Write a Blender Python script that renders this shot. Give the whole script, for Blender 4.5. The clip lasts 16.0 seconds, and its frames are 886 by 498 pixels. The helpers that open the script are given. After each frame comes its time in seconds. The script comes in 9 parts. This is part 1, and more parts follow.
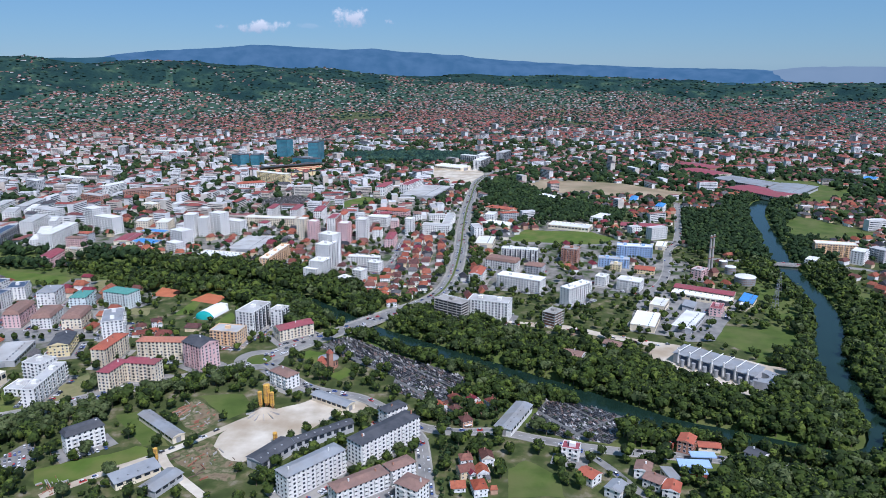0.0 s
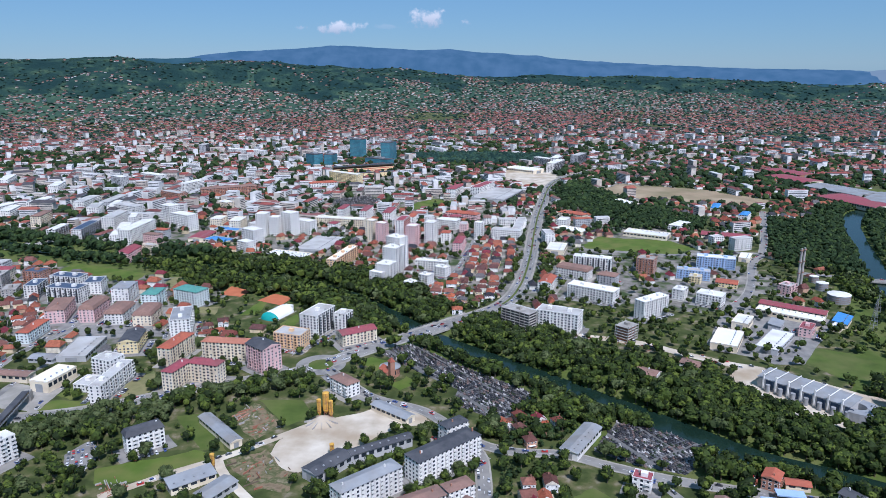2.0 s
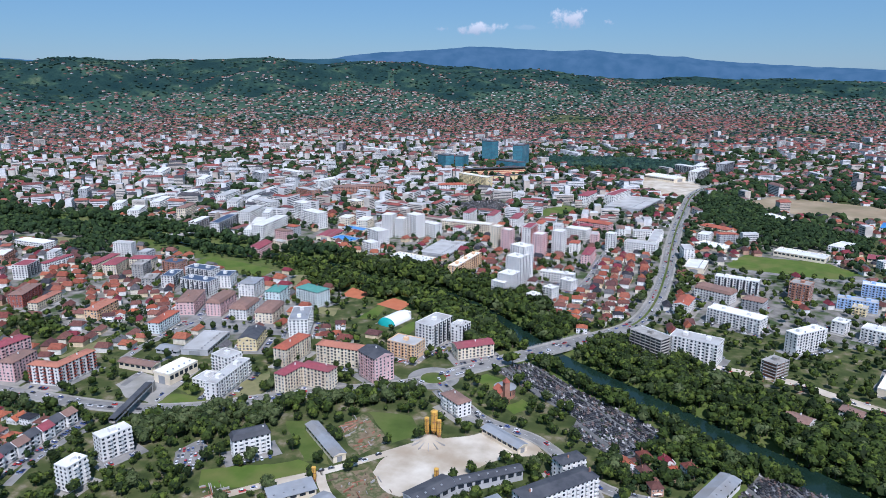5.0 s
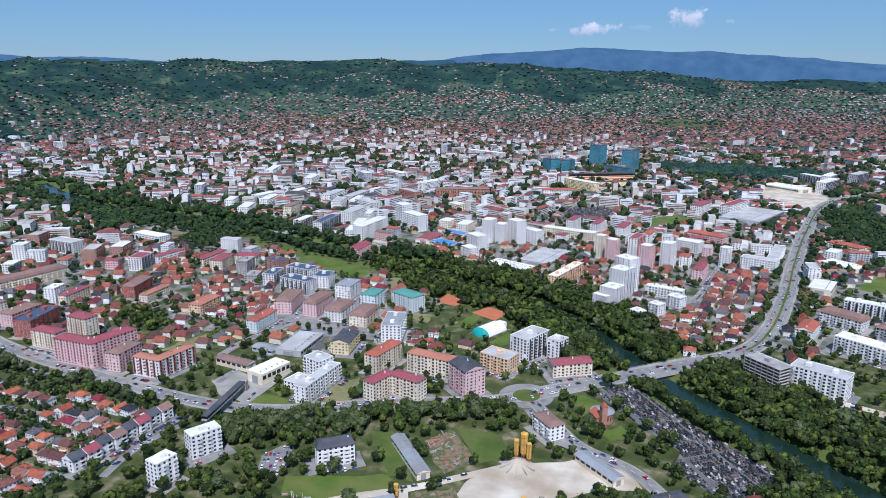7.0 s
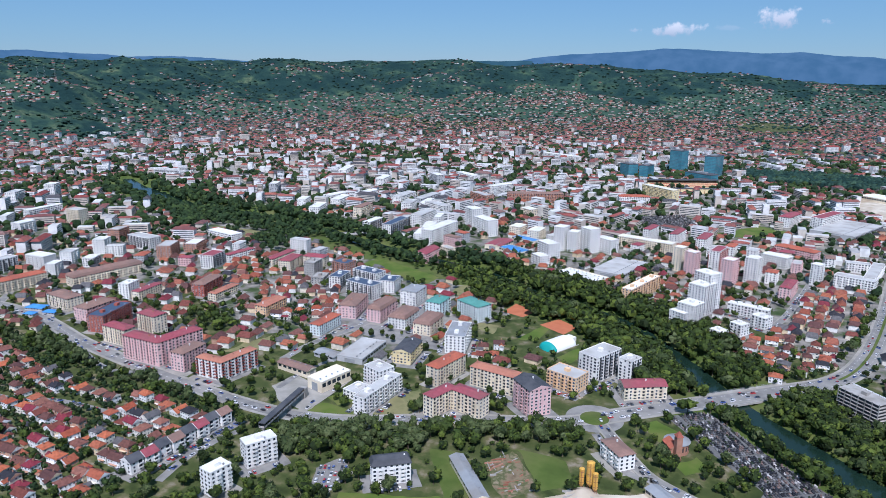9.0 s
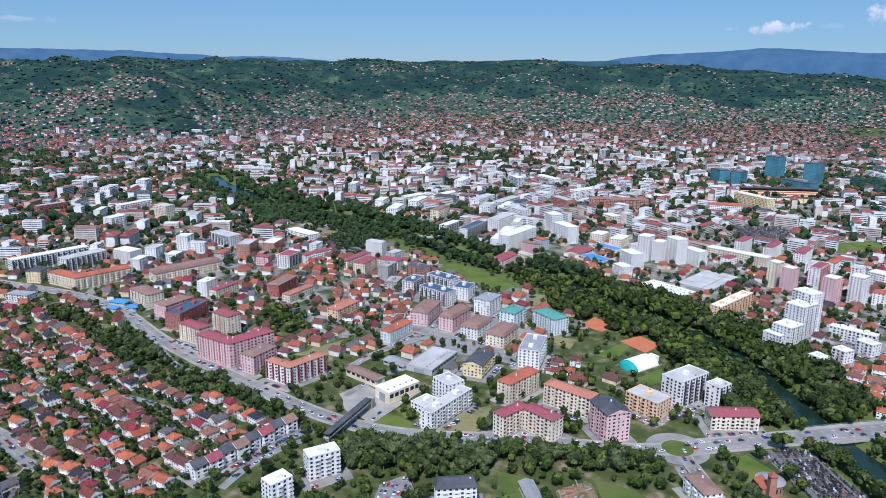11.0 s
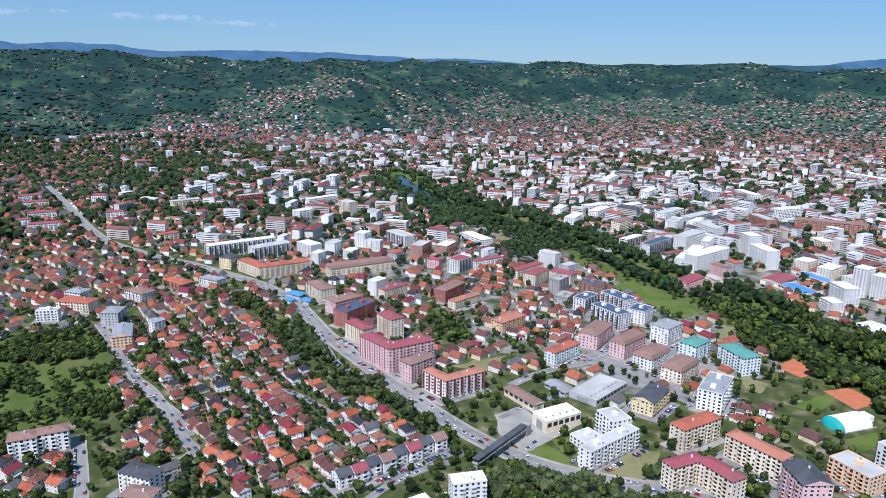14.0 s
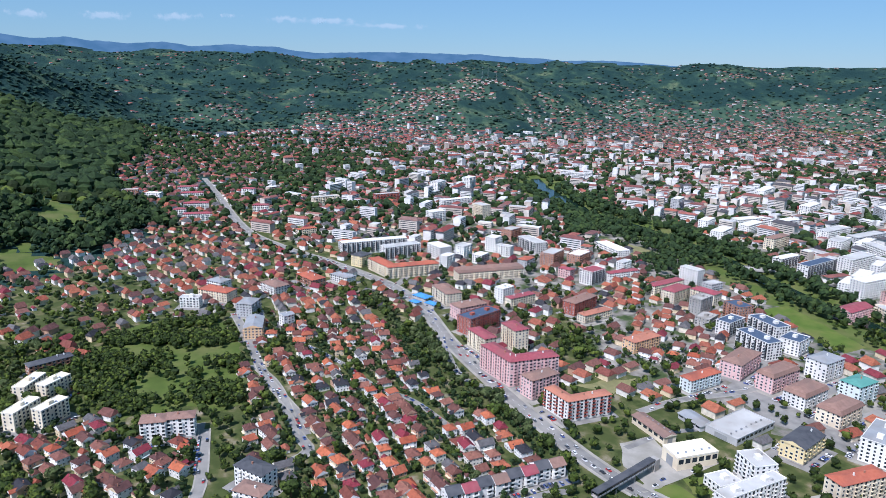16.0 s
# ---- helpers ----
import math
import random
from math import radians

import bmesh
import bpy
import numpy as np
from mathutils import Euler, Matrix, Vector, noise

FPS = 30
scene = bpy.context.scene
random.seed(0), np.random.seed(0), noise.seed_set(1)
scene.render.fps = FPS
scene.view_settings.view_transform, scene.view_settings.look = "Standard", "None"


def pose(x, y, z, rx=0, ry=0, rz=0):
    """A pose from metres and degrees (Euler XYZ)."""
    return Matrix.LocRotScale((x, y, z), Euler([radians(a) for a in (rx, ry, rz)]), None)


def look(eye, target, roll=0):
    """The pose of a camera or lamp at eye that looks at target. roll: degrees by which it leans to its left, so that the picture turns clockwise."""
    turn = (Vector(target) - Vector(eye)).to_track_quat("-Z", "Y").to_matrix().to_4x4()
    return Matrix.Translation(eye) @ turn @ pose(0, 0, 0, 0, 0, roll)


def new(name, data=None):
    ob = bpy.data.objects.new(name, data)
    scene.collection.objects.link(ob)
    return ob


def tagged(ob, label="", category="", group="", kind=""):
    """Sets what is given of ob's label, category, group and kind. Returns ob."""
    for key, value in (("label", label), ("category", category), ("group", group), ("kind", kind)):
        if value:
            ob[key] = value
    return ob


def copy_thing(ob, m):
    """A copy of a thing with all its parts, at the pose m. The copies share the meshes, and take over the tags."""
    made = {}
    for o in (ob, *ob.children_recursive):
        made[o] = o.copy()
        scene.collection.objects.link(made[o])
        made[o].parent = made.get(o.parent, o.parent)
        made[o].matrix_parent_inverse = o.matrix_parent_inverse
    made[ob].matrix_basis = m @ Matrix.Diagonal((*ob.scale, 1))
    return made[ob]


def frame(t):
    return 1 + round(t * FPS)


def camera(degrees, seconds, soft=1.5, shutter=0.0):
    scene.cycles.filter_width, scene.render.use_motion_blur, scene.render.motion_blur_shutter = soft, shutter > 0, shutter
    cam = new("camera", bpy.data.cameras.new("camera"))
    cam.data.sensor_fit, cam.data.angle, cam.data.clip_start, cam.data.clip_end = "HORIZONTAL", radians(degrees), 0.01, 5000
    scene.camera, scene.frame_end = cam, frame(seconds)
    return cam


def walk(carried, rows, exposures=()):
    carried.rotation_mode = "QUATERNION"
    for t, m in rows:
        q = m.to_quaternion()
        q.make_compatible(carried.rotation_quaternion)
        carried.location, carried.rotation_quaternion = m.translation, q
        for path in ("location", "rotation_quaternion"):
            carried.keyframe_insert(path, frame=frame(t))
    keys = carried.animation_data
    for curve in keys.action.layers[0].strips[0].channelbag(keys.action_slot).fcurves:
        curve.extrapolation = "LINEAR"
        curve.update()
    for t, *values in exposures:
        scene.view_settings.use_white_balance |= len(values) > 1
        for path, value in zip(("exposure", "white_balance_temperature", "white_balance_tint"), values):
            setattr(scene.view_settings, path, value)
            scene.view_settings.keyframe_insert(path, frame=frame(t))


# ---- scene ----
cam = camera(63.84, 16.0, soft=0.6)
ROWS = [
    (0.0, 0.16, 0.01, 247.54, 0.012, -14.710, 0.018),
    (0.5, 1.09, 5.63, 247.67, 1.278, -14.704, -0.018),
    (1.0, 1.76, 11.35, 247.71, 2.741, -14.686, -0.026),
    (1.5, 2.24, 17.17, 247.68, 4.282, -14.682, -0.011),
    (2.0, 2.58, 23.08, 247.61, 5.936, -14.676, 0.014),
    (2.5, 2.82, 29.08, 247.51, 7.607, -14.661, 0.035),
    (3.0, 2.96, 35.15, 247.40, 9.216, -14.662, 0.050),
    (3.5, 2.99, 41.26, 247.31, 10.832, -14.660, 0.070),
    (4.0, 2.91, 47.39, 247.24, 12.632, -14.645, 0.153),
    (6.5, 0.02, 77.60, 247.75, 23.190, -14.556, 0.130),
    (7.0, -1.20, 83.45, 248.04, 25.272, -14.543, 0.214),
    (7.5, -2.67, 89.21, 248.39, 27.349, -14.511, 0.315),
    (8.0, -4.38, 94.89, 248.78, 28.960, -14.507, 0.358),
    (10.5, -16.35, 122.30, 250.80, 35.504, -14.618, 0.552),
    (11.0, -19.29, 127.67, 251.08, 37.795, -14.615, 0.522),
    (11.5, -22.36, 133.02, 251.27, 40.092, -14.606, 0.548),
    (12.0, -25.53, 138.35, 251.37, 42.426, -14.605, 0.624),
    (12.5, -28.80, 143.68, 251.36, 44.809, -14.632, 0.692),
    (13.0, -32.16, 148.97, 251.25, 47.400, -14.598, 0.786),
    (13.5, -35.61, 154.21, 251.03, 50.010, -14.601, 0.857),
    (14.0, -39.19, 159.36, 250.74, 52.627, -14.578, 0.899),
    (14.5, -42.95, 164.36, 250.40, 55.348, -14.579, 0.944),
    (15.0, -46.97, 169.13, 250.06, 58.158, -14.571, 1.015),
    (15.5, -51.35, 173.57, 249.78, 61.027, -14.603, 1.067),
    (16.0, -56.24, 177.55, 249.64, 63.844, -14.603, 1.099),
]
walk(cam, [(t, pose(x, y, z, 90 + pitch, 0, yaw) @ pose(0, 0, 0, 0, 0, roll)) for t, x, y, z, yaw, pitch, roll in ROWS], [(0.0, -0.07, 5430.0, 20.0), (7.0, -0.05, 5430.0, 20.0), (12.0, 0.10, 5490.0, 20.0), (16.0, 0.24, 5590.0, 20.0)])

# ---- sky, sun, exposure ----
SUN_ELEVATION, SUN_AZIMUTH = 54.0, -152.0  # azimuth of the sun, degrees from +y towards -x
world = bpy.data.worlds.new("world")
scene.world = world
world.use_nodes = True
wn, wl = world.node_tree.nodes, world.node_tree.links
sky = wn.new("ShaderNodeTexSky")
sky.sky_type = "NISHITA"
sky.sun_disc = False
sky.sun_elevation, sky.sun_rotation = radians(SUN_ELEVATION), radians(-SUN_AZIMUTH)
sky.altitude, sky.air_density, sky.dust_density, sky.ozone_density = 250, 1.0, 0.0, 4.0
tone = wn.new("ShaderNodeMix")
tone.data_type, tone.blend_type = "RGBA", "MULTIPLY"
tone.inputs["Factor"].default_value = 1.0
tone.inputs[7].default_value = (0.80, 0.98, 1.20, 1)
wl.new(sky.outputs[0], tone.inputs[6])
haze = wn.new("ShaderNodeMix")  # summer haze evens the sky towards a pale blue
haze.data_type = "RGBA"
haze.inputs["Factor"].default_value = 0.42
haze.inputs[7].default_value = (4.7, 9.0, 11.0, 1)
wl.new(tone.outputs[2], haze.inputs[6])
wl.new(haze.outputs[2], wn["Background"].inputs[0])
wn["Background"].inputs[1].default_value = 0.057
sun = new("sun", bpy.data.lights.new("sun", "SUN"))
sun.data.energy, sun.data.angle, sun.data.color = 5.0, radians(0.55), (1.0, 0.955, 0.89)
a, e = radians(SUN_AZIMUTH), radians(SUN_ELEVATION)
sun.matrix_world = look((-math.sin(a) * math.cos(e) * 900, math.cos(a) * math.cos(e) * 900, math.sin(e) * 900), (0, 0, 0))


# ---- materials ----
def material(name, stops, scale=1.0, detail=4.0, rough=0.85, bump=0.0, bump_scale=None, metal=0.0, jitter=0.0, per="none", spec=0.3, wear=None):
    """Noise-graded paint: stops are colours along a noise, jitter a change of value per object or island, wear a second, larger noise."""
    m = bpy.data.materials.new(name)
    m.use_nodes = True
    n, l = m.node_tree.nodes, m.node_tree.links
    b = n["Principled BSDF"]
    b.inputs["Roughness"].default_value, b.inputs["Metallic"].default_value = rough, metal
    b.inputs["Specular IOR Level"].default_value = spec
    tc = n.new("ShaderNodeNewGeometry")
    nz = n.new("ShaderNodeTexNoise")
    nz.inputs["Scale"].default_value, nz.inputs["Detail"].default_value = scale, detail
    l.new(tc.outputs["Position"], nz.inputs["Vector"])
    ramp = n.new("ShaderNodeValToRGB")
    el = ramp.color_ramp.elements
    for i, colour in enumerate(stops):
        at = 0.3 + 0.4 * i / max(1, len(stops) - 1)
        s = el[i] if i < 2 else el.new(at)
        s.position, s.color = at, (*colour, 1)
    if len(stops) == 1:
        el[1].color = (*stops[0], 1)
    l.new(nz.outputs[0], ramp.inputs[0])
    out = ramp.outputs[0]
    if wear:
        w = n.new("ShaderNodeTexNoise")
        w.inputs["Scale"].default_value, w.inputs["Detail"].default_value = wear[0], 5
        l.new(tc.outputs["Position"], w.inputs["Vector"])
        wr = n.new("ShaderNodeMapRange")
        wr.inputs["From Min"].default_value, wr.inputs["From Max"].default_value = 0.45, 0.7
        l.new(w.outputs[0], wr.inputs[0])
        mx = n.new("ShaderNodeMix")
        mx.data_type = "RGBA"
        l.new(wr.outputs[0], mx.inputs["Factor"])
        l.new(out, mx.inputs[6])
        mx.inputs[7].default_value = (*wear[1], 1)
        out = mx.outputs[2]
    if jitter:
        hs = n.new("ShaderNodeHueSaturation")
        src = n.new("ShaderNodeObjectInfo").outputs["Random"] if per == "object" else tc.outputs["Random Per Island"]
        mr = n.new("ShaderNodeMapRange")
        mr.inputs["To Min"].default_value, mr.inputs["To Max"].default_value = 1 - jitter, 1 + jitter
        l.new(src, mr.inputs[0])
        l.new(mr.outputs[0], hs.inputs["Value"])
        l.new(out, hs.inputs["Color"])
        out = hs.outputs[0]
    l.new(out, b.inputs["Base Color"])
    if bump:
        bp = n.new("ShaderNodeBump")
        bp.inputs["Strength"].default_value, bp.inputs["Distance"].default_value = bump, 0.1
        bn = n.new("ShaderNodeTexNoise")
        bn.inputs["Scale"].default_value, bn.inputs["Detail"].default_value = bump_scale or scale * 4, 3
        l.new(tc.outputs["Position"], bn.inputs["Vector"])
        l.new(bn.outputs[0], bp.inputs["Height"])
        l.new(bp.outputs[0], b.inputs["Normal"])
    return m


def palette(name, colours, per="island", rough=0.85, grain=0.6, spec=0.25, dirt=0.25):
    """Each object or island takes one of the colours at random, with a fine grain over it."""
    m = bpy.data.materials.new(name)
    m.use_nodes = True
    n, l = m.node_tree.nodes, m.node_tree.links
    b = n["Principled BSDF"]
    b.inputs["Roughness"].default_value, b.inputs["Specular IOR Level"].default_value = rough, spec
    geo = n.new("ShaderNodeNewGeometry")
    src = n.new("ShaderNodeObjectInfo").outputs["Random"] if per == "object" else geo.outputs["Random Per Island"]
    ramp = n.new("ShaderNodeValToRGB")
    ramp.color_ramp.interpolation = "CONSTANT"
    el = ramp.color_ramp.elements
    for i, colour in enumerate(colours):
        s = el[i] if i < 2 else el.new(i / len(colours))
        s.position, s.color = i / len(colours), (*colour, 1)
    l.new(src, ramp.inputs[0])
    nz = n.new("ShaderNodeTexNoise")
    nz.inputs["Scale"].default_value, nz.inputs["Detail"].default_value = grain, 5
    l.new(geo.outputs["Position"], nz.inputs["Vector"])
    mr = n.new("ShaderNodeMapRange")
    mr.inputs["From Min"].default_value, mr.inputs["From Max"].default_value = 0.3, 0.7
    mr.inputs["To Min"].default_value, mr.inputs["To Max"].default_value = 1 - dirt, 1 + dirt * 0.5
    l.new(nz.outputs[0], mr.inputs[0])
    hs = n.new("ShaderNodeHueSaturation")
    l.new(ramp.outputs[0], hs.inputs["Color"])
    l.new(mr.outputs[0], hs.inputs["Value"])
    l.new(hs.outputs[0], b.inputs["Base Color"])
    return m


GRASS = material("grass", [(0.054, 0.082, 0.013), (0.074, 0.108, 0.018), (0.108, 0.134, 0.030)], 0.05, 9, 0.95, 0.6, 0.5, wear=(0.03, (0.125, 0.130, 0.042)))
LAND = material("land", [(0.028, 0.040, 0.009), (0.040, 0.056, 0.012), (0.068, 0.084, 0.022), (0.135, 0.122, 0.055), (0.26, 0.22, 0.160)], 0.085, 9, 0.95, 0.4, 0.4, wear=(0.03, (0.054, 0.070, 0.017)))
TOWNLAND = material("town_ground", [(0.032, 0.055, 0.014), (0.06, 0.085, 0.03), (0.18, 0.165, 0.14), (0.26, 0.24, 0.205), (0.34, 0.31, 0.265)], 0.05, 9, 0.95, 0.3, 0.4)
ASPHALT = material("asphalt", [(0.165, 0.158, 0.146), (0.215, 0.206, 0.190), (0.27, 0.258, 0.236)], 0.12, 8, 0.9, 0.2, 3, wear=(0.03, (0.28, 0.265, 0.238)))
PAVING = material("paving", [(0.28, 0.262, 0.228), (0.38, 0.355, 0.308)], 0.15, 8, 0.9, 0.2, 3, wear=(0.04, (0.225, 0.21, 0.172)))
TURF = material("turf", [(0.066, 0.106, 0.013), (0.084, 0.130, 0.017), (0.115, 0.152, 0.026)], 0.06, 9, 0.95, 0.5, 0.6, wear=(0.04, (0.140, 0.148, 0.038)))
BARESOIL = material("bare_soil", [(0.24, 0.175, 0.105), (0.33, 0.25, 0.155), (0.42, 0.33, 0.22)], 0.02, 9, 0.95, 0.4, 0.6, wear=(0.012, (0.20, 0.17, 0.09)))
GRAVEL = material("gravel", [(0.42, 0.355, 0.265), (0.55, 0.48, 0.375), (0.66, 0.60, 0.49)], 0.06, 9, 0.95, 0.5, 2, wear=(0.025, (0.36, 0.28, 0.185)))
SOIL = material("soil", [(0.13, 0.095, 0.055), (0.22, 0.165, 0.10), (0.075, 0.09, 0.03), (0.30, 0.24, 0.16)], 0.14, 9, 0.95, 0.5, 1)
DRYGRASS = material("dry_grass", [(0.14, 0.14, 0.06), (0.22, 0.20, 0.09), (0.11, 0.13, 0.045)], 0.06, 8, 0.95, 0.5, 1)
CLAY = material("clay_court", [(0.42, 0.13, 0.06), (0.50, 0.17, 0.08)], 0.1, 6, 0.95)
GRAVEGROUND = material("cemetery_ground", [(0.10, 0.10, 0.095), (0.17, 0.165, 0.155)], 0.2, 6, 0.95)
WATER = material("water", [(0.009, 0.022, 0.015), (0.013, 0.030, 0.021)], 0.05, 4, 0.14, 0.10, 0.8, spec=0.3)
LINE = material("line_paint", [(0.75, 0.75, 0.72), (0.6, 0.6, 0.58)], 0.5, 4, 0.7)
WHITE = material("white_render", [(0.76, 0.735, 0.68), (0.83, 0.81, 0.76)], 0.15, 6, 0.8, wear=(0.05, (0.64, 0.62, 0.58)), jitter=0.06, per="object")
CREAM = material("cream_render", [(0.76, 0.66, 0.48), (0.82, 0.73, 0.56)], 0.15, 6, 0.85, wear=(0.05, (0.58, 0.48, 0.35)), jitter=0.06, per="object")
YELLOW = material("yellow_render", [(0.74, 0.60, 0.32), (0.78, 0.65, 0.38)], 0.15, 6, 0.85, jitter=0.05, per="object")
ORANGE = material("orange_render", [(0.70, 0.45, 0.25), (0.76, 0.52, 0.31)], 0.15, 6, 0.85, jitter=0.05, per="object")
PINK = material("pink_render", [(0.66, 0.42, 0.40), (0.74, 0.50, 0.47)], 0.15, 6, 0.85, jitter=0.05, per="object")
RED = material("red_render", [(0.33, 0.085, 0.06), (0.38, 0.11, 0.08)], 0.15, 6, 0.85)
BRICK = material("brick_wall", [(0.36, 0.17, 0.11), (0.42, 0.22, 0.15)], 0.3, 6, 0.9, jitter=0.06, per="object")
GREYW = material("grey_render", [(0.42, 0.42, 0.42), (0.5, 0.5, 0.5)], 0.15, 6, 0.85, wear=(0.05, (0.36, 0.355, 0.34)))
BLUEW = material("blue_render", [(0.32, 0.45, 0.66), (0.38, 0.51, 0.72)], 0.15, 6, 0.85)
MINT = material("mint_render", [(0.66, 0.72, 0.69), (0.71, 0.77, 0.74)], 0.15, 6, 0.85)
CONCRETE = material("concrete", [(0.34, 0.32, 0.29), (0.42, 0.40, 0.365)], 0.3, 8, 0.9, 0.2, 3, wear=(0.08, (0.27, 0.25, 0.22)))
GLASS = material("window_glass", [(0.020, 0.026, 0.036), (0.038, 0.048, 0.062)], 0.2, 3, 0.12, spec=0.6)
BLUEGLASS = material("blue_curtain_glass", [(0.05, 0.19, 0.24), (0.11, 0.30, 0.35)], 0.05, 3, 0.15, spec=0.6)
FRAMEM = material("window_frame_paint", [(0.72, 0.72, 0.70), (0.78, 0.78, 0.76)], 1.0, 2, 0.6)
DARKFRAME = material("dark_frame_paint", [(0.06, 0.06, 0.065), (0.09, 0.09, 0.095)], 1.0, 2, 0.6)
FLATROOF = material("flat_roof", [(0.42, 0.41, 0.39), (0.52, 0.51, 0.48)], 0.12, 7, 0.9, wear=(0.06, (0.33, 0.31, 0.28)))
PALEROOF = material("pale_membrane_roof", [(0.68, 0.67, 0.63), (0.76, 0.75, 0.72)], 0.12, 7, 0.8, wear=(0.07, (0.58, 0.56, 0.52)))
METALROOF = material("metal_roof", [(0.25, 0.26, 0.27), (0.32, 0.33, 0.335)], 0.15, 7, 0.6, spec=0.4, wear=(0.06, (0.24, 0.225, 0.205)))
DARKROOF = material("dark_roof", [(0.05, 0.053, 0.06), (0.08, 0.082, 0.09)], 0.3, 6, 0.75, 0.4, 3, wear=(0.08, (0.10, 0.10, 0.105)))
NAVYROOF = material("navy_roof", [(0.05, 0.075, 0.12), (0.075, 0.105, 0.16)], 0.3, 6, 0.6)
BROWNROOF = material("brown_tile_roof", [(0.22, 0.13, 0.10), (0.29, 0.175, 0.135)], 0.4, 7, 0.85, 0.5, 3, wear=(0.06, (0.20, 0.13, 0.105)))
MAROONROOF = material("maroon_roof", [(0.26, 0.055, 0.07), (0.33, 0.085, 0.10)], 0.3, 6, 0.7, 0.4, 3, wear=(0.06, (0.24, 0.085, 0.085)))
REDROOF = material("red_tile_roof", [(0.36, 0.095, 0.055), (0.43, 0.13, 0.075)], 0.4, 7, 0.85, 0.5, 3, wear=(0.06, (0.28, 0.09, 0.06)))
ORANGEROOF = material("orange_tile_roof", [(0.40, 0.155, 0.095), (0.46, 0.195, 0.125)], 0.4, 7, 0.85, 0.5, 3, wear=(0.06, (0.33, 0.14, 0.095)))
GREENROOF = material("green_roof", [(0.08, 0.24, 0.20), (0.12, 0.30, 0.25)], 0.3, 6, 0.6)
BLUEROOF = material("blue_sheet_roof", [(0.06, 0.22, 0.50), (0.09, 0.28, 0.58)], 0.2, 5, 0.5)
TEAL = material("teal_membrane", [(0.02, 0.30, 0.27), (0.03, 0.36, 0.33)], 0.1, 4, 0.6)
SHEET = material("white_membrane", [(0.80, 0.80, 0.79), (0.86, 0.86, 0.85)], 0.1, 4, 0.5)
YELLOWSTEEL = material("yellow_steel", [(0.60, 0.33, 0.05), (0.68, 0.40, 0.08)], 0.4, 5, 0.5, wear=(0.3, (0.45, 0.27, 0.09)))
RUST = material("rusty_steel", [(0.25, 0.10, 0.06), (0.32, 0.14, 0.09)], 0.5, 6, 0.85)
BARK = material("bark", [(0.10, 0.075, 0.05), (0.15, 0.115, 0.08)], 2.0, 5, 0.95)
LEAF = palette("leaves", [(0.016, 0.027, 0.006), (0.033, 0.053, 0.009), (0.053, 0.079, 0.012), (0.094, 0.125, 0.019), (0.021, 0.035, 0.007), (0.044, 0.067, 0.012)], "island", 0.8, 0.5, 0.2, 0.45)
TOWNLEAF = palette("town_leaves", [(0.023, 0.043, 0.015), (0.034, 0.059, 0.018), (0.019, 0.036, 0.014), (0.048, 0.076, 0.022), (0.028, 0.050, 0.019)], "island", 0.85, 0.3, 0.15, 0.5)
LEAFPALE = palette("pale_leaves", [(0.070, 0.092, 0.030), (0.100, 0.122, 0.046), (0.050, 0.070, 0.022), (0.032, 0.048, 0.014)], "island", 0.8, 0.5, 0.2, 0.4)
# the blue of the distance haze is mixed into these leaf colours
HAZELEAF = palette("haze_blue_leaves", [(0.026, 0.056, 0.044), (0.035, 0.069, 0.049), (0.022, 0.048, 0.040), (0.047, 0.084, 0.053)], "island", 0.95, 0.16, 0.05, 0.6)
HOUSEWALL = palette("house_walls", [(0.78, 0.77, 0.74), (0.72, 0.66, 0.54), (0.82, 0.81, 0.79), (0.68, 0.55, 0.36), (0.70, 0.68, 0.63), (0.52, 0.31, 0.21), (0.80, 0.79, 0.77), (0.74, 0.71, 0.62)], "object")
HOUSEROOF = palette("house_roofs", [(0.31, 0.080, 0.042), (0.36, 0.115, 0.062), (0.125, 0.055, 0.044), (0.17, 0.055, 0.040), (0.42, 0.125, 0.060), (0.19, 0.082, 0.062), (0.095, 0.046, 0.042), (0.20, 0.034, 0.046), (0.25, 0.110, 0.078), (0.035, 0.034, 0.040), (0.145, 0.063, 0.048), (0.32, 0.095, 0.052), (0.110, 0.104, 0.104), (0.12, 0.055, 0.046)], "object", 0.85, 0.5, 0.2, 0.3)
FARWALL = palette("far_walls", [(0.76, 0.75, 0.71), (0.62, 0.56, 0.47), (0.79, 0.78, 0.75), (0.54, 0.45, 0.34), (0.64, 0.61, 0.56), (0.42, 0.27, 0.19)], "island", 0.85, 0.2)
FARROOF = palette("far_roofs", [(0.26, 0.078, 0.064), (0.29, 0.102, 0.080), (0.165, 0.080, 0.072), (0.23, 0.060, 0.052), (0.32, 0.110, 0.076), (0.17, 0.066, 0.060), (0.21, 0.125, 0.108), (0.080, 0.075, 0.079), (0.21, 0.084, 0.071)], "island", 0.85, 0.2)
MIDROOF = palette("tiled_roofs", [(0.255, 0.076, 0.046), (0.30, 0.106, 0.066), (0.145, 0.064, 0.052), (0.18, 0.060, 0.046), (0.33, 0.112, 0.062), (0.20, 0.092, 0.072), (0.12, 0.058, 0.052), (0.19, 0.038, 0.048), (0.045, 0.044, 0.050), (0.165, 0.074, 0.058), (0.27, 0.090, 0.056), (0.130, 0.122, 0.120)], "island", 0.85, 0.5, 0.2, 0.3)
MIDWALL = palette("plastered_walls", [(0.78, 0.76, 0.71), (0.72, 0.65, 0.52), (0.82, 0.80, 0.76), (0.68, 0.55, 0.36), (0.70, 0.67, 0.60), (0.50, 0.31, 0.21)], "island", 0.85, 0.3)
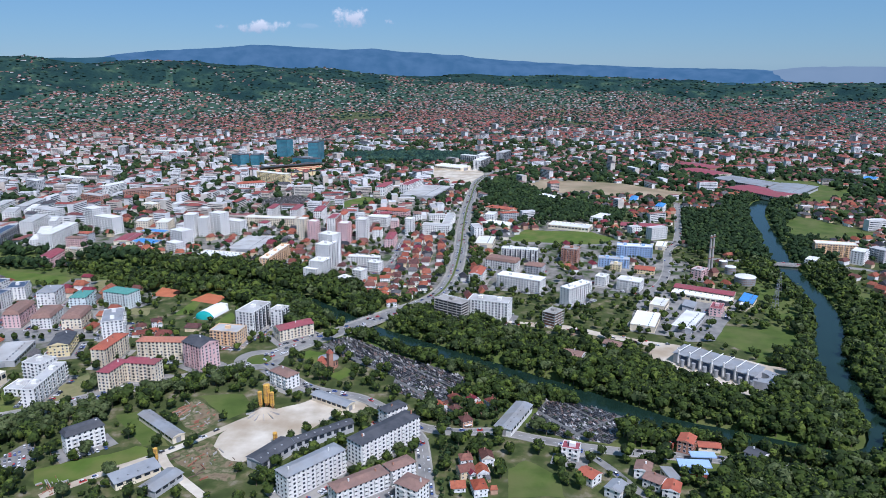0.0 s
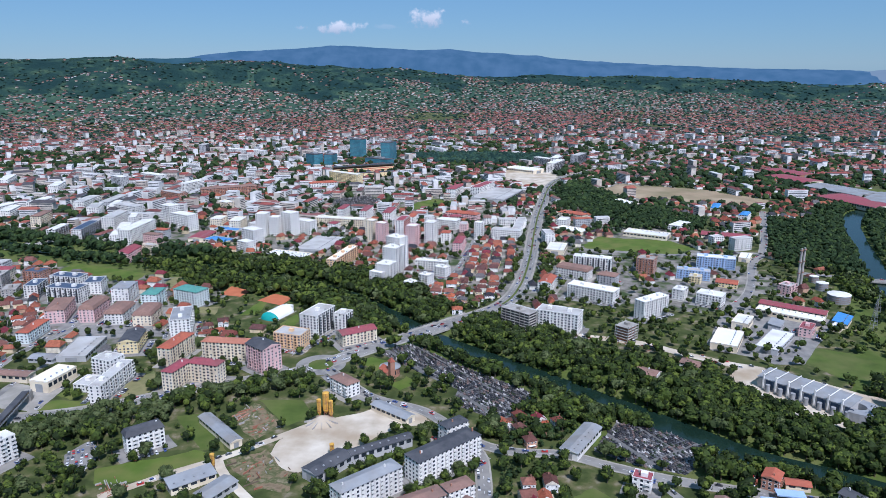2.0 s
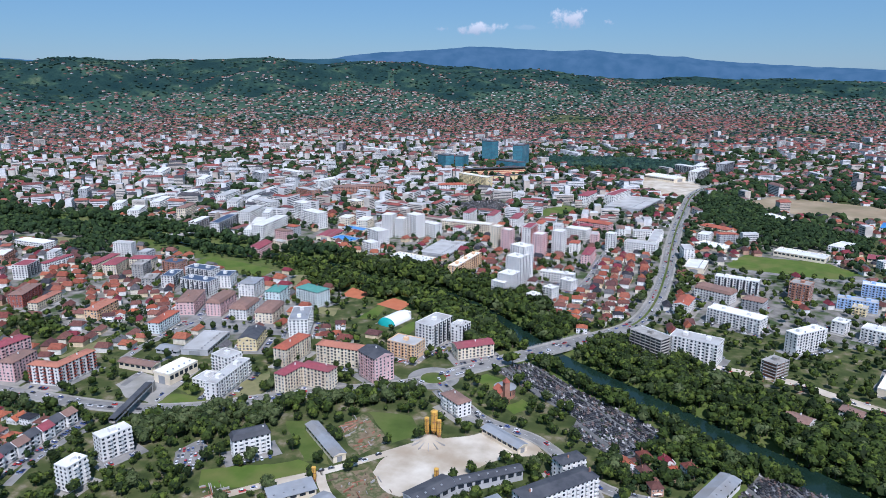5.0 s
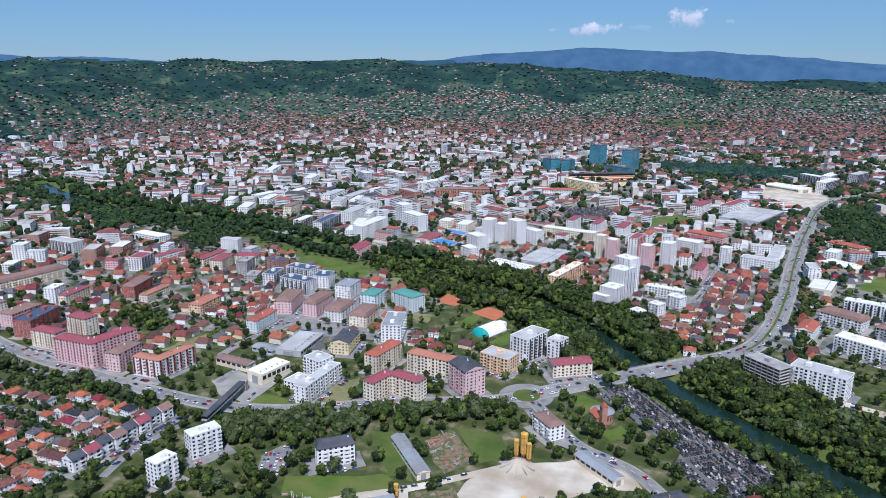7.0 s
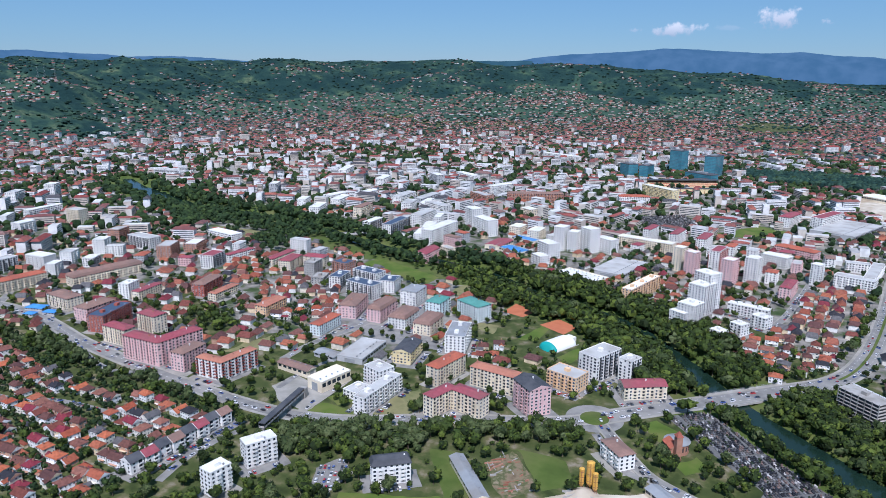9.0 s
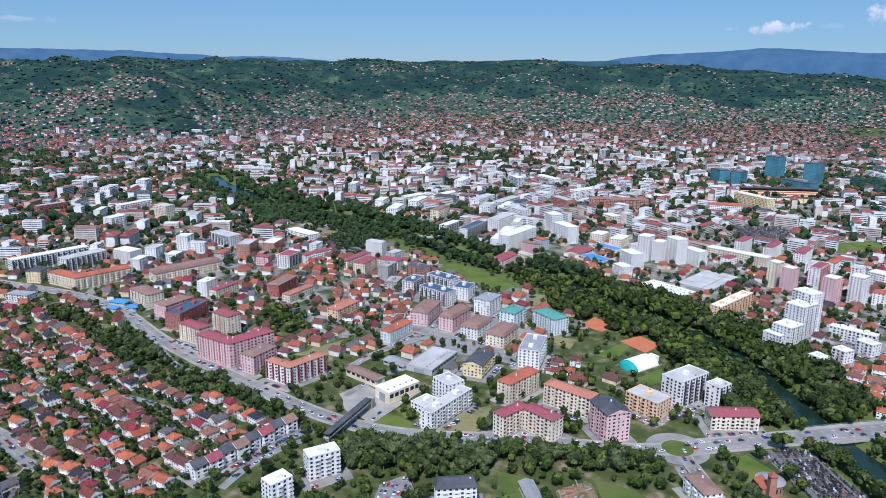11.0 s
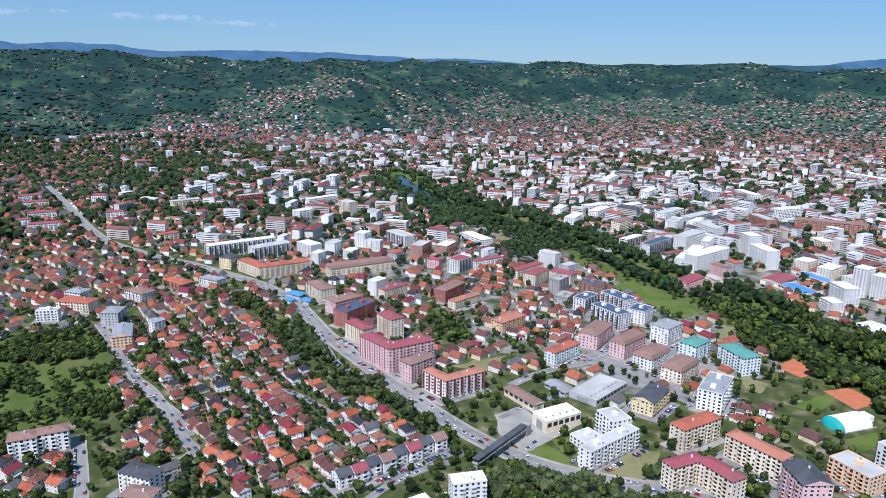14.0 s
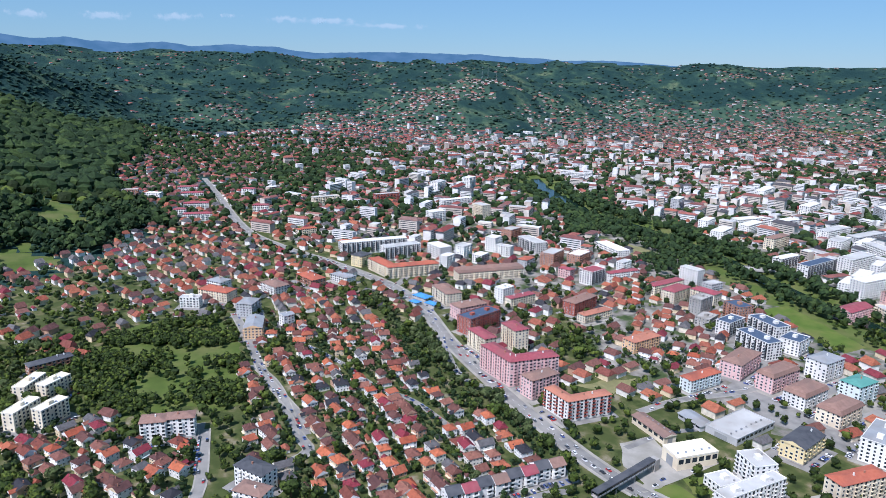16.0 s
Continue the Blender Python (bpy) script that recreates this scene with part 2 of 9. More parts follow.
BLOCKWALL = palette("block_walls", [(0.76, 0.75, 0.72), (0.70, 0.68, 0.64), (0.80, 0.79, 0.77), (0.64, 0.58, 0.50), (0.74, 0.72, 0.69), (0.58, 0.50, 0.42)], "island", 0.85, 0.1)
BLOCKROOF = palette("block_roofs", [(0.50, 0.49, 0.47), (0.40, 0.38, 0.36), (0.62, 0.61, 0.59), (0.30, 0.14, 0.11), (0.55, 0.53, 0.50), (0.26, 0.11, 0.10)], "island", 0.85, 0.1)
CARPAINT = palette("car_paint", [(0.75, 0.75, 0.75), (0.03, 0.03, 0.035), (0.35, 0.36, 0.38), (0.10, 0.11, 0.12), (0.45, 0.03, 0.03), (0.06, 0.10, 0.28), (0.65, 0.65, 0.66)], "object", 0.3, 1.0, 0.5, 0.05)
GRAVESTONE = palette("gravestones", [(0.03, 0.03, 0.034), (0.06, 0.06, 0.065), (0.15, 0.15, 0.155), (0.24, 0.235, 0.23), (0.04, 0.04, 0.045), (0.48, 0.46, 0.44), (0.08, 0.075, 0.075), (0.025, 0.025, 0.03), (0.02, 0.02, 0.025), (0.12, 0.105, 0.095), (0.20, 0.14, 0.12), (0.03, 0.045, 0.02), (0.05, 0.05, 0.055)], "island", 0.35, 1.0, 0.5, 0.2)


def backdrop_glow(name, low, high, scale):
    """Plain glow for the sky's distance: mountains with the blue of their haze in the colour, and clouds."""
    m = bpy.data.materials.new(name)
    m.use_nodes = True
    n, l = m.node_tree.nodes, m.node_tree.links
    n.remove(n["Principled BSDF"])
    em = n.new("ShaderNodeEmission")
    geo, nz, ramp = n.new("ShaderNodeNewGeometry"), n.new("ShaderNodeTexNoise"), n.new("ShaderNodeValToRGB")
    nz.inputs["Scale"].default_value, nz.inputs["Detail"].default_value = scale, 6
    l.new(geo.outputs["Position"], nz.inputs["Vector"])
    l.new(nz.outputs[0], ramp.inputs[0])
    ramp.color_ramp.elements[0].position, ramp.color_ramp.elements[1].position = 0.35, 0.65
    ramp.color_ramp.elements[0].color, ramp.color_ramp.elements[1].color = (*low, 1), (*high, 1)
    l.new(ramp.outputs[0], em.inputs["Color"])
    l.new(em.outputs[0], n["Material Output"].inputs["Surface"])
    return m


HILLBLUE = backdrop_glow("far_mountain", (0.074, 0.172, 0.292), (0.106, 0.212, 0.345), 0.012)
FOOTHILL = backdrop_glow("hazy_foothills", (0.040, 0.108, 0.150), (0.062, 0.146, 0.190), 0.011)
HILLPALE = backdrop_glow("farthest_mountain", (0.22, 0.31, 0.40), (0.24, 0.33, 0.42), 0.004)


def cloud_glow(name, shade, lit, wide, tall, density, seed):
    """A glowing puff of vapour on the sky: ragged towards its rim, light from above painted into the glow."""
    m = bpy.data.materials.new(name)
    m.use_nodes = True
    n, l = m.node_tree.nodes, m.node_tree.links
    n.remove(n["Principled BSDF"])
    tc, off, sc, ln = n.new("ShaderNodeTexCoord"), n.new("ShaderNodeVectorMath"), n.new("ShaderNodeVectorMath"), n.new("ShaderNodeVectorMath")
    off.operation, sc.operation, ln.operation = "ADD", "MULTIPLY", "LENGTH"
    sc.inputs[1].default_value = (2.0 / wide, 0.0, 2.0 / tall)
    l.new(tc.outputs["Object"], sc.inputs[0])
    l.new(sc.outputs[0], ln.inputs[0])
    off.inputs[1].default_value = (seed * 791.0, seed * 313.0, seed * 157.0)
    l.new(tc.outputs["Object"], off.inputs[0])
    nz = n.new("ShaderNodeTexNoise")
    nz.inputs["Scale"].default_value, nz.inputs["Detail"].default_value, nz.inputs["Roughness"].default_value = 3.2 / (0.5 * wide + 0.5 * tall), 9, 0.62
    l.new(off.outputs[0], nz.inputs["Vector"])
    rim, cut_, mul = n.new("ShaderNodeMath"), n.new("ShaderNodeMapRange"), n.new("ShaderNodeMath")
    rim.operation, mul.operation = "MULTIPLY_ADD", "MULTIPLY"
    l.new(ln.outputs["Value"], rim.inputs[0])
    rim.inputs[1].default_value = -0.36
    l.new(nz.outputs[0], rim.inputs[2])
    cut_.interpolation_type = "SMOOTHSTEP"
    cut_.inputs["From Min"].default_value, cut_.inputs["From Max"].default_value = 0.20, 0.46
    l.new(rim.outputs[0], cut_.inputs[0])
    l.new(cut_.outputs[0], mul.inputs[0])
    mul.inputs[1].default_value = density
    em, tr, mx, col, rise = n.new("ShaderNodeEmission"), n.new("ShaderNodeBsdfTransparent"), n.new("ShaderNodeMixShader"), n.new("ShaderNodeMix"), n.new("ShaderNodeMapRange")
    sp = n.new("ShaderNodeSeparateXYZ")
    l.new(sc.outputs[0], sp.inputs[0])
    rise.inputs["From Min"].default_value, rise.inputs["From Max"].default_value = -0.7, 0.5
    l.new(sp.outputs[2], rise.inputs[0])
    col.data_type = "RGBA"
    l.new(rise.outputs[0], col.inputs["Factor"])
    col.inputs[6].default_value, col.inputs[7].default_value = (*shade, 1), (*lit, 1)
    l.new(col.outputs[2], em.inputs["Color"])
    l.new(mul.outputs[0], mx.inputs[0])
    l.new(tr.outputs[0], mx.inputs[1])
    l.new(em.outputs[0], mx.inputs[2])
    l.new(mx.outputs[0], n["Material Output"].inputs["Surface"])
    return m


# ---- mesh helpers ----
def part(name, bm, mat, parent=None, label="", smooth=False):
    """Links a bmesh as one mesh object, under parent if there is one."""
    me = bpy.data.meshes.new(name)
    bm.to_mesh(me)
    bm.free()
    for m in (mat if isinstance(mat, (list, tuple)) else [mat]):
        me.materials.append(m)
    if smooth:
        me.shade_smooth()
    ob = new(name, me)
    if parent:
        ob.parent = parent
    if label:
        ob["label"] = label
    return ob


def sheet(name, verts, faces, mats, slots=None, parent=None, smooth=False):
    """One mesh from arrays."""
    me = bpy.data.meshes.new(name)
    verts = np.asarray(verts, np.float32)
    if isinstance(faces, list) and faces and len({len(f) for f in faces}) > 1:
        loops = np.fromiter(itertools_chain(faces), np.int32)
        counts = np.array([len(f) for f in faces], np.int32)
    else:
        faces = np.asarray(faces, np.int32)
        loops, counts = faces.ravel(), np.full(len(faces), faces.shape[1], np.int32)
    me.vertices.add(len(verts))
    me.vertices.foreach_set("co", verts.ravel())
    me.loops.add(len(loops))
    me.loops.foreach_set("vertex_index", loops)
    me.polygons.add(len(counts))
    me.polygons.foreach_set("loop_start", np.concatenate([[0], np.cumsum(counts)[:-1]]).astype(np.int32))
    for m in (mats if isinstance(mats, (list, tuple)) else [mats]):
        me.materials.append(m)
    if slots is not None:
        me.polygons.foreach_set("material_index", np.asarray(slots, np.int32))
    me.update(calc_edges=True)
    if smooth:
        me.shade_smooth()
    else:
        me.shade_flat()
    ob = new(name, me)
    if parent:
        ob.parent = parent
    return ob


def itertools_chain(lists):
    for one in lists:
        yield from one


def box(bm, x0, y0, z0, x1, y1, z1, slot=0):
    v = [bm.verts.new(p) for p in ((x0, y0, z0), (x1, y0, z0), (x1, y1, z0), (x0, y1, z0), (x0, y0, z1), (x1, y0, z1), (x1, y1, z1), (x0, y1, z1))]
    for q in ((0, 3, 2, 1), (4, 5, 6, 7), (0, 1, 5, 4), (1, 2, 6, 5), (2, 3, 7, 6), (3, 0, 4, 7)):
        bm.faces.new([v[i] for i in q]).material_index = slot


def boxed(name, mat, parent, *dims, label=""):
    bm = bmesh.new()
    box(bm, *dims)
    return part(name, bm, mat, parent, label)


def empty(name, x, y, rot=0.0, label="", category="", group="", kind="", z=None):
    ob = new(name)
    ob.matrix_world = pose(x, y, height(x, y) if z is None else z, 0, 0, rot)
    return tagged(ob, label, category, group, kind)


def stamp(name, template, mats, places, parent=None, smooth=False):
    """Many copies of one small template (verts, tris/quads, slots) in one mesh. places: x, y, z, sx, sy, sz, turn."""
    tv, tf, ts = template
    tv, tf = np.asarray(tv, np.float32), np.asarray(tf, np.int32)
    p = np.asarray(places, np.float32)
    c, s = np.cos(p[:, 6:7]), np.sin(p[:, 6:7])
    X, Y = tv[None, :, 0] * p[:, 3:4], tv[None, :, 1] * p[:, 4:5]
    V = np.stack([X * c - Y * s + p[:, 0:1], X * s + Y * c + p[:, 1:2], tv[None, :, 2] * p[:, 5:6] + p[:, 2:3]], -1)
    F = tf[None] + (np.arange(len(p)) * len(tv))[:, None, None]
    return sheet(name, V.reshape(-1, 3), F.reshape(-1, tf.shape[1]), mats, np.tile(ts, len(p)), parent, smooth)


# ---- plan ----
RIVER = [(-1420, 1080), (-1290, 1020), (-1180, 985), (-1060, 955), (-900, 960), (-739, 939), (-662, 915), (-574, 892), (-492, 878), (-397, 859), (-308, 812), (-231, 790), (-176, 757), (-131, 712), (-79, 652), (-33, 612), (8, 580), (54, 541), (95, 510), (125, 486), (165, 456), (200, 442), (236, 426), (262, 415), (288, 422), (306, 449), (316, 485), (320, 520), (328, 556), (352, 605), (383, 663), (407, 732), (417, 790), (432, 858), (466, 973), (505, 1098), (549, 1220), (600, 1300), (690, 1350), (820, 1380)]
MAINROAD = [(-157, 568), (-117, 613), (-89, 644), (-49, 689), (-9, 739), (11, 813), (24, 946), (32, 1086), (47, 1270), (81, 1541), (157, 1694), (258, 1845), (600, 2300), (1100, 3000)]
BOULEVARD = [(-1600, 374), (-1447, 374), (-1141, 369), (-1008, 396), (-910, 435), (-791, 470), (-700, 472), (-608, 457), (-513, 450), (-443, 448), (-385, 449), (-342, 456), (-301, 474), (-252, 508), (-210, 531), (-179, 549), (-157, 568)]
SOUTHROAD = [(-157, 568), (-120, 528), (-99, 510), (-62, 495), (-34, 468), (-17, 452), (6, 444), (38, 444), (67, 433), (100, 422), (135, 415), (192, 406), (225, 396), (290, 360), (380, 310)]

CORES = [(-650, 1350, 750, 400, 1.0), (-150, 1250, 330, 380, 0.65), (-950, 820, 380, 300, 0.55), (-420, 640, 180, 100, 0.4), (170, 850, 200, 160, 0.35), (-600, 2000, 900, 400, 0.55), (600, 2100, 700, 450, 0.4), (-1500, 1350, 600, 500, 0.55), (-1300, 700, 400, 250, 0.45)]
# wooded hillside above the western suburb, and its grassy clearings
HILLWOOD = [(-957, 67), (-1021, 110), (-1051, 135), (-1035, 166), (-1091, 182), (-1166, 239), (-1131, 275), (-1229, 250), (-1322, 239), (-1411, 203), (-1487, 181), (-1691, 221), (-2036, 292), (-2460, 310), (-3300, 200), (-3300, -900), (-900, -900), (-900, 0)]
CLEARINGS = [[(-1225, 95), (-1250, 124), (-1183, 160), (-1163, 150), (-1177, 101)], [(-1342, 56), (-1325, 93), (-1283, 146), (-1262, 120), (-1303, 77)], [(-1037, 61), (-1046, 75), (-1013, 113), (-989, 109), (-982, 79), (-973, 66)], [(-1450, 25), (-1437, 43), (-1415, 61), (-1400, 33)]]
CLEARINGS = [[(sum(p[0] for p in q) / len(q) + 1.5 * (x - sum(p[0] for p in q) / len(q)), sum(p[1] for p in q) / len(q) + 1.5 * (y - sum(p[1] for p in q) / len(q))) for x, y in q] for q in CLEARINGS]


def smooth_line(pts, step=8.0):
    """Points of a Catmull-Rom line through pts, about step apart."""
    p = [np.array(q, float) for q in pts]
    p = [2 * p[0] - p[1]] + p + [2 * p[-1] - p[-2]]
    out = []
    for i in range(1, len(p) - 2):
        n = max(1, int(np.linalg.norm(p[i + 1] - p[i]) / step))
        for k in range(n):
            t = k / n
            out.append(0.5 * (2 * p[i] + (p[i + 1] - p[i - 1]) * t + (2 * p[i - 1] - 5 * p[i] + 4 * p[i + 1] - p[i + 2]) * t * t + (3 * p[i] - p[i - 1] - 3 * p[i + 1] + p[i + 2]) * t ** 3))
    return np.array(out + [p[-2]])


def off_line(x, y, line):
    """Distance of points from a line of points."""
    x, y = np.asarray(x, float), np.asarray(y, float)
    best = np.full(x.shape, 1e9)
    a, b = line[:-1], line[1:]
    for (ax, ay), (bx, by) in zip(a, b):
        dx, dy = bx - ax, by - ay
        t = np.clip(((x - ax) * dx + (y - ay) * dy) / (dx * dx + dy * dy + 1e-9), 0, 1)
        best = np.minimum(best, np.hypot(x - ax - t * dx, y - ay - t * dy))
    return best


def inside(x, y, poly):
    x, y = np.asarray(x, float), np.asarray(y, float)
    r = np.zeros(x.shape, bool)
    for (x0, y0), (x1, y1) in zip(poly, poly[1:] + poly[:1]):
        r ^= ((y0 > y) != (y1 > y)) & (x < (x1 - x0) * (y - y0) / (y1 - y0 + 1e-12) + x0)
    return r


def wave(x, y, s, seed=0):
    """Cheap smooth noise, -1 to 1."""
    r = np.random.RandomState(seed)
    v = np.zeros(np.shape(x))
    for k in range(7):
        a, w, ph = r.uniform(0, 6.28), s * r.uniform(0.6, 1.9), r.uniform(0, 6.28)
        v = v + np.sin((np.cos(a) * x + np.sin(a) * y) / w + ph + 0.8 * np.sin((np.cos(a + 1.7) * x + np.sin(a + 1.7) * y) / (w * 1.7) + ph * 2))
    return v / 3.6


river_line = smooth_line(RIVER, 25)


def ease(v, lo, hi):
    t = np.clip((v - lo) / (hi - lo), 0, 1)
    return t * t * (3 - 2 * t)


def height(x, y, river=True):
    """Height of the ground."""
    x, y = np.asarray(x, float), np.asarray(y, float)
    r, b = np.hypot(x, y - 80), np.degrees(np.arctan2(-x, y - 80))
    z = np.zeros(x.shape)
    # rolling country behind the town, rising to the far hills
    rise = np.interp(b, [-180, -60, -32, -22, -10, 0, 12, 17, 21, 26, 33, 44, 59, 67, 74, 81, 87, 94, 120, 180], [136, 136, 138, 143, 164, 180, 214, 236, 254, 264, 252, 252, 254, 254, 264, 275, 288, 300, 310, 150])
    start = np.interp(b, [-180, -40, -10, 10, 22, 35, 48, 58, 70, 85, 100, 180], [2900, 3500, 3600, 3400, 3000, 3000, 2900, 2400, 2000, 1900, 1900, 2400])
    up = ease(r, start, 4650) ** 1.15
    z = z + up * rise + ease(r, start, start + 700) * (1 - 0.55 * ease(r, 4000, 4700)) * np.interp(b, [-40, 4, 22], [0.3, 0.4, 1.0]) * (34 * wave(x, y, 200, 3) + 36 * wave(x, y, 85, 5) + 9 * wave(x, y, 38, 7))
    # wooded hill south-west
    d = np.hypot((x + 2000) / 1.25, (y + 480))
    z = z + 230 * np.exp(-(d / 500) ** 2) + 90 * np.exp(-(np.hypot(x + 1350, y + 360) / 330) ** 2) + 150 * np.exp(-(np.hypot(x + 2650, y + 150) / 420) ** 2)
    # wooded hill to the north-east
    z = z + 105 * np.exp(-(np.hypot((x - 2080) / 1.2, y - 3100) / 330) ** 2)
    # knoll with masts and the slopes near it
    z = z + 95 * np.exp(-(np.hypot((x + 2900) / 1.2, y - 1750) / 420) ** 2)
    if river:
        z = z - 4.5 * (1 - ease(off_line(x, y, river_line), 14, 26))
    return z


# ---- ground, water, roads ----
# hill wood and pasture tones are bluish: distance haze is painted into them
HAZEHILL = material("hillside", [(0.011, 0.031, 0.032), (0.014, 0.037, 0.035), (0.018, 0.044, 0.039), (0.026, 0.056, 0.044), (0.046, 0.084, 0.052), (0.095, 0.125, 0.070)], 0.0095, 13, 1.0, 1.0, 0.07, spec=0.1, wear=(0.05, (0.014, 0.036, 0.033)))
next(q for q in HAZEHILL.node_tree.nodes if q.type == "BUMP").inputs["Distance"].default_value = 5.0
HAZEPASTURE = material("haze_blue_pasture", [(0.030, 0.062, 0.048), (0.042, 0.080, 0.054), (0.062, 0.102, 0.062)], 0.02, 9, 1.0, spec=0.1)

# fields and woods of the hills: a patchwork of jittered plots
PLOT = 80.0
plot_r = np.random.RandomState(91)
plot_dx, plot_dy, plot_kind = plot_r.uniform(-0.45, 0.45, (142, 142)), plot_r.uniform(-0.45, 0.45, (142, 142)), plot_r.uniform(size=(142, 142))


def suburb(x, y):
    """Above 0 where the red-roofed suburbs reach up the slopes."""
    r, b = np.hypot(x, y - 80), np.degrees(np.arctan2(-x, y - 80))
    z = height(x, y, False)
    reach = np.interp(b, [-45, -20, 0, 12, 24, 36, 46, 58, 70, 84, 100], [4500, 4550, 4450, 4300, 4250, 4150, 3950, 3500, 3100, 2750, 2400])
    return 0.75 - ease(r, reach - 950, reach + 350) * 1.25 + 0.62 * wave(x, y, 190, 51) + 0.34 * wave(x, y, 80, 52) - 0.22 * ease(z, 60, 190)


def land_use(x, y):
    """0 in the wooded plots, 1 in pasture, 2 in hay."""
    x, y = np.asarray(x, float), np.asarray(y, float)
    u, v = (x + 26 * wave(x, y, 30, 61) + 5600) / PLOT, (y + 26 * wave(x, y, 34, 62) + 5600) / PLOT * 0.8
    best, kind = np.full(x.shape, 1e9), np.zeros(x.shape)
    for di in (-1, 0, 1):
        for dj in (-1, 0, 1):
            i, j = np.clip(np.floor(u).astype(int) + di, 0, 141), np.clip(np.floor(v).astype(int) + dj, 0, 141)
            d = (u - i - 0.5 - plot_dx[i, j]) ** 2 + (v - j - 0.5 - plot_dy[i, j]) ** 2
            kind = np.where(d < best, plot_kind[i, j], kind)
            best = np.minimum(best, d)
    wooded = 0.62 + 0.26 * wave(x, y, 170, 63)
    return np.where(kind < wooded, 0, np.where(kind < wooded + 0.85 * (1 - wooded), 1, 2))


def build_ground():
    fine = np.arange(-52, 112, 0.46)
    b = np.radians(np.concatenate([fine, np.arange(115, 305, 3.0)]))
    r, rr = [2.0], 40.0
    while rr < 5600:
        r.append(rr)
        rr += max(9.0, rr * 0.0145) if rr < 2400 else 26.0
    r = np.array(r)
    B, R = np.meshgrid(b, r)
    X, Y = -np.sin(B) * R, 80 + np.cos(B) * R
    Z = height(X, Y) - np.where(R > 4750, (R - 4750) * 0.4, 0)
    canopy = (land_use(X, Y) == 0) & (suburb(X, Y) < 0.1) & (R > 2600)
    Z = Z + np.where(canopy, 2 + 4 * np.random.RandomState(8).uniform(-1, 1, X.shape), 0)
    n, m = len(r), len(b)
    i, j = np.meshgrid(np.arange(n - 1), np.arange(m), indexing="ij")
    j2 = (j + 1) % m
    F = np.stack([i * m + j, i * m + j2, (i + 1) * m + j2, (i + 1) * m + j], -1).reshape(-1, 4)[:, ::-1]
    cx, cy = X.ravel()[F].mean(1), Y.ravel()[F].mean(1)
    zc = Z.ravel()[F].mean(1)
    town = suburb(cx, cy) > 0.1
    rc = np.hypot(cx, cy)
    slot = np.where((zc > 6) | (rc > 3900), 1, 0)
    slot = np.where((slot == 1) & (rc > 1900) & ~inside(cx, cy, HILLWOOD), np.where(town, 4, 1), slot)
    core = sum(k * np.exp(-((cx - a) / u) ** 2 - ((cy - b2) / v) ** 2) for a, b2, u, v, k in CORES)
    slot = np.where((slot == 0) & (core > 0.3 + 0.12 * wave(cx, cy, 40, 6)), 3, slot)
    slot = np.where(off_line(cx, cy, river_line) < 60, 2, slot)
    for poly in CLEARINGS:
        slot = np.where(inside(cx, cy, poly), 2, slot)
    ob = sheet("ground", np.stack([X, Y, Z], -1).reshape(-1, 3), F, [LAND, HAZEHILL, GRASS, TOWNLAND, HAZEPASTURE], slot, smooth=True)
    tagged(ob, "green and dusty ground of the river town and its hills", "ground", kind="structure")


def ribbon(name, line, width, z, mat, side=0.0, thick=0.0, parent=None):
    """A strip along a line, side metres to its right."""
    p = np.asarray(line, float)
    d = np.gradient(p, axis=0)
    d /= np.linalg.norm(d, axis=1)[:, None] + 1e-9
    nr = np.stack([d[:, 1], -d[:, 0]], 1)
    w = np.broadcast_to(np.asarray(width, float).reshape(-1, 1) if np.ndim(width) else np.full((len(p), 1), width), (len(p), 1))
    L, Rr = p + nr * (side - w / 2), p + nr * (side + w / 2)
    h = np.asarray(height(p[:, 0], p[:, 1], False))[:, None]
    V = [np.hstack([L, h + z]), np.hstack([Rr, h + z])]
    n = len(p)
    F = [(i, n + i, n + i + 1, i + 1) for i in range(n - 1)]
    if thick:
        V += [np.hstack([L, h + z - thick]), np.hstack([Rr, h + z - thick])]
        F += [(2 * n + i, i, i + 1, 2 * n + i + 1) for i in range(n - 1)] + [(n + i, 3 * n + i, 3 * n + i + 1, n + i + 1) for i in range(n - 1)] + [(3 * n + i, 2 * n + i, 2 * n + i + 1, 3 * n + i + 1) for i in range(n - 1)]
    return sheet(name, np.vstack(V), F, mat, parent=parent)


def dashes(name, line, side, z, dash=3.0, gap=5.0, width=0.22, parent=None):
    """A broken painted line."""
    p = smooth_line(line, 2.0)
    s = np.concatenate([[0], np.cumsum(np.linalg.norm(np.diff(p, axis=0), axis=1))])
    V, F = [], []
    at = 0.0
    while at + dash < s[-1]:
        a = np.array([np.interp(at, s, p[:, k]) for k in (0, 1)])
        c = np.array([np.interp(at + dash, s, p[:, k]) for k in (0, 1)])
        d = (c - a) / (np.linalg.norm(c - a) + 1e-9)
        nr = np.array([d[1], -d[0]])
        for q in (a + nr * (side - width / 2), a + nr * (side + width / 2), c + nr * (side + width / 2), c + nr * (side - width / 2)):
            V.append((q[0], q[1], float(height(q[0], q[1], False)) + z))
        k = len(V)
        F.append((k - 4, k - 3, k - 2, k - 1))
        at += dash + gap
    return tagged(sheet(name, V, F, LINE, parent=parent), "broken white lane line", kind="stuff")


ROADS = []  # (points, half width) kept clear of houses and trees


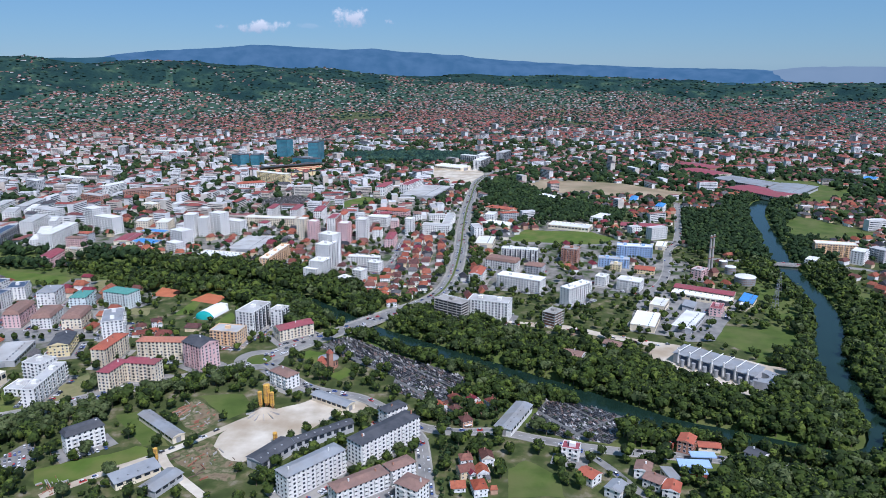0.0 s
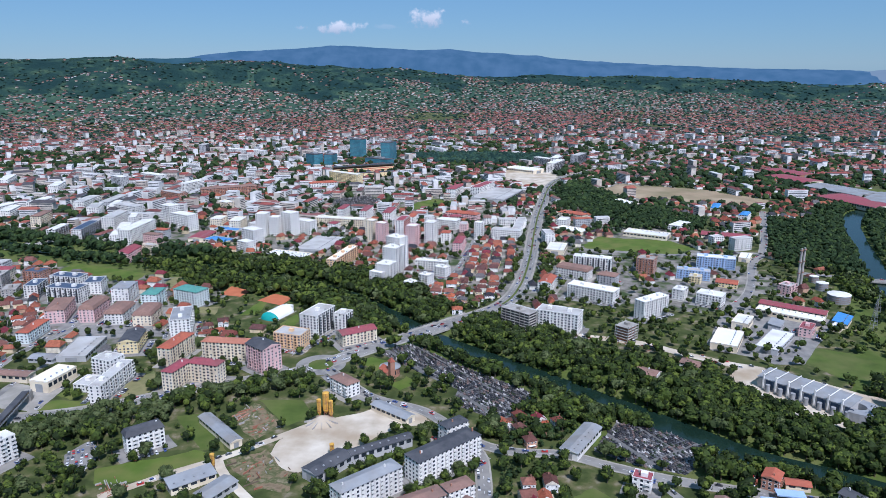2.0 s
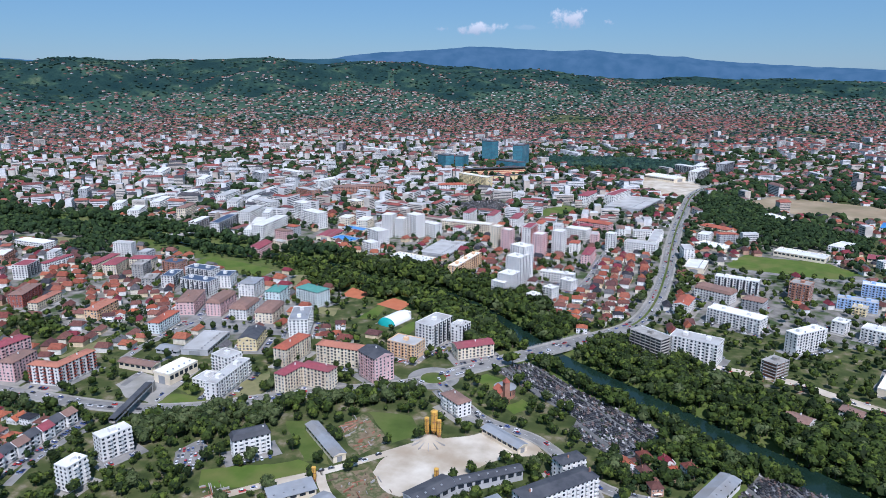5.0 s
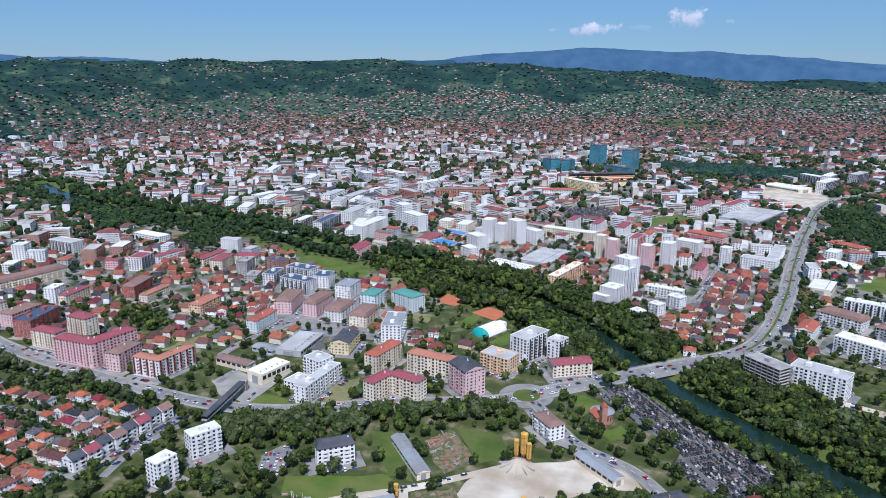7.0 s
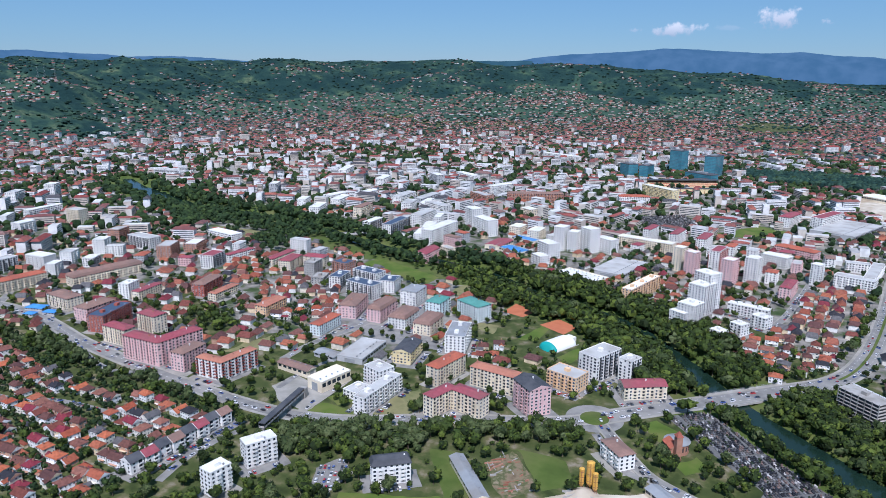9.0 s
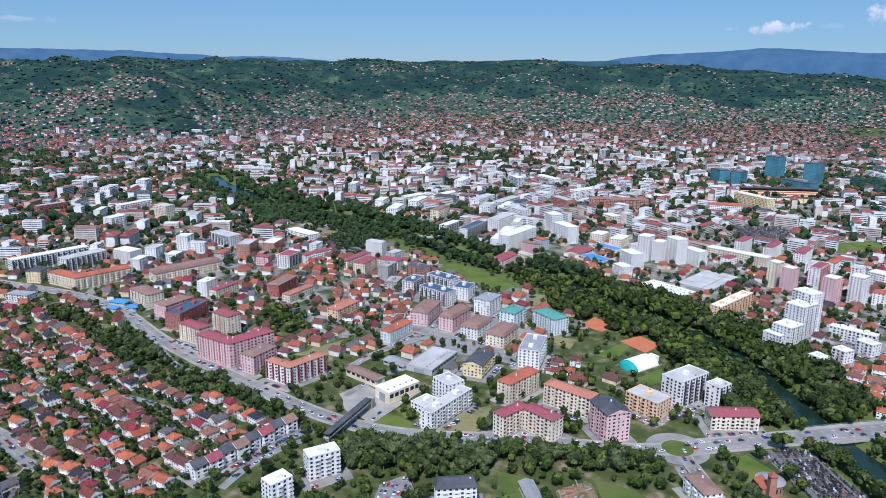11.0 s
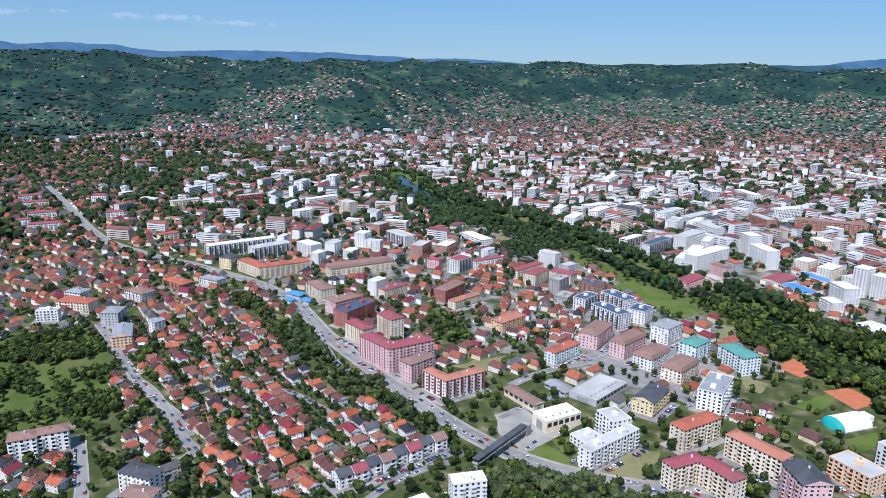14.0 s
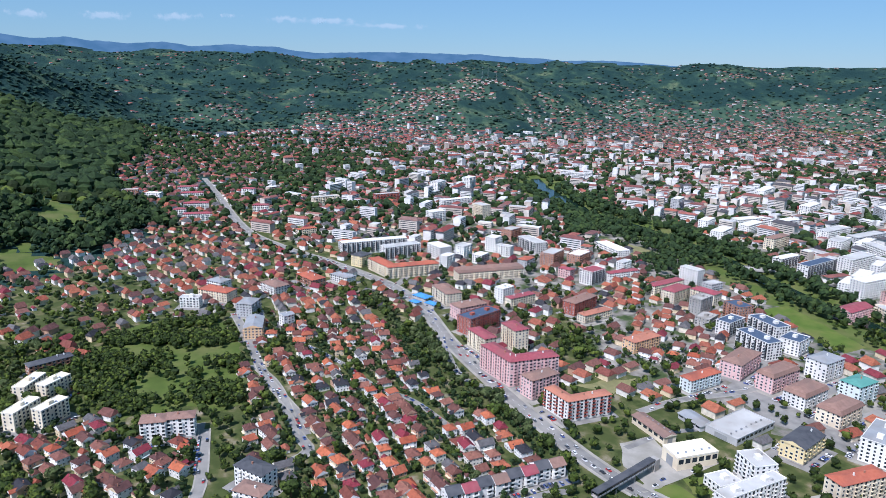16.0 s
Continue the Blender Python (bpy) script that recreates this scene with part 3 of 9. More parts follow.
def road(pts, width, label, walks=2.0, marks=(0.0,), name="road", mat=None):
    line = smooth_line(pts, 6)
    ROADS.append((line[::3] if len(line) > 6 else line, width / 2 + walks))
    ob = tagged(ribbon(name, line, width, 0.16, mat or ASPHALT), label, "road", kind="structure")
    if walks:
        for s in (-1, 1):
            tagged(ribbon("pavement", line, walks, 0.30, PAVING, s * (width / 2 + walks / 2), 0.25), "pale concrete pavement with a kerb", "pavement", kind="structure")
    for m in marks:
        dashes("lane_line", pts, m, 0.175, parent=ob)
    return ob


OPEN = []  # polygons kept clear of filling


def patch(name, pts, mat, label, z=0.08, keep=True, edge=4.0, wobble=1.2, category="ground"):
    """A patch of ground with a slightly wavering edge."""
    if keep:
        OPEN.append(list(pts))
    out = []
    for i, (a, b) in enumerate(zip(pts, pts[1:] + pts[:1])):
        a, b = np.array(a, float), np.array(b, float)
        n = max(1, int(np.linalg.norm(b - a) / edge))
        for k in range(n):
            q = a + (b - a) * k / n
            if wobble and k:
                q = q + np.array([wave(q[0], q[1], 5, 1), wave(q[0], q[1], 6, 2)]) * wobble
            out.append(q)
    bm = bmesh.new()
    vs = [bm.verts.new((q[0], q[1], 0)) for q in out]
    bm.faces.new(vs)
    bmesh.ops.triangulate(bm, faces=bm.faces[:])
    for v in bm.verts:
        v.co.z = float(height(v.co.x, v.co.y, False)) + z
    bmesh.ops.recalc_face_normals(bm, faces=bm.faces[:])
    if sum(f.normal.z for f in bm.faces) < 0:
        bmesh.ops.reverse_faces(bm, faces=bm.faces[:])
    return tagged(part(name, bm, mat), label, category, kind="structure")


build_ground()
river_fine = smooth_line(RIVER, 12)
river_width = np.where(river_fine[:, 0] < -130, 21, 25) + 3 * np.sin(np.arange(len(river_fine)) * 0.21) + 62 * np.exp(-((river_fine[:, 0] + 1180) / 75) ** 2) - 10 * np.exp(-(np.hypot(river_fine[:, 0] - 285, river_fine[:, 1] - 440) / 80) ** 2)
tagged(ribbon("water", river_fine, river_width, -2.2, WATER), "dark green river water, smooth and slow", "river", kind="structure")

road(MAINROAD, 15.5, "grey four-lane boulevard with a grass middle strip", 2.5, (-5.2, 5.2))
road(BOULEVARD, 11.5, "grey boulevard beside a belt of trees", 2.5, (0.0,))
road(SOUTHROAD, 7.5, "grey two-lane road by the cemetery", 1.5)
main_line = smooth_line(MAINROAD, 6)
k0 = int(np.argmin(np.hypot(main_line[:, 0] + 9, main_line[:, 1] - 739)))
tagged(ribbon("median", main_line[k0:k0 + 150], 2.4, 0.32, GRASS, 0, 0.2), "narrow grass strip between the carriageways", "verge", kind="structure")


def river_bridge(a, b, width, label):
    """Concrete girder bridge: deck edge beams, girders, piers, railings."""
    a, b = np.array(a, float), np.array(b, float)
    L = np.linalg.norm(b - a)
    rot = math.degrees(math.atan2(*(b - a)[::-1]))
    mid = (a + b) / 2
    br = empty("road_bridge", mid[0], mid[1], rot, label, "bridge", z=0.0)
    boxed("deck", CONCRETE, br, -L / 2, -width / 2, -1.0, L / 2, width / 2, 0.06)
    for s in (-1, 1):
        boxed("edge_beam", CONCRETE, br, -L / 2, s * width / 2 - 0.3, -1.2, L / 2, s * width / 2 + 0.3, 0.5)
        boxed("girder", CONCRETE, br, -L / 2, s * width * 0.28 - 0.9, -2.8, L / 2, s * width * 0.28 + 0.9, -1.0)
        bm = bmesh.new()
        box(bm, -L / 2, s * width / 2 - 0.05, 1.45, L / 2, s * width / 2 + 0.05, 1.55)
        box(bm, -L / 2, s * width / 2 - 0.04, 0.95, L / 2, s * width / 2 + 0.04, 1.0)
        n = int(L / 2)
        for i in range(n + 1):
            x = -L / 2 + L * i / n
            box(bm, x - 0.05, s * width / 2 - 0.05, 0.5, x + 0.05, s * width / 2 + 0.05, 1.5)
        part("railing", bm, METALROOF, br, "grey steel railing")
    for f in (-0.22, 0.22):
        boxed("pier", CONCRETE, br, L * f - 1.0, -width * 0.42, -7.5, L * f + 1.0, width * 0.42, -2.8)
    return br


river_bridge((-93, 640), (-38, 702), 22, "long pale concrete road bridge over the dark river")
river_bridge((-700, 905), (-640, 965), 14, "concrete road bridge over the tree-lined river")


# ---- buildings ----
APRONS = []  # paved ground round blocks
FOOT = []  # x, y, radius of placed things
FLOOR = 2.68


def window_mesh(w=1.5, h=1.55, frame_mat=None):
    """A framed window with a mullion, standing slightly proud of a wall that faces -y."""
    bm = bmesh.new()
    d, t = 0.08, 0.11
    rings = []
    for y, i in ((0.02, 0.0), (-d, 0.0), (-d, t), (-0.02, t)):
        rings.append([bm.verts.new(p) for p in ((-w / 2 + i, y, i), (w / 2 - i, y, i), (w / 2 - i, y, h - i), (-w / 2 + i, y, h - i))])
    for a, b in zip(rings, rings[1:]):
        for k in range(4):
            bm.faces.new((a[k], a[(k + 1) % 4], b[(k + 1) % 4], b[k]))
    bm.faces.new(rings[3]).material_index = 1
    bmesh.ops.recalc_face_normals(bm, faces=bm.faces[:])
    me = bpy.data.meshes.new("window")
    bm.to_mesh(me)
    bm.free()
    me.materials.append(frame_mat or FRAMEM)
    me.materials.append(GLASS)
    return me


WINDOW = window_mesh(1.75, 1.7)
WINDOW_DARK = window_mesh(1.9, 1.7, DARKFRAME)


def balcony_mesh(w, d=1.25, rail=0.0):
    bm = bmesh.new()
    box(bm, -w / 2, -d, -0.16, w / 2, 0.02, 0.0)
    if rail:
        box(bm, -w / 2, -d, 0.0, w / 2, -d + 0.1, 1.0)
        box(bm, -w / 2, -d + 0.1, 0.0, -w / 2 + 0.1, 0.0, 1.0)
        box(bm, w / 2 - 0.1, -d + 0.1, 0.0, w / 2, 0.0, 1.0)
    me = bpy.data.meshes.new("balcony")
    bm.to_mesh(me)
    bm.free()
    return me


BALCONIES = {}


def roof_mesh(kind, L, W, over=0.5, rise=2.6, slot=0):
    """Roof over a box L x W whose eaves are at z = 0."""
    bm = bmesh.new()
    l, w = L / 2 + over, W / 2 + over
    if kind == "flat":
        box(bm, -L / 2 - 0.15, -W / 2 - 0.15, -0.1, L / 2 + 0.15, W / 2 + 0.15, 0.12, 0)
        t = 0.28
        for d in ((-L / 2 - 0.15, -W / 2 - 0.15, L / 2 + 0.15, -W / 2 - 0.15 + t), (-L / 2 - 0.15, W / 2 + 0.15 - t, L / 2 + 0.15, W / 2 + 0.15), (-L / 2 - 0.15, -W / 2 - 0.15 + t, -L / 2 - 0.15 + t, W / 2 + 0.15 - t), (L / 2 + 0.15 - t, -W / 2 - 0.15 + t, L / 2 + 0.15, W / 2 + 0.15 - t)):
            box(bm, d[0], d[1], 0.12, d[2], d[3], 0.75, 1)
        return bm
    if kind == "shed":
        pts = [(-l, -w, 0), (l, -w, 0), (l, w, rise), (-l, w, rise)]
    th = 0.22
    if kind in ("gable", "hip", "mansard", "half"):
        ridge = {"gable": l, "hip": max(l - w, l * 0.25), "mansard": l - 2.2, "half": l - w * 0.35}[kind]
        lo = [bm.verts.new(p) for p in ((-l, -w, 0), (l, -w, 0), (l, w, 0), (-l, w, 0))]
        if kind == "mansard":
            up = [bm.verts.new(p) for p in ((-l + 1.7, -w + 1.7, rise), (l - 1.7, -w + 1.7, rise), (l - 1.7, w - 1.7, rise), (-l + 1.7, w - 1.7, rise))]
            rg = [bm.verts.new((-ridge + w * 0.5, 0, rise + w * 0.22)), bm.verts.new((ridge - w * 0.5, 0, rise + w * 0.22))]
            for i in range(4):
                bm.faces.new((lo[i], lo[(i + 1) % 4], up[(i + 1) % 4], up[i]))
            bm.faces.new((up[0], up[1], rg[1], rg[0]))
            bm.faces.new((up[2], up[3], rg[0], rg[1]))
            bm.faces.new((up[1], up[2], rg[1]))
            bm.faces.new((up[3], up[0], rg[0]))
        else:
            rg = [bm.verts.new((-ridge, 0, rise)), bm.verts.new((ridge, 0, rise))]
            bm.faces.new((lo[0], lo[1], rg[1], rg[0]))
            bm.faces.new((lo[2], lo[3], rg[0], rg[1]))
            f1, f2 = bm.faces.new((lo[1], lo[2], rg[1])), bm.faces.new((lo[3], lo[0], rg[0]))
            if kind == "gable":
                f1.material_index = f2.material_index = 1
        bm.faces.new((lo[3], lo[2], lo[1], lo[0]))
        # eaves board
        box(bm, -l, -w, -th, l, -w + 0.12, 0, 0)
        box(bm, -l, w - 0.12, -th, l, w, 0, 0)
    elif kind == "shed":
        v = [bm.verts.new(p) for p in pts] + [bm.verts.new((p[0], p[1], p[2] - th)) for p in pts]
        for q in ((0, 1, 2, 3), (7, 6, 5, 4), (0, 4, 5, 1), (1, 5, 6, 2), (2, 6, 7, 3), (3, 7, 4, 0)):
            bm.faces.new([v[i] for i in q])
    bmesh.ops.recalc_face_normals(bm, faces=bm.faces[:])
    return bm


def window_rows(bm, L, W, floors, z0, bay, seed, w=1.5, h=1.5, floor=FLOOR, base=1.0, rims=True):
    """Joined windows on all four sides: frame and pane."""
    r = random.Random(seed)
    for side in range(4):
        span, off = (L, W / 2) if side % 2 == 0 else (W, L / 2)
        n = max(1, int(span / bay))
        turn = Matrix.Rotation(side * math.pi / 2, 4, "Z")
        for f in range(floors):
            for i in range(n):
                if r.random() < 0.06:
                    continue
                x = (i + 0.5) * span / n - span / 2
                z = z0 + f * floor + base
                k = len(bm.verts)
                ww = w * (1.35 if (i + seed) % 3 == 0 else 1)
                q = [bm.verts.new(p) for d, e in ((0.01, 0.0), (-0.07, 0.0)) for p in ((x - ww / 2, -off + d, z), (x + ww / 2, -off + d, z), (x + ww / 2, -off + d, z + h), (x - ww / 2, -off + d, z + h))]
                for e in range(4 if rims else 0):
                    bm.faces.new((q[e], q[(e + 1) % 4], q[4 + (e + 1) % 4], q[4 + e]))
                bm.faces.new(q[4:])
                p = [bm.verts.new(c) for c in ((x - ww / 2 + 0.11, -off - 0.085, z + 0.11), (x + ww / 2 - 0.11, -off - 0.085, z + 0.11), (x + ww / 2 - 0.11, -off - 0.085, z + h - 0.11), (x - ww / 2 + 0.11, -off - 0.085, z + h - 0.11))]
                bm.faces.new(p).material_index = 1
                bm.verts.ensure_lookup_table()
                for v in bm.verts[k:]:
                    v.co = turn @ v.co


def block(x, y, L, W, rot, floors, wall, roof="flat", roofmat=None, label="", near=False, bay=3.2, balc=2, balc_mat=None, name="apartment_block", category="building", extras=True, win=None, rise=None, group="", trim=None, dark=False):
    """An apartment or office block with plinth, storeys, windows, balconies and a roof with its fittings."""
    seed = int(abs(x) * 7 + abs(y) * 13)
    r = random.Random(seed)
    h = floors * FLOOR + 0.9
    FOOT.append((x, y, L, W, rot))
    if math.hypot(x + 20, y - 80) < 900 and floors > 2:
        APRONS.append((x, y, L, W, rot))
    b = empty(name, x, y, rot, label, category, group)
    bm = bmesh.new()
    box(bm, -L / 2, -W / 2, -1.5, L / 2, W / 2, h, 0)
    part("wall", bm, wall, b)
    far_off = math.hypot(x + 20, y - 80) > 900
    extras = extras and not far_off
    if not far_off:
        boxed("plinth", CONCRETE, b, -L / 2 - 0.08, -W / 2 - 0.08, -1.5, L / 2 + 0.08, W / 2 + 0.08, 0.8)
    if trim:
        for f in range(1, floors):
            if f % 2 == 0 or floors < 7:
                boxed("string_course", trim, b, -L / 2 - 0.1, -W / 2 - 0.1, 0.85 + f * FLOOR - 0.2, L / 2 + 0.1, W / 2 + 0.1, 0.85 + f * FLOOR + 0.1)
    rise = rise or (0.17 * W if roof != "mansard" else 3.0)
    rm = roof_mesh(roof, L, W, 0.6, rise)
    ro = part("roof", rm, [roofmat or FLATROOF, wall], b)
    ro.location.z = h
    if extras:
        if roof == "flat":
            n = max(1, int(L / 18))
            for i in range(n):
                cx = (i + 0.5) * L / n - L / 2 + r.uniform(-1, 1)
                boxed("stair_head", wall, ro, cx - 2.0, -1.8, 0.1, cx + 2.0, 1.8, 2.6)
                boxed("vent", METALROOF, ro, cx + 3.0, -W / 2 + 2, 0.1, cx + 3.9, -W / 2 + 2.9, 1.3)
        else:
            for i in range(max(1, int(L / 16))):
                cx = r.uniform(-L / 2 + 2, L / 2 - 2)
                boxed("chimney", BRICK if r.random() < 0.5 else WHITE, ro, cx - 0.4, -1.6, 0.9, cx + 0.4, -0.8, (rise or 2.6) + 1.2)
    mesh = WINDOW_DARK if dark else WINDOW
    balc_mat = balc_mat or (DARKFRAME if dark else None)
    bm = None
    if near:
        for side in range(4):
            span, off = (L, W / 2) if side % 2 == 0 else (W, L / 2)
            n = max(1, int(span / bay))
            bw = span / n * 0.86
            for f in range(floors):
                for i in range(n):
                    px = (i + 0.5) * span / n - span / 2
                    m = Matrix.Rotation(side * math.pi / 2, 4, "Z") @ Matrix.Translation((px, -off, 1.75 + f * FLOOR))
                    o = new("window", mesh)
                    o.parent = b
                    o.matrix_basis = m
                    if balc and f > 0 and (i + seed) % balc == 0 and side in (0, 2):
                        key = (round(bw, 1), (balc_mat or wall).name)
                        if key not in BALCONIES:
                            BALCONIES[key] = balcony_mesh(round(bw, 1), 1.3, 1.0)
                            BALCONIES[key].materials.append(balc_mat or wall)
                        o = new("balcony", BALCONIES[key])
                        o.parent = b
                        o.matrix_basis = Matrix.Rotation(side * math.pi / 2, 4, "Z") @ Matrix.Translation((px, -off, 0.85 + f * FLOOR))
    else:
        bm = bmesh.new()
        window_rows(bm, L, W, floors, 0.85, bay, seed, 1.5, 1.6, rims=not far_off)
        for side in (0, 2) if balc else ():
            n = max(1, int(L / bay))
            bw = L / n * 0.52
            turn = Matrix.Rotation(side * math.pi / 2, 4, "Z")
            for f in range(1, floors):
                for i in range(n):
                    if (i + seed) % balc == 0:
                        px, z, y0 = (i + 0.5) * L / n - L / 2, 0.85 + f * FLOOR, -W / 2 - 0.12
                        bm.faces.new([bm.verts.new(turn @ Vector(c)) for c in ((px - bw / 2, y0, z + 0.05), (px + bw / 2, y0, z + 0.05), (px + bw / 2, y0, z + 2.25), (px - bw / 2, y0, z + 2.25))]).material_index = 1
        part("glazing", bm, [DARKFRAME if dark else FRAMEM, GLASS], b)["kind"] = "stuff"
        if balc:
            bm = bmesh.new()
            for side in (0, 2):
                n = max(1, int(L / bay))
                bw = L / n * 0.86
                turn = Matrix.Rotation(side * math.pi / 2, 4, "Z")
                k = len(bm.verts)
                for f in range(1, floors):
                    for i in range(n):
                        if (i + seed) % balc == 0:
                            px, z = (i + 0.5) * L / n - L / 2, 0.85 + f * FLOOR
                            box(bm, px - bw / 2, -W / 2 - 1.25, z - 0.15, px + bw / 2, -W / 2 + 0.02, z + (0.9 if far_off else 0.0))
                            if not far_off:
                                box(bm, px - bw / 2, -W / 2 - 1.25, z, px + bw / 2, -W / 2 - 1.13, z + 0.95)
                bm.verts.ensure_lookup_table()
                for v in bm.verts[k:]:
                    v.co = turn @ v.co
            part("balcony_tier", bm, balc_mat or wall, b)["kind"] = "stuff"
    return b


def hall(x, y, L, W, rot, h, wall, roof, roofmat, label, rise=1.6, name="industrial_hall", bay=5.0, category="building"):
    """A long low hall: walls, shallow roof, a strip of windows, gates."""
    FOOT.append((x, y, L, W, rot))
    b = empty(name, x, y, rot, label, category)
    boxed("wall", wall, b, -L / 2, -W / 2, -1.0, L / 2, W / 2, h)
    ro = part("roof", roof_mesh(roof, L, W, 0.7, rise), [roofmat, wall], b)
    ro.location.z = h
    for s in (0, 1):
        bm = bmesh.new()
        n = max(1, int(L / bay))
        turn = Matrix.Rotation(s * math.pi, 4, "Z")
        for i in range(n):
            px = (i + 0.5) * L / n - L / 2
            box(bm, px - bay * 0.36, -W / 2 - 0.06, h * 0.5, px + bay * 0.36, -W / 2 + 0.02, h * 0.86)
        for v in bm.verts:
            v.co = turn @ v.co
        part("window_strip", bm, GLASS, b)["kind"] = "stuff"
    for s in (-1, 1):
        boxed("gate", METALROOF, b, s * (L / 2 + 0.03) - 0.05, -W * 0.2, -0.2, s * (L / 2 + 0.03) + 0.05, W * 0.2, h * 0.75)
    if L > 25:
        bm = bmesh.new()
        for i in range(int(L / 6)):
            px = (i + 0.5) * 6 - L / 2
            box(bm, px - 0.5, -W * 0.25, h + rise * 0.45, px + 0.5, -W * 0.25 + 1.0, h + rise * 0.45 + 0.7)
        part("roof_vents", bm, METALROOF, b)["kind"] = "stuff"
    return b


HOUSE_PROTOS = []


def house_proto(L, W, floors, kind, wing, seed):
    """A family house of plastered walls under a tiled roof, with windows, door, chimney and perhaps a wing or porch."""
    r = random.Random(seed)
    h = floors * 2.75 + 0.6
    b = new("house")
    boxed("wall", HOUSEWALL, b, -L / 2, -W / 2, -1.2, L / 2, W / 2, h)
    ro = part("roof", roof_mesh(kind, L, W, 0.5, W * r.uniform(0.27, 0.36)), [HOUSEROOF, HOUSEWALL], b)
    ro.location.z = h
    rise = W * 0.3
    if wing:
        boxed("wing", HOUSEWALL, b, L * 0.05, -W / 2 - 3.0, -1.2, L * 0.42, -W / 2 + 0.05, h - 0.7)
        w2 = part("wing_roof", roof_mesh("gable", 4.2 + W * 0.3, L * 0.37, 0.5, rise * 0.62), [HOUSEROOF, HOUSEWALL], b)
        w2.matrix_basis = Matrix.Translation((L * 0.235, -W / 2 - 0.4, h - 0.7)) @ Matrix.Rotation(math.pi / 2, 4, "Z")
    else:
        boxed("porch", HOUSEWALL, b, -L * 0.3, -W / 2 - 1.6, 2.5, L * 0.3, -W / 2 + 0.05, 2.75)
    boxed("chimney", BRICK, ro, L * 0.18, 0.5, 0.6, L * 0.18 + 0.7, 1.2, rise + 1.1)
    bm = bmesh.new()
    window_rows(bm, L, W, floors, 0.3, 3.0, seed, 1.2, 1.25, 2.75, 0.95)
    part("glazing", bm, [FRAMEM, GLASS], b)["kind"] = "stuff"
    boxed("door", BARK, b, -0.5, -W / 2 - 0.07, 0.0, 0.5, -W / 2 + 0.02, 2.1)
    if r.random() < 0.6:
        boxed("skylight", GLASS, ro, -L * 0.25, -W * 0.28, rise * 0.42, -L * 0.25 + 0.9, -W * 0.28 + 1.1, rise * 0.62)
    HOUSE_PROTOS.append((b, L, W))
    return b


for spec in ((11, 9.5, 2, "gable", True, 1), (10, 9, 1, "gable", False, 2), (12, 9.5, 2, "hip", False, 3), (10.5, 10, 1, "hip", True, 4), (13, 9, 2, "gable", False, 5), (9.5, 8.5, 2, "half", False, 6), (12.5, 10, 1, "gable", True, 7), (9, 9, 2, "hip", False, 8)):
    house_proto(*spec)

HOUSE_LABELS = ["plastered family house under a red tiled roof", "pale family house with a tiled pitched roof", "two-storey house with tiled roof among gardens", "small house with clay-tiled roof and chimney"]
house_used = [0] * len(HOUSE_PROTOS)


def house(x, y, rot, kind=None, scale=1.0, group="houses of the garden quarter"):
    k = random.randrange(len(HOUSE_PROTOS)) if kind is None else kind
    b, L, W = HOUSE_PROTOS[k]
    m = pose(x, y, float(height(x, y)), 0, 0, rot)
    if not house_used[k]:
        house_used[k] = 1
        b.matrix_world = m @ Matrix.Diagonal((0.86, 0.86, 0.92, 1))
        ob = b
    else:
        ob = copy_thing(b, m)
    tagged(ob, HOUSE_LABELS[k % 4], "house", group)
    return ob


# ---- trees ----
def ico(sub=1):
    bm = bmesh.new()
    bmesh.ops.create_icosphere(bm, subdivisions=sub, radius=1.0)
    v = np.array([q.co[:] for q in bm.verts])
    f = np.array([[q.index for q in p.verts] for p in bm.faces])
    bm.free()
    return v, f


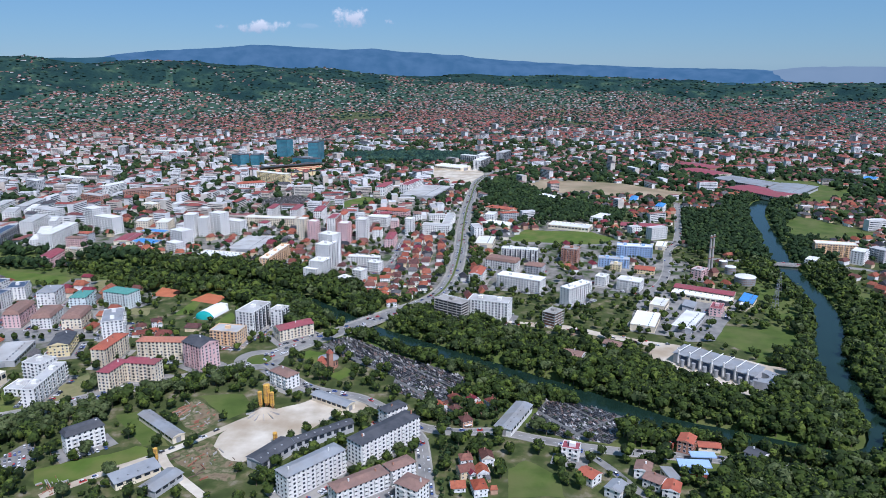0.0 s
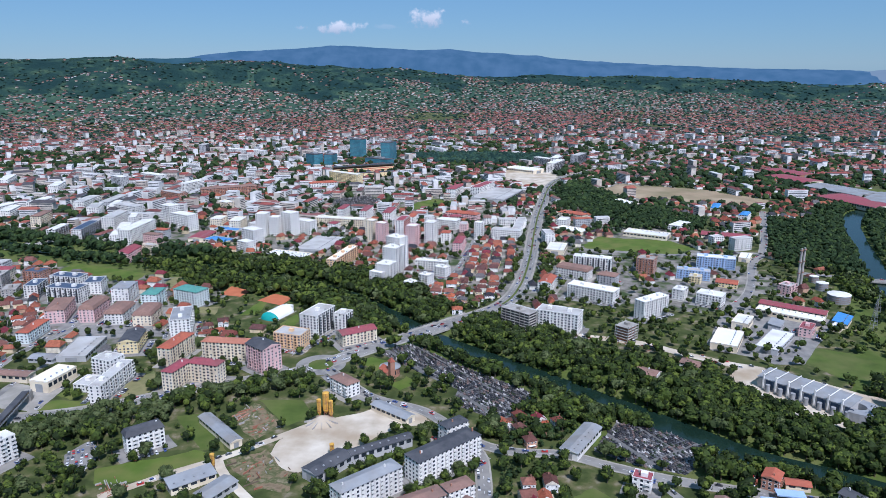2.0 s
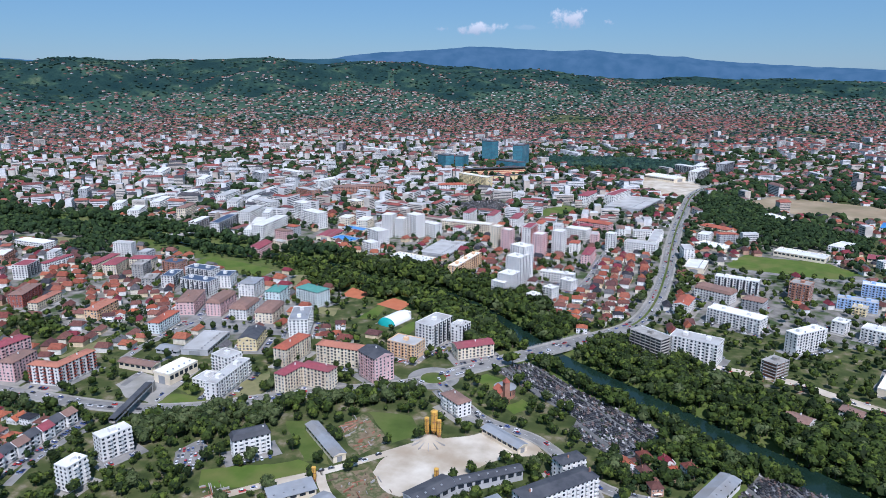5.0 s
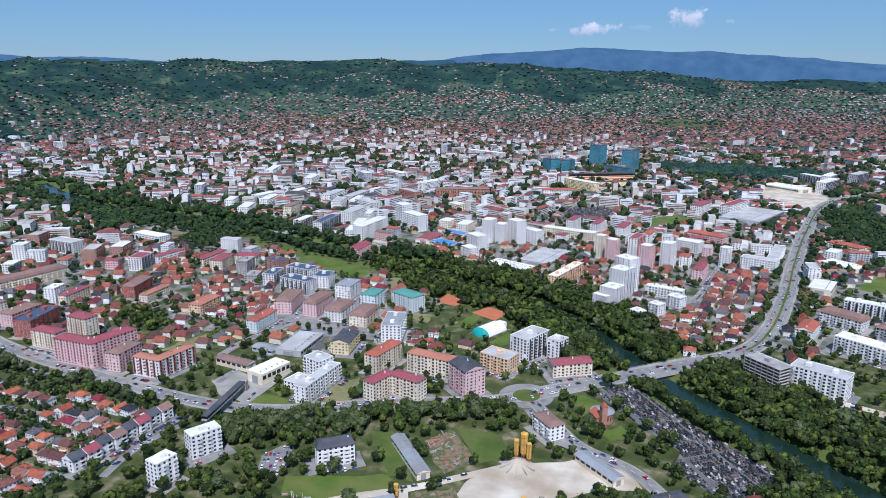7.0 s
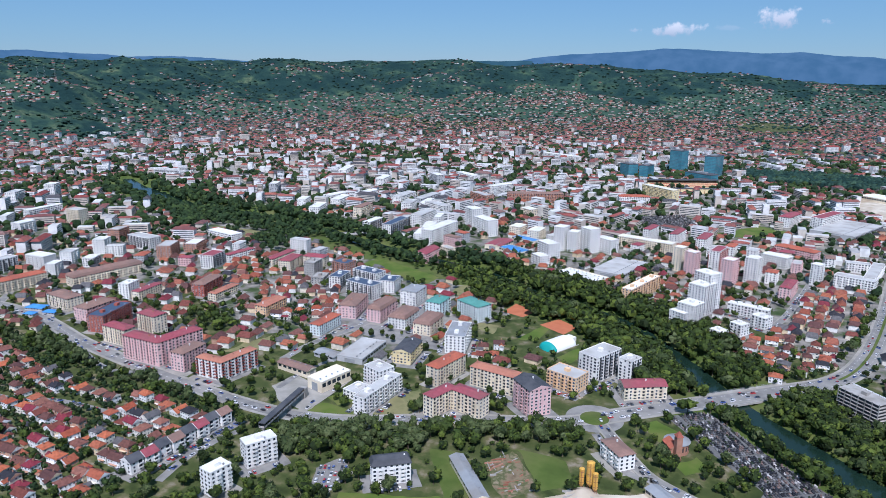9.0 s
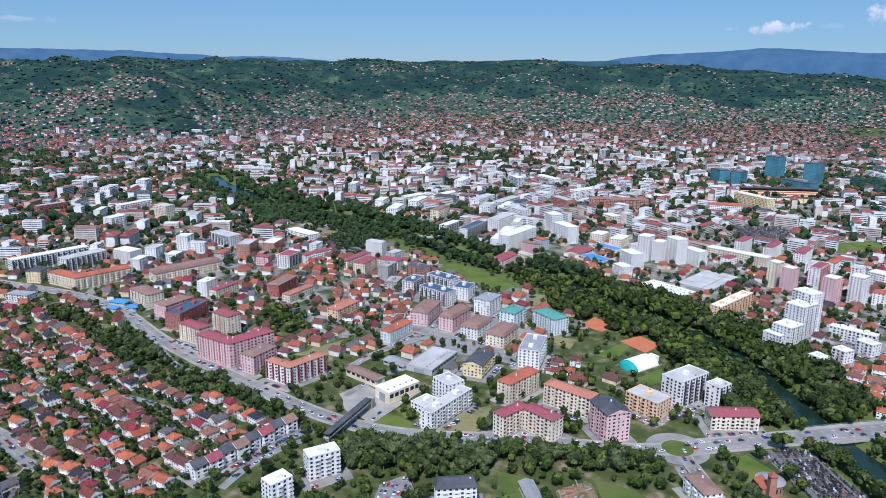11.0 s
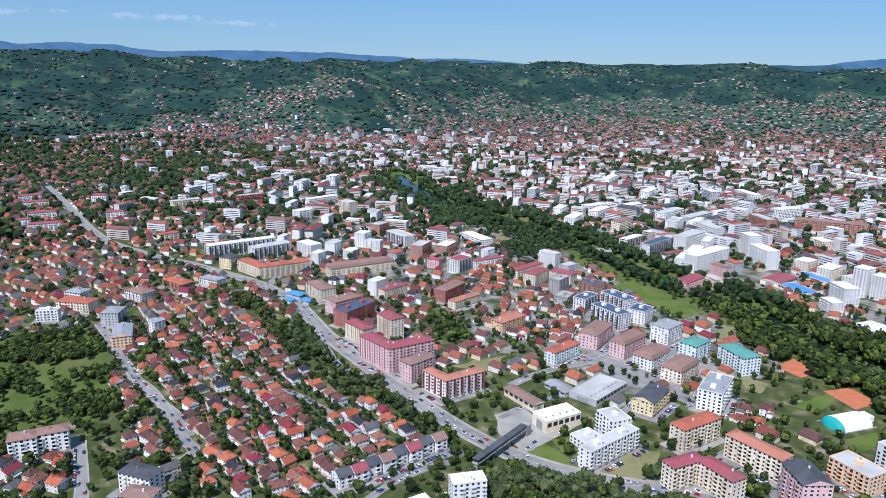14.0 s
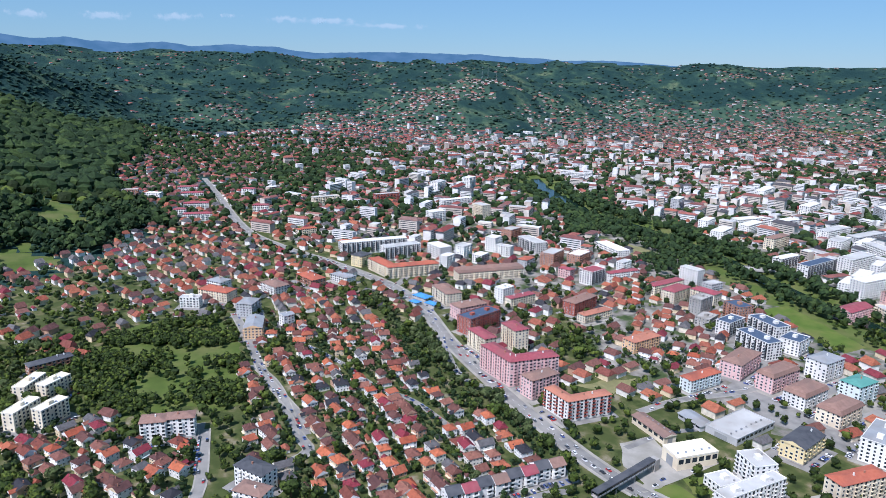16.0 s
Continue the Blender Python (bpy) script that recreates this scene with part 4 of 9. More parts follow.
def leafy(seed, lobes=5, cards=60, core=2, trunk=True, tall=1.0, size=0.17):
    """A crown about 1 wide and 1 high on z 0 to 1: lumpy lobes with loose leaf clumps round them, on a tapered trunk."""
    r = np.random.RandomState(seed)
    iv, jf = ico(core)
    V, F, Sl = [], [], []
    count = 0
    cs = []
    for k in range(lobes):
        a, rad = r.uniform(0, 6.28), (0.0 if k == 0 else r.uniform(0.14, 0.27))
        c = np.array([rad * np.cos(a), rad * np.sin(a), r.uniform(0.36, 0.76) * tall if k else 0.55 * tall])
        s = r.uniform(0.17, 0.25) if k else 0.3
        cs.append((c, s))
        bumps = 1 + 0.28 * r.uniform(-1, 1, len(iv))
        V.append(iv * bumps[:, None] * np.array([s, s, s * 0.9 * tall]) + c)
        F.append(jf + count)
        Sl.append(np.zeros(len(jf), int))
        count += len(iv)
    for k in range(cards):
        c, s = cs[r.randint(len(cs))]
        d = r.normal(size=3)
        d[2] = abs(d[2]) * 0.9 - 0.25
        d /= np.linalg.norm(d)
        p = c + d * s * r.uniform(0.92, 1.28)
        t = np.cross(d, r.normal(size=3))
        t /= np.linalg.norm(t)
        u = np.cross(d, t) * 0.8 + d * r.uniform(-0.5, 0.7)
        q = size * r.uniform(0.55, 1.1)
        V.append(np.array([p - t * q * 0.5, p + u * q * 0.55 + d * 0.03, p + t * q * 0.5, p - u * q * 0.45]))
        F.append(np.array([[0, 1, 2], [0, 2, 3]]) + count)
        Sl.append(np.zeros(2, int))
        count += 4
    if trunk:
        n = 6
        for z, rad in ((-0.06, 0.035), (0.5 * tall, 0.018)):
            V.append(np.array([[rad * np.cos(6.283 * i / n), rad * np.sin(6.283 * i / n), z] for i in range(n)]))
        F.append(np.array([q for i in range(n) for q in ((i, (i + 1) % n, n + (i + 1) % n), (i, n + (i + 1) % n, n + i))]) + count)
        Sl.append(np.ones(2 * n, int))
        count += 2 * n
    return np.vstack(V), np.vstack(F), np.concatenate(Sl)


NEAR_TREES = [leafy(20 + k, 7, 240, 2, False, 1.0, 0.125) for k in range(6)]


def tree_proto(k, mat):
    """A garden tree: trunk with limbs, crown of lobes and leaf clumps; unit size, scaled when set."""
    t = new("tree")
    r = random.Random(k)
    bm = bmesh.new()

    def limb(p, q, r0, r1, n=7):
        d = (Vector(q) - Vector(p)).normalized()
        a = d.orthogonal().normalized()
        c = d.cross(a)
        rings = []
        for pt, rad in ((p, r0), (q, r1)):
            rings.append([bm.verts.new(Vector(pt) + (a * math.cos(6.2832 * i / n) + c * math.sin(6.2832 * i / n)) * rad) for i in range(n)])
        for i in range(n):
            bm.faces.new((rings[0][i], rings[0][(i + 1) % n], rings[1][(i + 1) % n], rings[1][i]))

    limb((0, 0, -0.06), (0.01, 0, 0.32), 0.034, 0.024)
    for i in range(5):
        a = i * 1.257 + r.uniform(-0.3, 0.3)
        limb((0.01, 0, 0.24 + 0.02 * i), (0.2 * math.cos(a), 0.2 * math.sin(a), 0.5 + 0.04 * i), 0.016, 0.006, 5)
    part("trunk", bm, BARK, t)
    v, f, s = NEAR_TREES[k % 6]
    sheet("crown", v, f, mat, parent=t)
    return t


def conifer(seed):
    """A dark pointed tree of stacked ragged skirts."""
    r = np.random.RandomState(seed)
    V, F, c = [], [], 0
    n = 9
    for k in range(6):
        z0, z1, rad = 0.08 + 0.15 * k, 0.30 + 0.15 * k, 0.2 * (1 - k / 6.6)
        ring = np.array([[rad * r.uniform(0.75, 1.2) * np.cos(6.283 * i / n), rad * r.uniform(0.75, 1.2) * np.sin(6.283 * i / n), z0 + r.uniform(-0.02, 0.02)] for i in range(n)])
        V.append(np.vstack([ring, [[0, 0, min(z1, 1.0)]]]))
        F.append(np.array([(i, (i + 1) % n, n) for i in range(n)]) + c)
        c += n + 1
    return np.vstack(V), np.vstack(F), np.zeros(6 * n, int)


# ---- patches of ground ----
patch("gravel_yard", [(-152.9, 425.1), (-152.1, 443.8), (-136.8, 468.3), (-103.8, 488.7), (-93.2, 501.9), (-61.4, 490.6), (-53.4, 477.9), (-75.1, 466.6), (-93.8, 446.2), (-117, 420.1), (-128, 405.7), (-140, 409.7)], GRAVEL, "pale trampled gravel yard of a concrete plant", 0.10)
patch("lawn", [(-247.8, 380.4), (-256.7, 396.5), (-222.2, 413.8), (-204.8, 425.1), (-186.3, 418), (-207.7, 390.2)], TURF, "mown green lawn beside the apartment block", 0.07)
patch("rough_ground", [(-178.3, 414.5), (-157.7, 430.9), (-129.4, 404.4), (-127.3, 384.1), (-150.1, 385.3)], SOIL, "churned brown ground with weeds and debris", 0.07, wobble=2.5)
patch("rubble_ground", [(-197.8, 472.5), (-188.6, 494.2), (-154.8, 462.3), (-168.9, 441.5)], SOIL, "brown rubble site with broken walls", 0.07, wobble=2)
patch("field", [(-187.7, 498), (-154.2, 501.8), (-138.9, 479.6), (-153.6, 462.3)], GRASS, "green overgrown field", 0.06, wobble=2)
patch("field", [(-237.2, 468.2), (-219.2, 474.3), (-182.2, 425.1), (-200.5, 423.6)], GRASS, "green overgrown field", 0.06, wobble=2)
patch("car_park", [(-285.9, 409.6), (-279.9, 427.9), (-262, 417.9), (-261.6, 392.7), (-275.7, 392.7)], ASPHALT, "grey asphalt car park", 0.12, category="car park")
patch("lawn", [(-127.1, 573.6), (-118.5, 588.7), (-98.4, 578.6), (-107.2, 558.1)], TURF, "green lawn by the church", 0.07)
patch("lawn", [(-94.1, 535.6), (-82.5, 552.3), (-71, 543.3), (-83.5, 526)], TURF, "green lawn by the church", 0.07)
patch("field", [(41.3, 397.9), (53.1, 407.8), (70.6, 391.6), (71.7, 366.8), (38.5, 366.7)], GRASS, "green field between the houses", 0.06, wobble=2)
patch("meadow", [(-676.6, 152.5), (-736.8, 171), (-761.4, 206.4), (-747.3, 267.5), (-705.9, 279.2), (-636.2, 274.9), (-557.2, 260), (-550.8, 245.7), (-568, 224.2), (-569.1, 189.3), (-565.7, 176.1), (-612.8, 156.5)], GRASS, "green hay meadow with shrubs", 0.06, wobble=3)
patch("sports_field", [(-555.9, 797.9), (-553.9, 842), (-439.5, 809.6), (-438.5, 775.9), (-476.6, 782.7), (-509, 787.6)], TURF, "bright green grass sports field", 0.08)
patch("clay_court", [(-319.1, 739.9), (-318.7, 770.4), (-290, 758.5), (-294.4, 735.4)], CLAY, "orange clay tennis court", 0.10, wobble=0, category="tennis court")
patch("clay_court", [(-271, 724.8), (-260.9, 749.9), (-235.7, 738), (-240.8, 712.1)], CLAY, "orange clay tennis court", 0.10, wobble=0, category="tennis court")
patch("bare_field", [(-324.4, 684), (-323.3, 698.3), (-303.2, 700.2), (-298.7, 677.2)], DRYGRASS, "bare straw-coloured playing field", 0.08)
patch("bare_field", [(-396.3, 753.8), (-403.4, 792.1), (-392.8, 802.5), (-385.5, 786.5), (-384.6, 757.9)], DRYGRASS, "bare straw-coloured ground", 0.08)
patch("lawn", [(-273.1, 678.1), (-268.1, 723.3), (-258.7, 719.9), (-253.8, 682.4)], TURF, "green lawn by the sports dome", 0.07)
patch("lawn", [(-225.3, 657.2), (-215.8, 687.4), (-205.9, 675.9), (-209.6, 652.2)], TURF, "green lawn by the sports dome", 0.07)
patch("lawn", [(-343.8, 464.9), (-342, 481.4), (-308.9, 482.8), (-310.3, 465.1), (-332.1, 461.7)], TURF, "green lawn in front of the college", 0.07)
patch("lawn", [(-344.7, 490), (-340.7, 505.3), (-324.1, 497.4), (-329.6, 483.7)], TURF, "green lawn in front of the college", 0.07)
patch("dry_slope", [(-297.7, 478.2), (-302.1, 513.6), (-292.8, 541), (-275.3, 515.9), (-278.1, 488.9)], DRYGRASS, "dry grassy slope with a worn path", 0.07, wobble=2)
patch("meadow", [(-483.7, 507.2), (-482, 536.9), (-474.1, 563.4), (-463.7, 554.6), (-457.4, 525.4)], DRYGRASS, "yellow-green meadow behind the apartment blocks", 0.07, wobble=2)
patch("car_park", [(-433.3, 615.6), (-434.8, 643.8), (-394, 713.3), (-356.5, 710), (-303.7, 628.6), (-323.7, 614.6), (-355, 611.3), (-374.4, 603.8)], ASPHALT, "asphalt yards and parking between the apartment blocks", 0.05, keep=False, category="car park")
patch("car_park", [(-706.7, 564.8), (-605.5, 539.4), (-477.7, 479.8), (-430.9, 469.9), (-426.2, 459.9), (-475.3, 465.7), (-560.6, 482.6), (-643.2, 502.6)], ASPHALT, "asphalt parking strip along the boulevard", 0.05, keep=False, category="car park")
patch("forecourt", [(-395.9, 482), (-393.8, 509.2), (-351.3, 497.8), (-340.8, 464.8), (-371.7, 465.4)], PAVING, "pale paved forecourt of the sports hall", 0.06, category="pavement")
patch("industrial_yard", [(173.6, 636.5), (224.1, 756.4), (277.7, 768.8), (320.2, 721.5), (250.1, 610.9), (224.3, 608.4), (216, 621.7)], ASPHALT, "asphalt works yard", 0.06, keep=False)
patch("stadium_apron", [(172.4, 566.8), (194.6, 602.7), (289, 547.3), (268.5, 515.1), (243.4, 494.6), (205.1, 518.2)], GRAVEL, "pale sandy ground round the stadium building", 0.06, wobble=2)
patch("gravel_loop", [(245.3, 623.5), (264.7, 650.2), (282.8, 645.6), (333.4, 627.9), (318.7, 590.9), (299.4, 575.7), (269.9, 583.1)], GRASS, "grass ground of the substation", 0.05)
patch("brown_field", [(157.2, 1439.5), (217.2, 1541.2), (377.4, 1489.1), (496, 1356.7), (428.9, 1309.6), (239, 1374.6)], BARESOIL, "wide bare brown field", 0.08, wobble=6)
patch("green_field", [(536.6, 1090.8), (594.6, 1160.4), (644.3, 1030.7), (611.8, 996.1), (544.3, 982.7), (504.3, 999.3)], GRASS, "green field beyond the river", 0.08, wobble=4)
patch("lawn", [(99.7, 1007.2), (125.7, 1057.4), (225.3, 1042.8), (250.9, 999), (209.1, 963.1), (101, 978.9)], TURF, "wide park lawn", 0.08, wobble=3)
patch("earthworks", [(-40.8, 1634.4), (-13.4, 1712.2), (80.6, 1720.6), (94.2, 1598.3), (49, 1467.1), (13.8, 1488.5)], GRAVEL, "pale cleared building ground", 0.08, wobble=5)
patch("green_field", [(672.3, 1548.6), (800.7, 1511), (783.7, 1331.1), (686, 1275.3), (676.9, 1423.6)], GRASS, "green field by the works", 0.08, wobble=4)
patch("lawn", [(-203.2, 1240.2), (-153.4, 1334.3), (-105.4, 1309.7), (-115.9, 1274.1), (-154.7, 1229.4)], TURF, "green playing field among the blocks", 0.08, wobble=2)
patch("river_meadow", [(-886.6, 854.8), (-857.8, 864.3), (-765.1, 869.5), (-764, 831.3), (-787.9, 830.3)], DRYGRASS, "park meadow by the river", 0.08, wobble=3)
patch("hill_meadow", [(-1081, 73.1), (-1093.4, 87.6), (-1053.5, 97.6), (-1049, 80.4)], GRASS, "green meadow on the wooded hill", 0.5, wobble=5)

# ---- lesser roads ----
road([(-237.4, 367.7), (-223.8, 380.5), (-207.1, 396.5), (-182.8, 416.6), (-160.6, 439.9), (-136.4, 466.6)], 6.5, "pale dusty unpaved works road", 0, (), mat=GRAVEL)
road([(-184.7, 415.9), (-172.1, 397.8), (-139.9, 366.6)], 6.0, "pale dusty unpaved works road", 0, (), mat=GRAVEL)
road([(-34.1, 464.1), (-17.8, 440), (-13.3, 418.1), (-9.2, 366.7)], 8.0, "grey street between houses and apartment blocks", 1.2, (0,))
road([(-149.9, 546.6), (-116.6, 509.7), (-98.9, 509.7)], 6.0, "short grey access street", 0, ())
road([(93.2, 418.1), (105.4, 398), (116.7, 373.6), (121.5, 366.8)], 6.0, "narrow grey side street", 0, ())
road([(-529.6, 227.7), (-468.4, 217.2), (-448, 211)], 6.5, "grey street lined with parked cars", 1.0, ())
road([(-761.3, 289), (-683.7, 288), (-597.1, 285.1), (-527.6, 291.8), (-493.7, 289.3)], 6.5, "straight grey street through the house quarter", 1.0, ())
road([(-625.9, 281.7), (-574.4, 289.1), (-498.9, 285), (-472.7, 285.7), (-462.7, 268.2)], 6.5, "grey street through the house quarter", 1.0, ())
road([(-358.2, 346.7), (-365.2, 371.2), (-366.2, 387.1), (-365.9, 407.8), (-363.1, 415.7)], 6.0, "grey lane past the terraced houses", 0, ())
road([(-346.1, 456.8), (-348.1, 488), (-352, 527.7)], 7.0, "pale service road to the college", 0, (), mat=PAVING)
road([(-651.9, 332.6), (-601, 349.6), (-543.5, 360.8), (-512.1, 377.4), (-455.5, 387.1)], 5.5, "narrow lane in the house quarter", 0, ())
road([(53.5, 659.4), (118.1, 644.6), (147.2, 626.8), (186, 605.1), (213.4, 593.9), (251.4, 566.8), (283, 540.6)], 11.0, "wide sandy site road", 0, (), mat=GRAVEL)
road([(425.6, 1274.9), (375.7, 1110.8), (332.7, 982.5), (306.4, 935.7), (275.8, 841.2), (253.5, 789.4), (228.7, 753)], 8.0, "grey works street", 1.5, ())
road([(348.1, 892.9), (406.8, 876.9), (508.9, 847.6), (537.5, 827.1)], 9.0, "grey road to the farther bridge", 1.0, ())
road([(-79.8, 822.9), (-68.3, 865.4), (-60.3, 937.4), (-54.7, 1021.5)], 6.0, "grey street past the terraced houses", 1.0, ())
road([(93.4, 982.2), (140.1, 974.1), (209.1, 963.1), (280.9, 982.4), (332.7, 982.5)], 7.0, "grey park street", 1.0, ())
road([(-425.9, 525.6), (-428.3, 567.8), (-418.8, 625.9), (-423.4, 661.9)], 6.0, "grey residential street", 1.0, ())
road([(-388.9, 481.7), (-392.7, 521.7), (-386.7, 551.1)], 5.0, "grey residential street", 0, ())
road([(-725, 467.7), (-694.2, 478.1), (-551.7, 434.3), (-506.1, 440.1)], 6.0, "service road beside the boulevard", 0, ())
road([(-770.6, 462.5), (-843, 531.7), (-879.5, 588.3), (-989.2, 713.3)], 7.0, "grey street among apartment blocks", 1.0, ())
road([(-1071.7, 1114.7), (-1213.3, 1207.1), (-1385.7, 1348.5)], 12.0, "pale wide avenue in the town", 0, (), mat=PAVING)
river_bridge(*[(405.7, 874.3), (471.6, 856.3)], 9, "slender concrete bridge over the river")

# ---- roundabout ----
def roundabout(x, y, r):
    b = empty("roundabout", x, y, 0, "asphalt roundabout with a grass island and kerb", "roundabout", kind="structure")
    for name, r0, r1, z, mat in (("carriageway", r * 0.52, r, 0.18, ASPHALT), ("kerb", r * 0.5, r * 0.54, 0.34, PAVING), ("island", 0.0, r * 0.5, 0.42, GRASS)):
        n = 64
        V = [(rr * math.cos(6.28319 * i / n), rr * math.sin(6.28319 * i / n), z) for rr in (max(r0, 0.01), r1) for i in range(n)]
        F = [(i, n + i, n + (i + 1) % n, (i + 1) % n) for i in range(n)]
        sheet(name, V, F, mat, parent=b)
    FOOT.append((x, y, r * 2, r * 2, 0))


roundabout(*[(-157.9, 567.5)][0], 21)

# ---- apartment blocks, halls, offices ----
def glass_tower(x, y, L, W, rot, floors):
    """An office tower in blue glass with slim mullions and floor lines."""
    h = floors * 3.4
    FOOT.append((x, y, L, W, rot))
    b = empty("office_tower", x, y, rot, "blue glass office tower with a dark cornice", "office building")
    boxed("curtain_wall", BLUEGLASS, b, -L / 2, -W / 2, -1, L / 2, W / 2, h)
    boxed("roof", DARKROOF, b, -L / 2 - 0.3, -W / 2 - 0.3, h, L / 2 + 0.3, W / 2 + 0.3, h + 1.2)
    bm = bmesh.new()
    for f in range(1, floors):
        box(bm, -L / 2 - 0.15, -W / 2 - 0.15, f * 3.4 - 0.2, L / 2 + 0.15, W / 2 + 0.15, f * 3.4 + 0.2)
    part("floor_lines", bm, NAVYROOF, b)["kind"] = "stuff"
    boxed("plant_room", METALROOF, b, -L / 5, -W / 5, h + 1.2, L / 5, W / 5, h + 4)


block(-17.8, 365.9, 15.2, 12.8, 147.2, 4, WHITE, "hip", BROWNROOF, "white plastered four-storey apartment block with brown tiled roof", near=True)
block(-49.3, 369.4, 34.4, 10.9, 35.9, 4, WHITE, "hip", BROWNROOF, "white plastered four-storey apartment block with brown tiled roof", near=True)
block(-26.6, 386.0, 17.3, 9.5, 37.3, 4, WHITE, "hip", BROWNROOF, "white plastered four-storey apartment block with brown tiled roof", near=True)
block(-79.0, 381.0, 42.4, 11.6, 45.8, 6, WHITE, "hip", METALROOF, "white plastered six-storey apartment block with grey metal roof", near=True)
block(102.4, 370.1, 11.2, 9.5, 50.5, 2, WHITE, "gable", METALROOF, "white plastered two-storey house with grey metal roof", near=True, balc=0, name="house", category="house")
block(89.3, 383.9, 11.0, 9.5, 132.9, 2, WHITE, "gable", REDROOF, "white plastered two-storey house with red tiled roof", near=True, balc=0, name="house", category="house")
block(135.0, 369.7, 11.0, 9.5, 65.6, 2, WHITE, "gable", REDROOF, "white plastered two-storey house with red tiled roof", near=True, balc=0, name="house", category="house")
block(127.4, 378.5, 11.0, 9.5, 141.0, 2, WHITE, "gable", BROWNROOF, "white plastered two-storey house with brown tiled roof", near=True, balc=0, name="house", category="house")
hall(-169.2, 378.4, 21.9, 12.0, 64.2, 5, GREYW, "gable", METALROOF, "long low grey plastered hall with grey metal roof")
block(-38.3, 420.3, 51.0, 13.4, 46.9, 6, WHITE, "hip", DARKROOF, "white plastered six-storey apartment block with dark roof", near=True)
hall(-110.0, 409.1, 29.6, 13.5, 57.2, 7, GREYW, "gable", DARKROOF, "long low grey plastered hall with dark roof")
block(124.0, 390.9, 11.0, 9.5, 67.2, 2, WHITE, "gable", BROWNROOF, "white plastered two-storey house with brown tiled roof", near=True, balc=0, name="house", category="house")
hall(139.6, 386.1, 13.2, 7.0, 100.1, 4, CREAM, "shed", METALROOF, "long low cream plastered hall with grey metal roof")
block(82.7, 410.6, 11.0, 9.5, 161.0, 3, WHITE, "flat", MAROONROOF, "white plastered three-storey apartment block with maroon roof", near=True)
hall(-188.8, 386.9, 27.3, 10.8, 43.3, 5, CREAM, "shed", METALROOF, "long low cream plastered hall with grey metal roof")
hall(-81.2, 434.0, 43.6, 7.4, 37.3, 7, GREYW, "gable", DARKROOF, "long low grey plastered hall with dark roof")
block(-35.1, 454.4, 17.9, 9.5, 43.3, 5, WHITE, "hip", DARKROOF, "white plastered five-storey apartment block with dark roof", near=True)
hall(50.3, 457.4, 40.9, 12.1, 62.4, 6, WHITE, "gable", METALROOF, "long low white plastered hall with grey metal roof")
block(160.2, 419.7, 11.5, 9.7, 59.6, 3, BRICK, "gable", REDROOF, "red brick three-storey apartment block with red tiled roof", near=True)
hall(175.3, 420.6, 13.7, 7.0, 171.1, 4, CREAM, "gable", REDROOF, "long low cream plastered hall with red tiled roof")
block(200.6, 406.7, 11.0, 9.5, 127.9, 2, WHITE, "gable", DARKROOF, "white plastered two-storey house with dark roof", near=True, balc=0, name="house", category="house")
block(-237.3, 422.8, 24.1, 9.5, 44.1, 5, WHITE, "mansard", DARKROOF, "white plastered five-storey apartment block with dark roof", near=True)
hall(-195.9, 446.9, 48.9, 8.6, 137.8, 5, CREAM, "gable", METALROOF, "long low cream plastered hall with grey metal roof")
block(-319.5, 359.0, 14.4, 10.3, 83.9, 6, WHITE, "flat", PALEROOF, "white plastered six-storey apartment block with flat pale roof", near=True)
hall(-82.1, 485.2, 35.0, 8.9, 145.7, 5, CREAM, "gable", METALROOF, "long low cream plastered hall with grey metal roof")
block(-422.5, 239.8, 18.7, 11.6, 43.4, 5, WHITE, "hip", BROWNROOF, "white plastered five-storey apartment block with brown tiled roof", near=True)
block(-321.8, 396.1, 20.4, 10.6, 66.3, 6, WHITE, "flat", PALEROOF, "white plastered six-storey apartment block with flat pale roof", near=True)
block(-125.2, 518.1, 22.1, 11.8, 140.9, 4, WHITE, "hip", BROWNROOF, "white plastered four-storey apartment block with brown tiled roof", near=True)
block(-445.0, 246.0, 23.2, 12.3, 32.8, 5, WHITE, "hip", DARKROOF, "white plastered five-storey apartment block with dark roof", near=True)
block(-240.4, 527.2, 27.2, 11.6, 171.5, 6, CREAM, "hip", MAROONROOF, "cream plastered six-storey apartment block with maroon roof")
block(-259.4, 517.3, 25.9, 9.9, 78.5, 6, CREAM, "hip", MAROONROOF, "cream plastered six-storey apartment block with maroon roof")
block(112.5, 568.5, 16.9, 12.6, 148.8, 2, WHITE, "gable", BROWNROOF, "white plastered two-storey house with brown tiled roof", balc=0, name="house", category="house")
block(-202.7, 555.0, 23.9, 18.0, 145.8, 8, PINK, "gable", DARKROOF, "dusty pink plastered eight-storey apartment block with dark roof")
block(-306.7, 504.4, 49.6, 9.5, 91.5, 5, WHITE, "flat", FLATROOF, "white plastered five-storey apartment block with flat grey roof")
block(-531.7, 195.9, 16.6, 12.6, 76.3, 5, WHITE, "hip", BROWNROOF, "white plastered five-storey apartment block with brown tiled roof")
block(-327.6, 505.5, 17.0, 14.1, 85.6, 2, WHITE, "flat", FLATROOF, "white plastered two-storey house with flat grey roof", balc=0, name="house", category="house")
block(-529.3, 212.9, 18.6, 10.8, 77.3, 5, WHITE, "hip", BROWNROOF, "white plastered five-storey apartment block with brown tiled roof")
block(151.9, 590.4, 15.9, 11.3, 143.9, 2, WHITE, "gable", BROWNROOF, "white plastered two-storey house with brown tiled roof", balc=0, name="house", category="house")
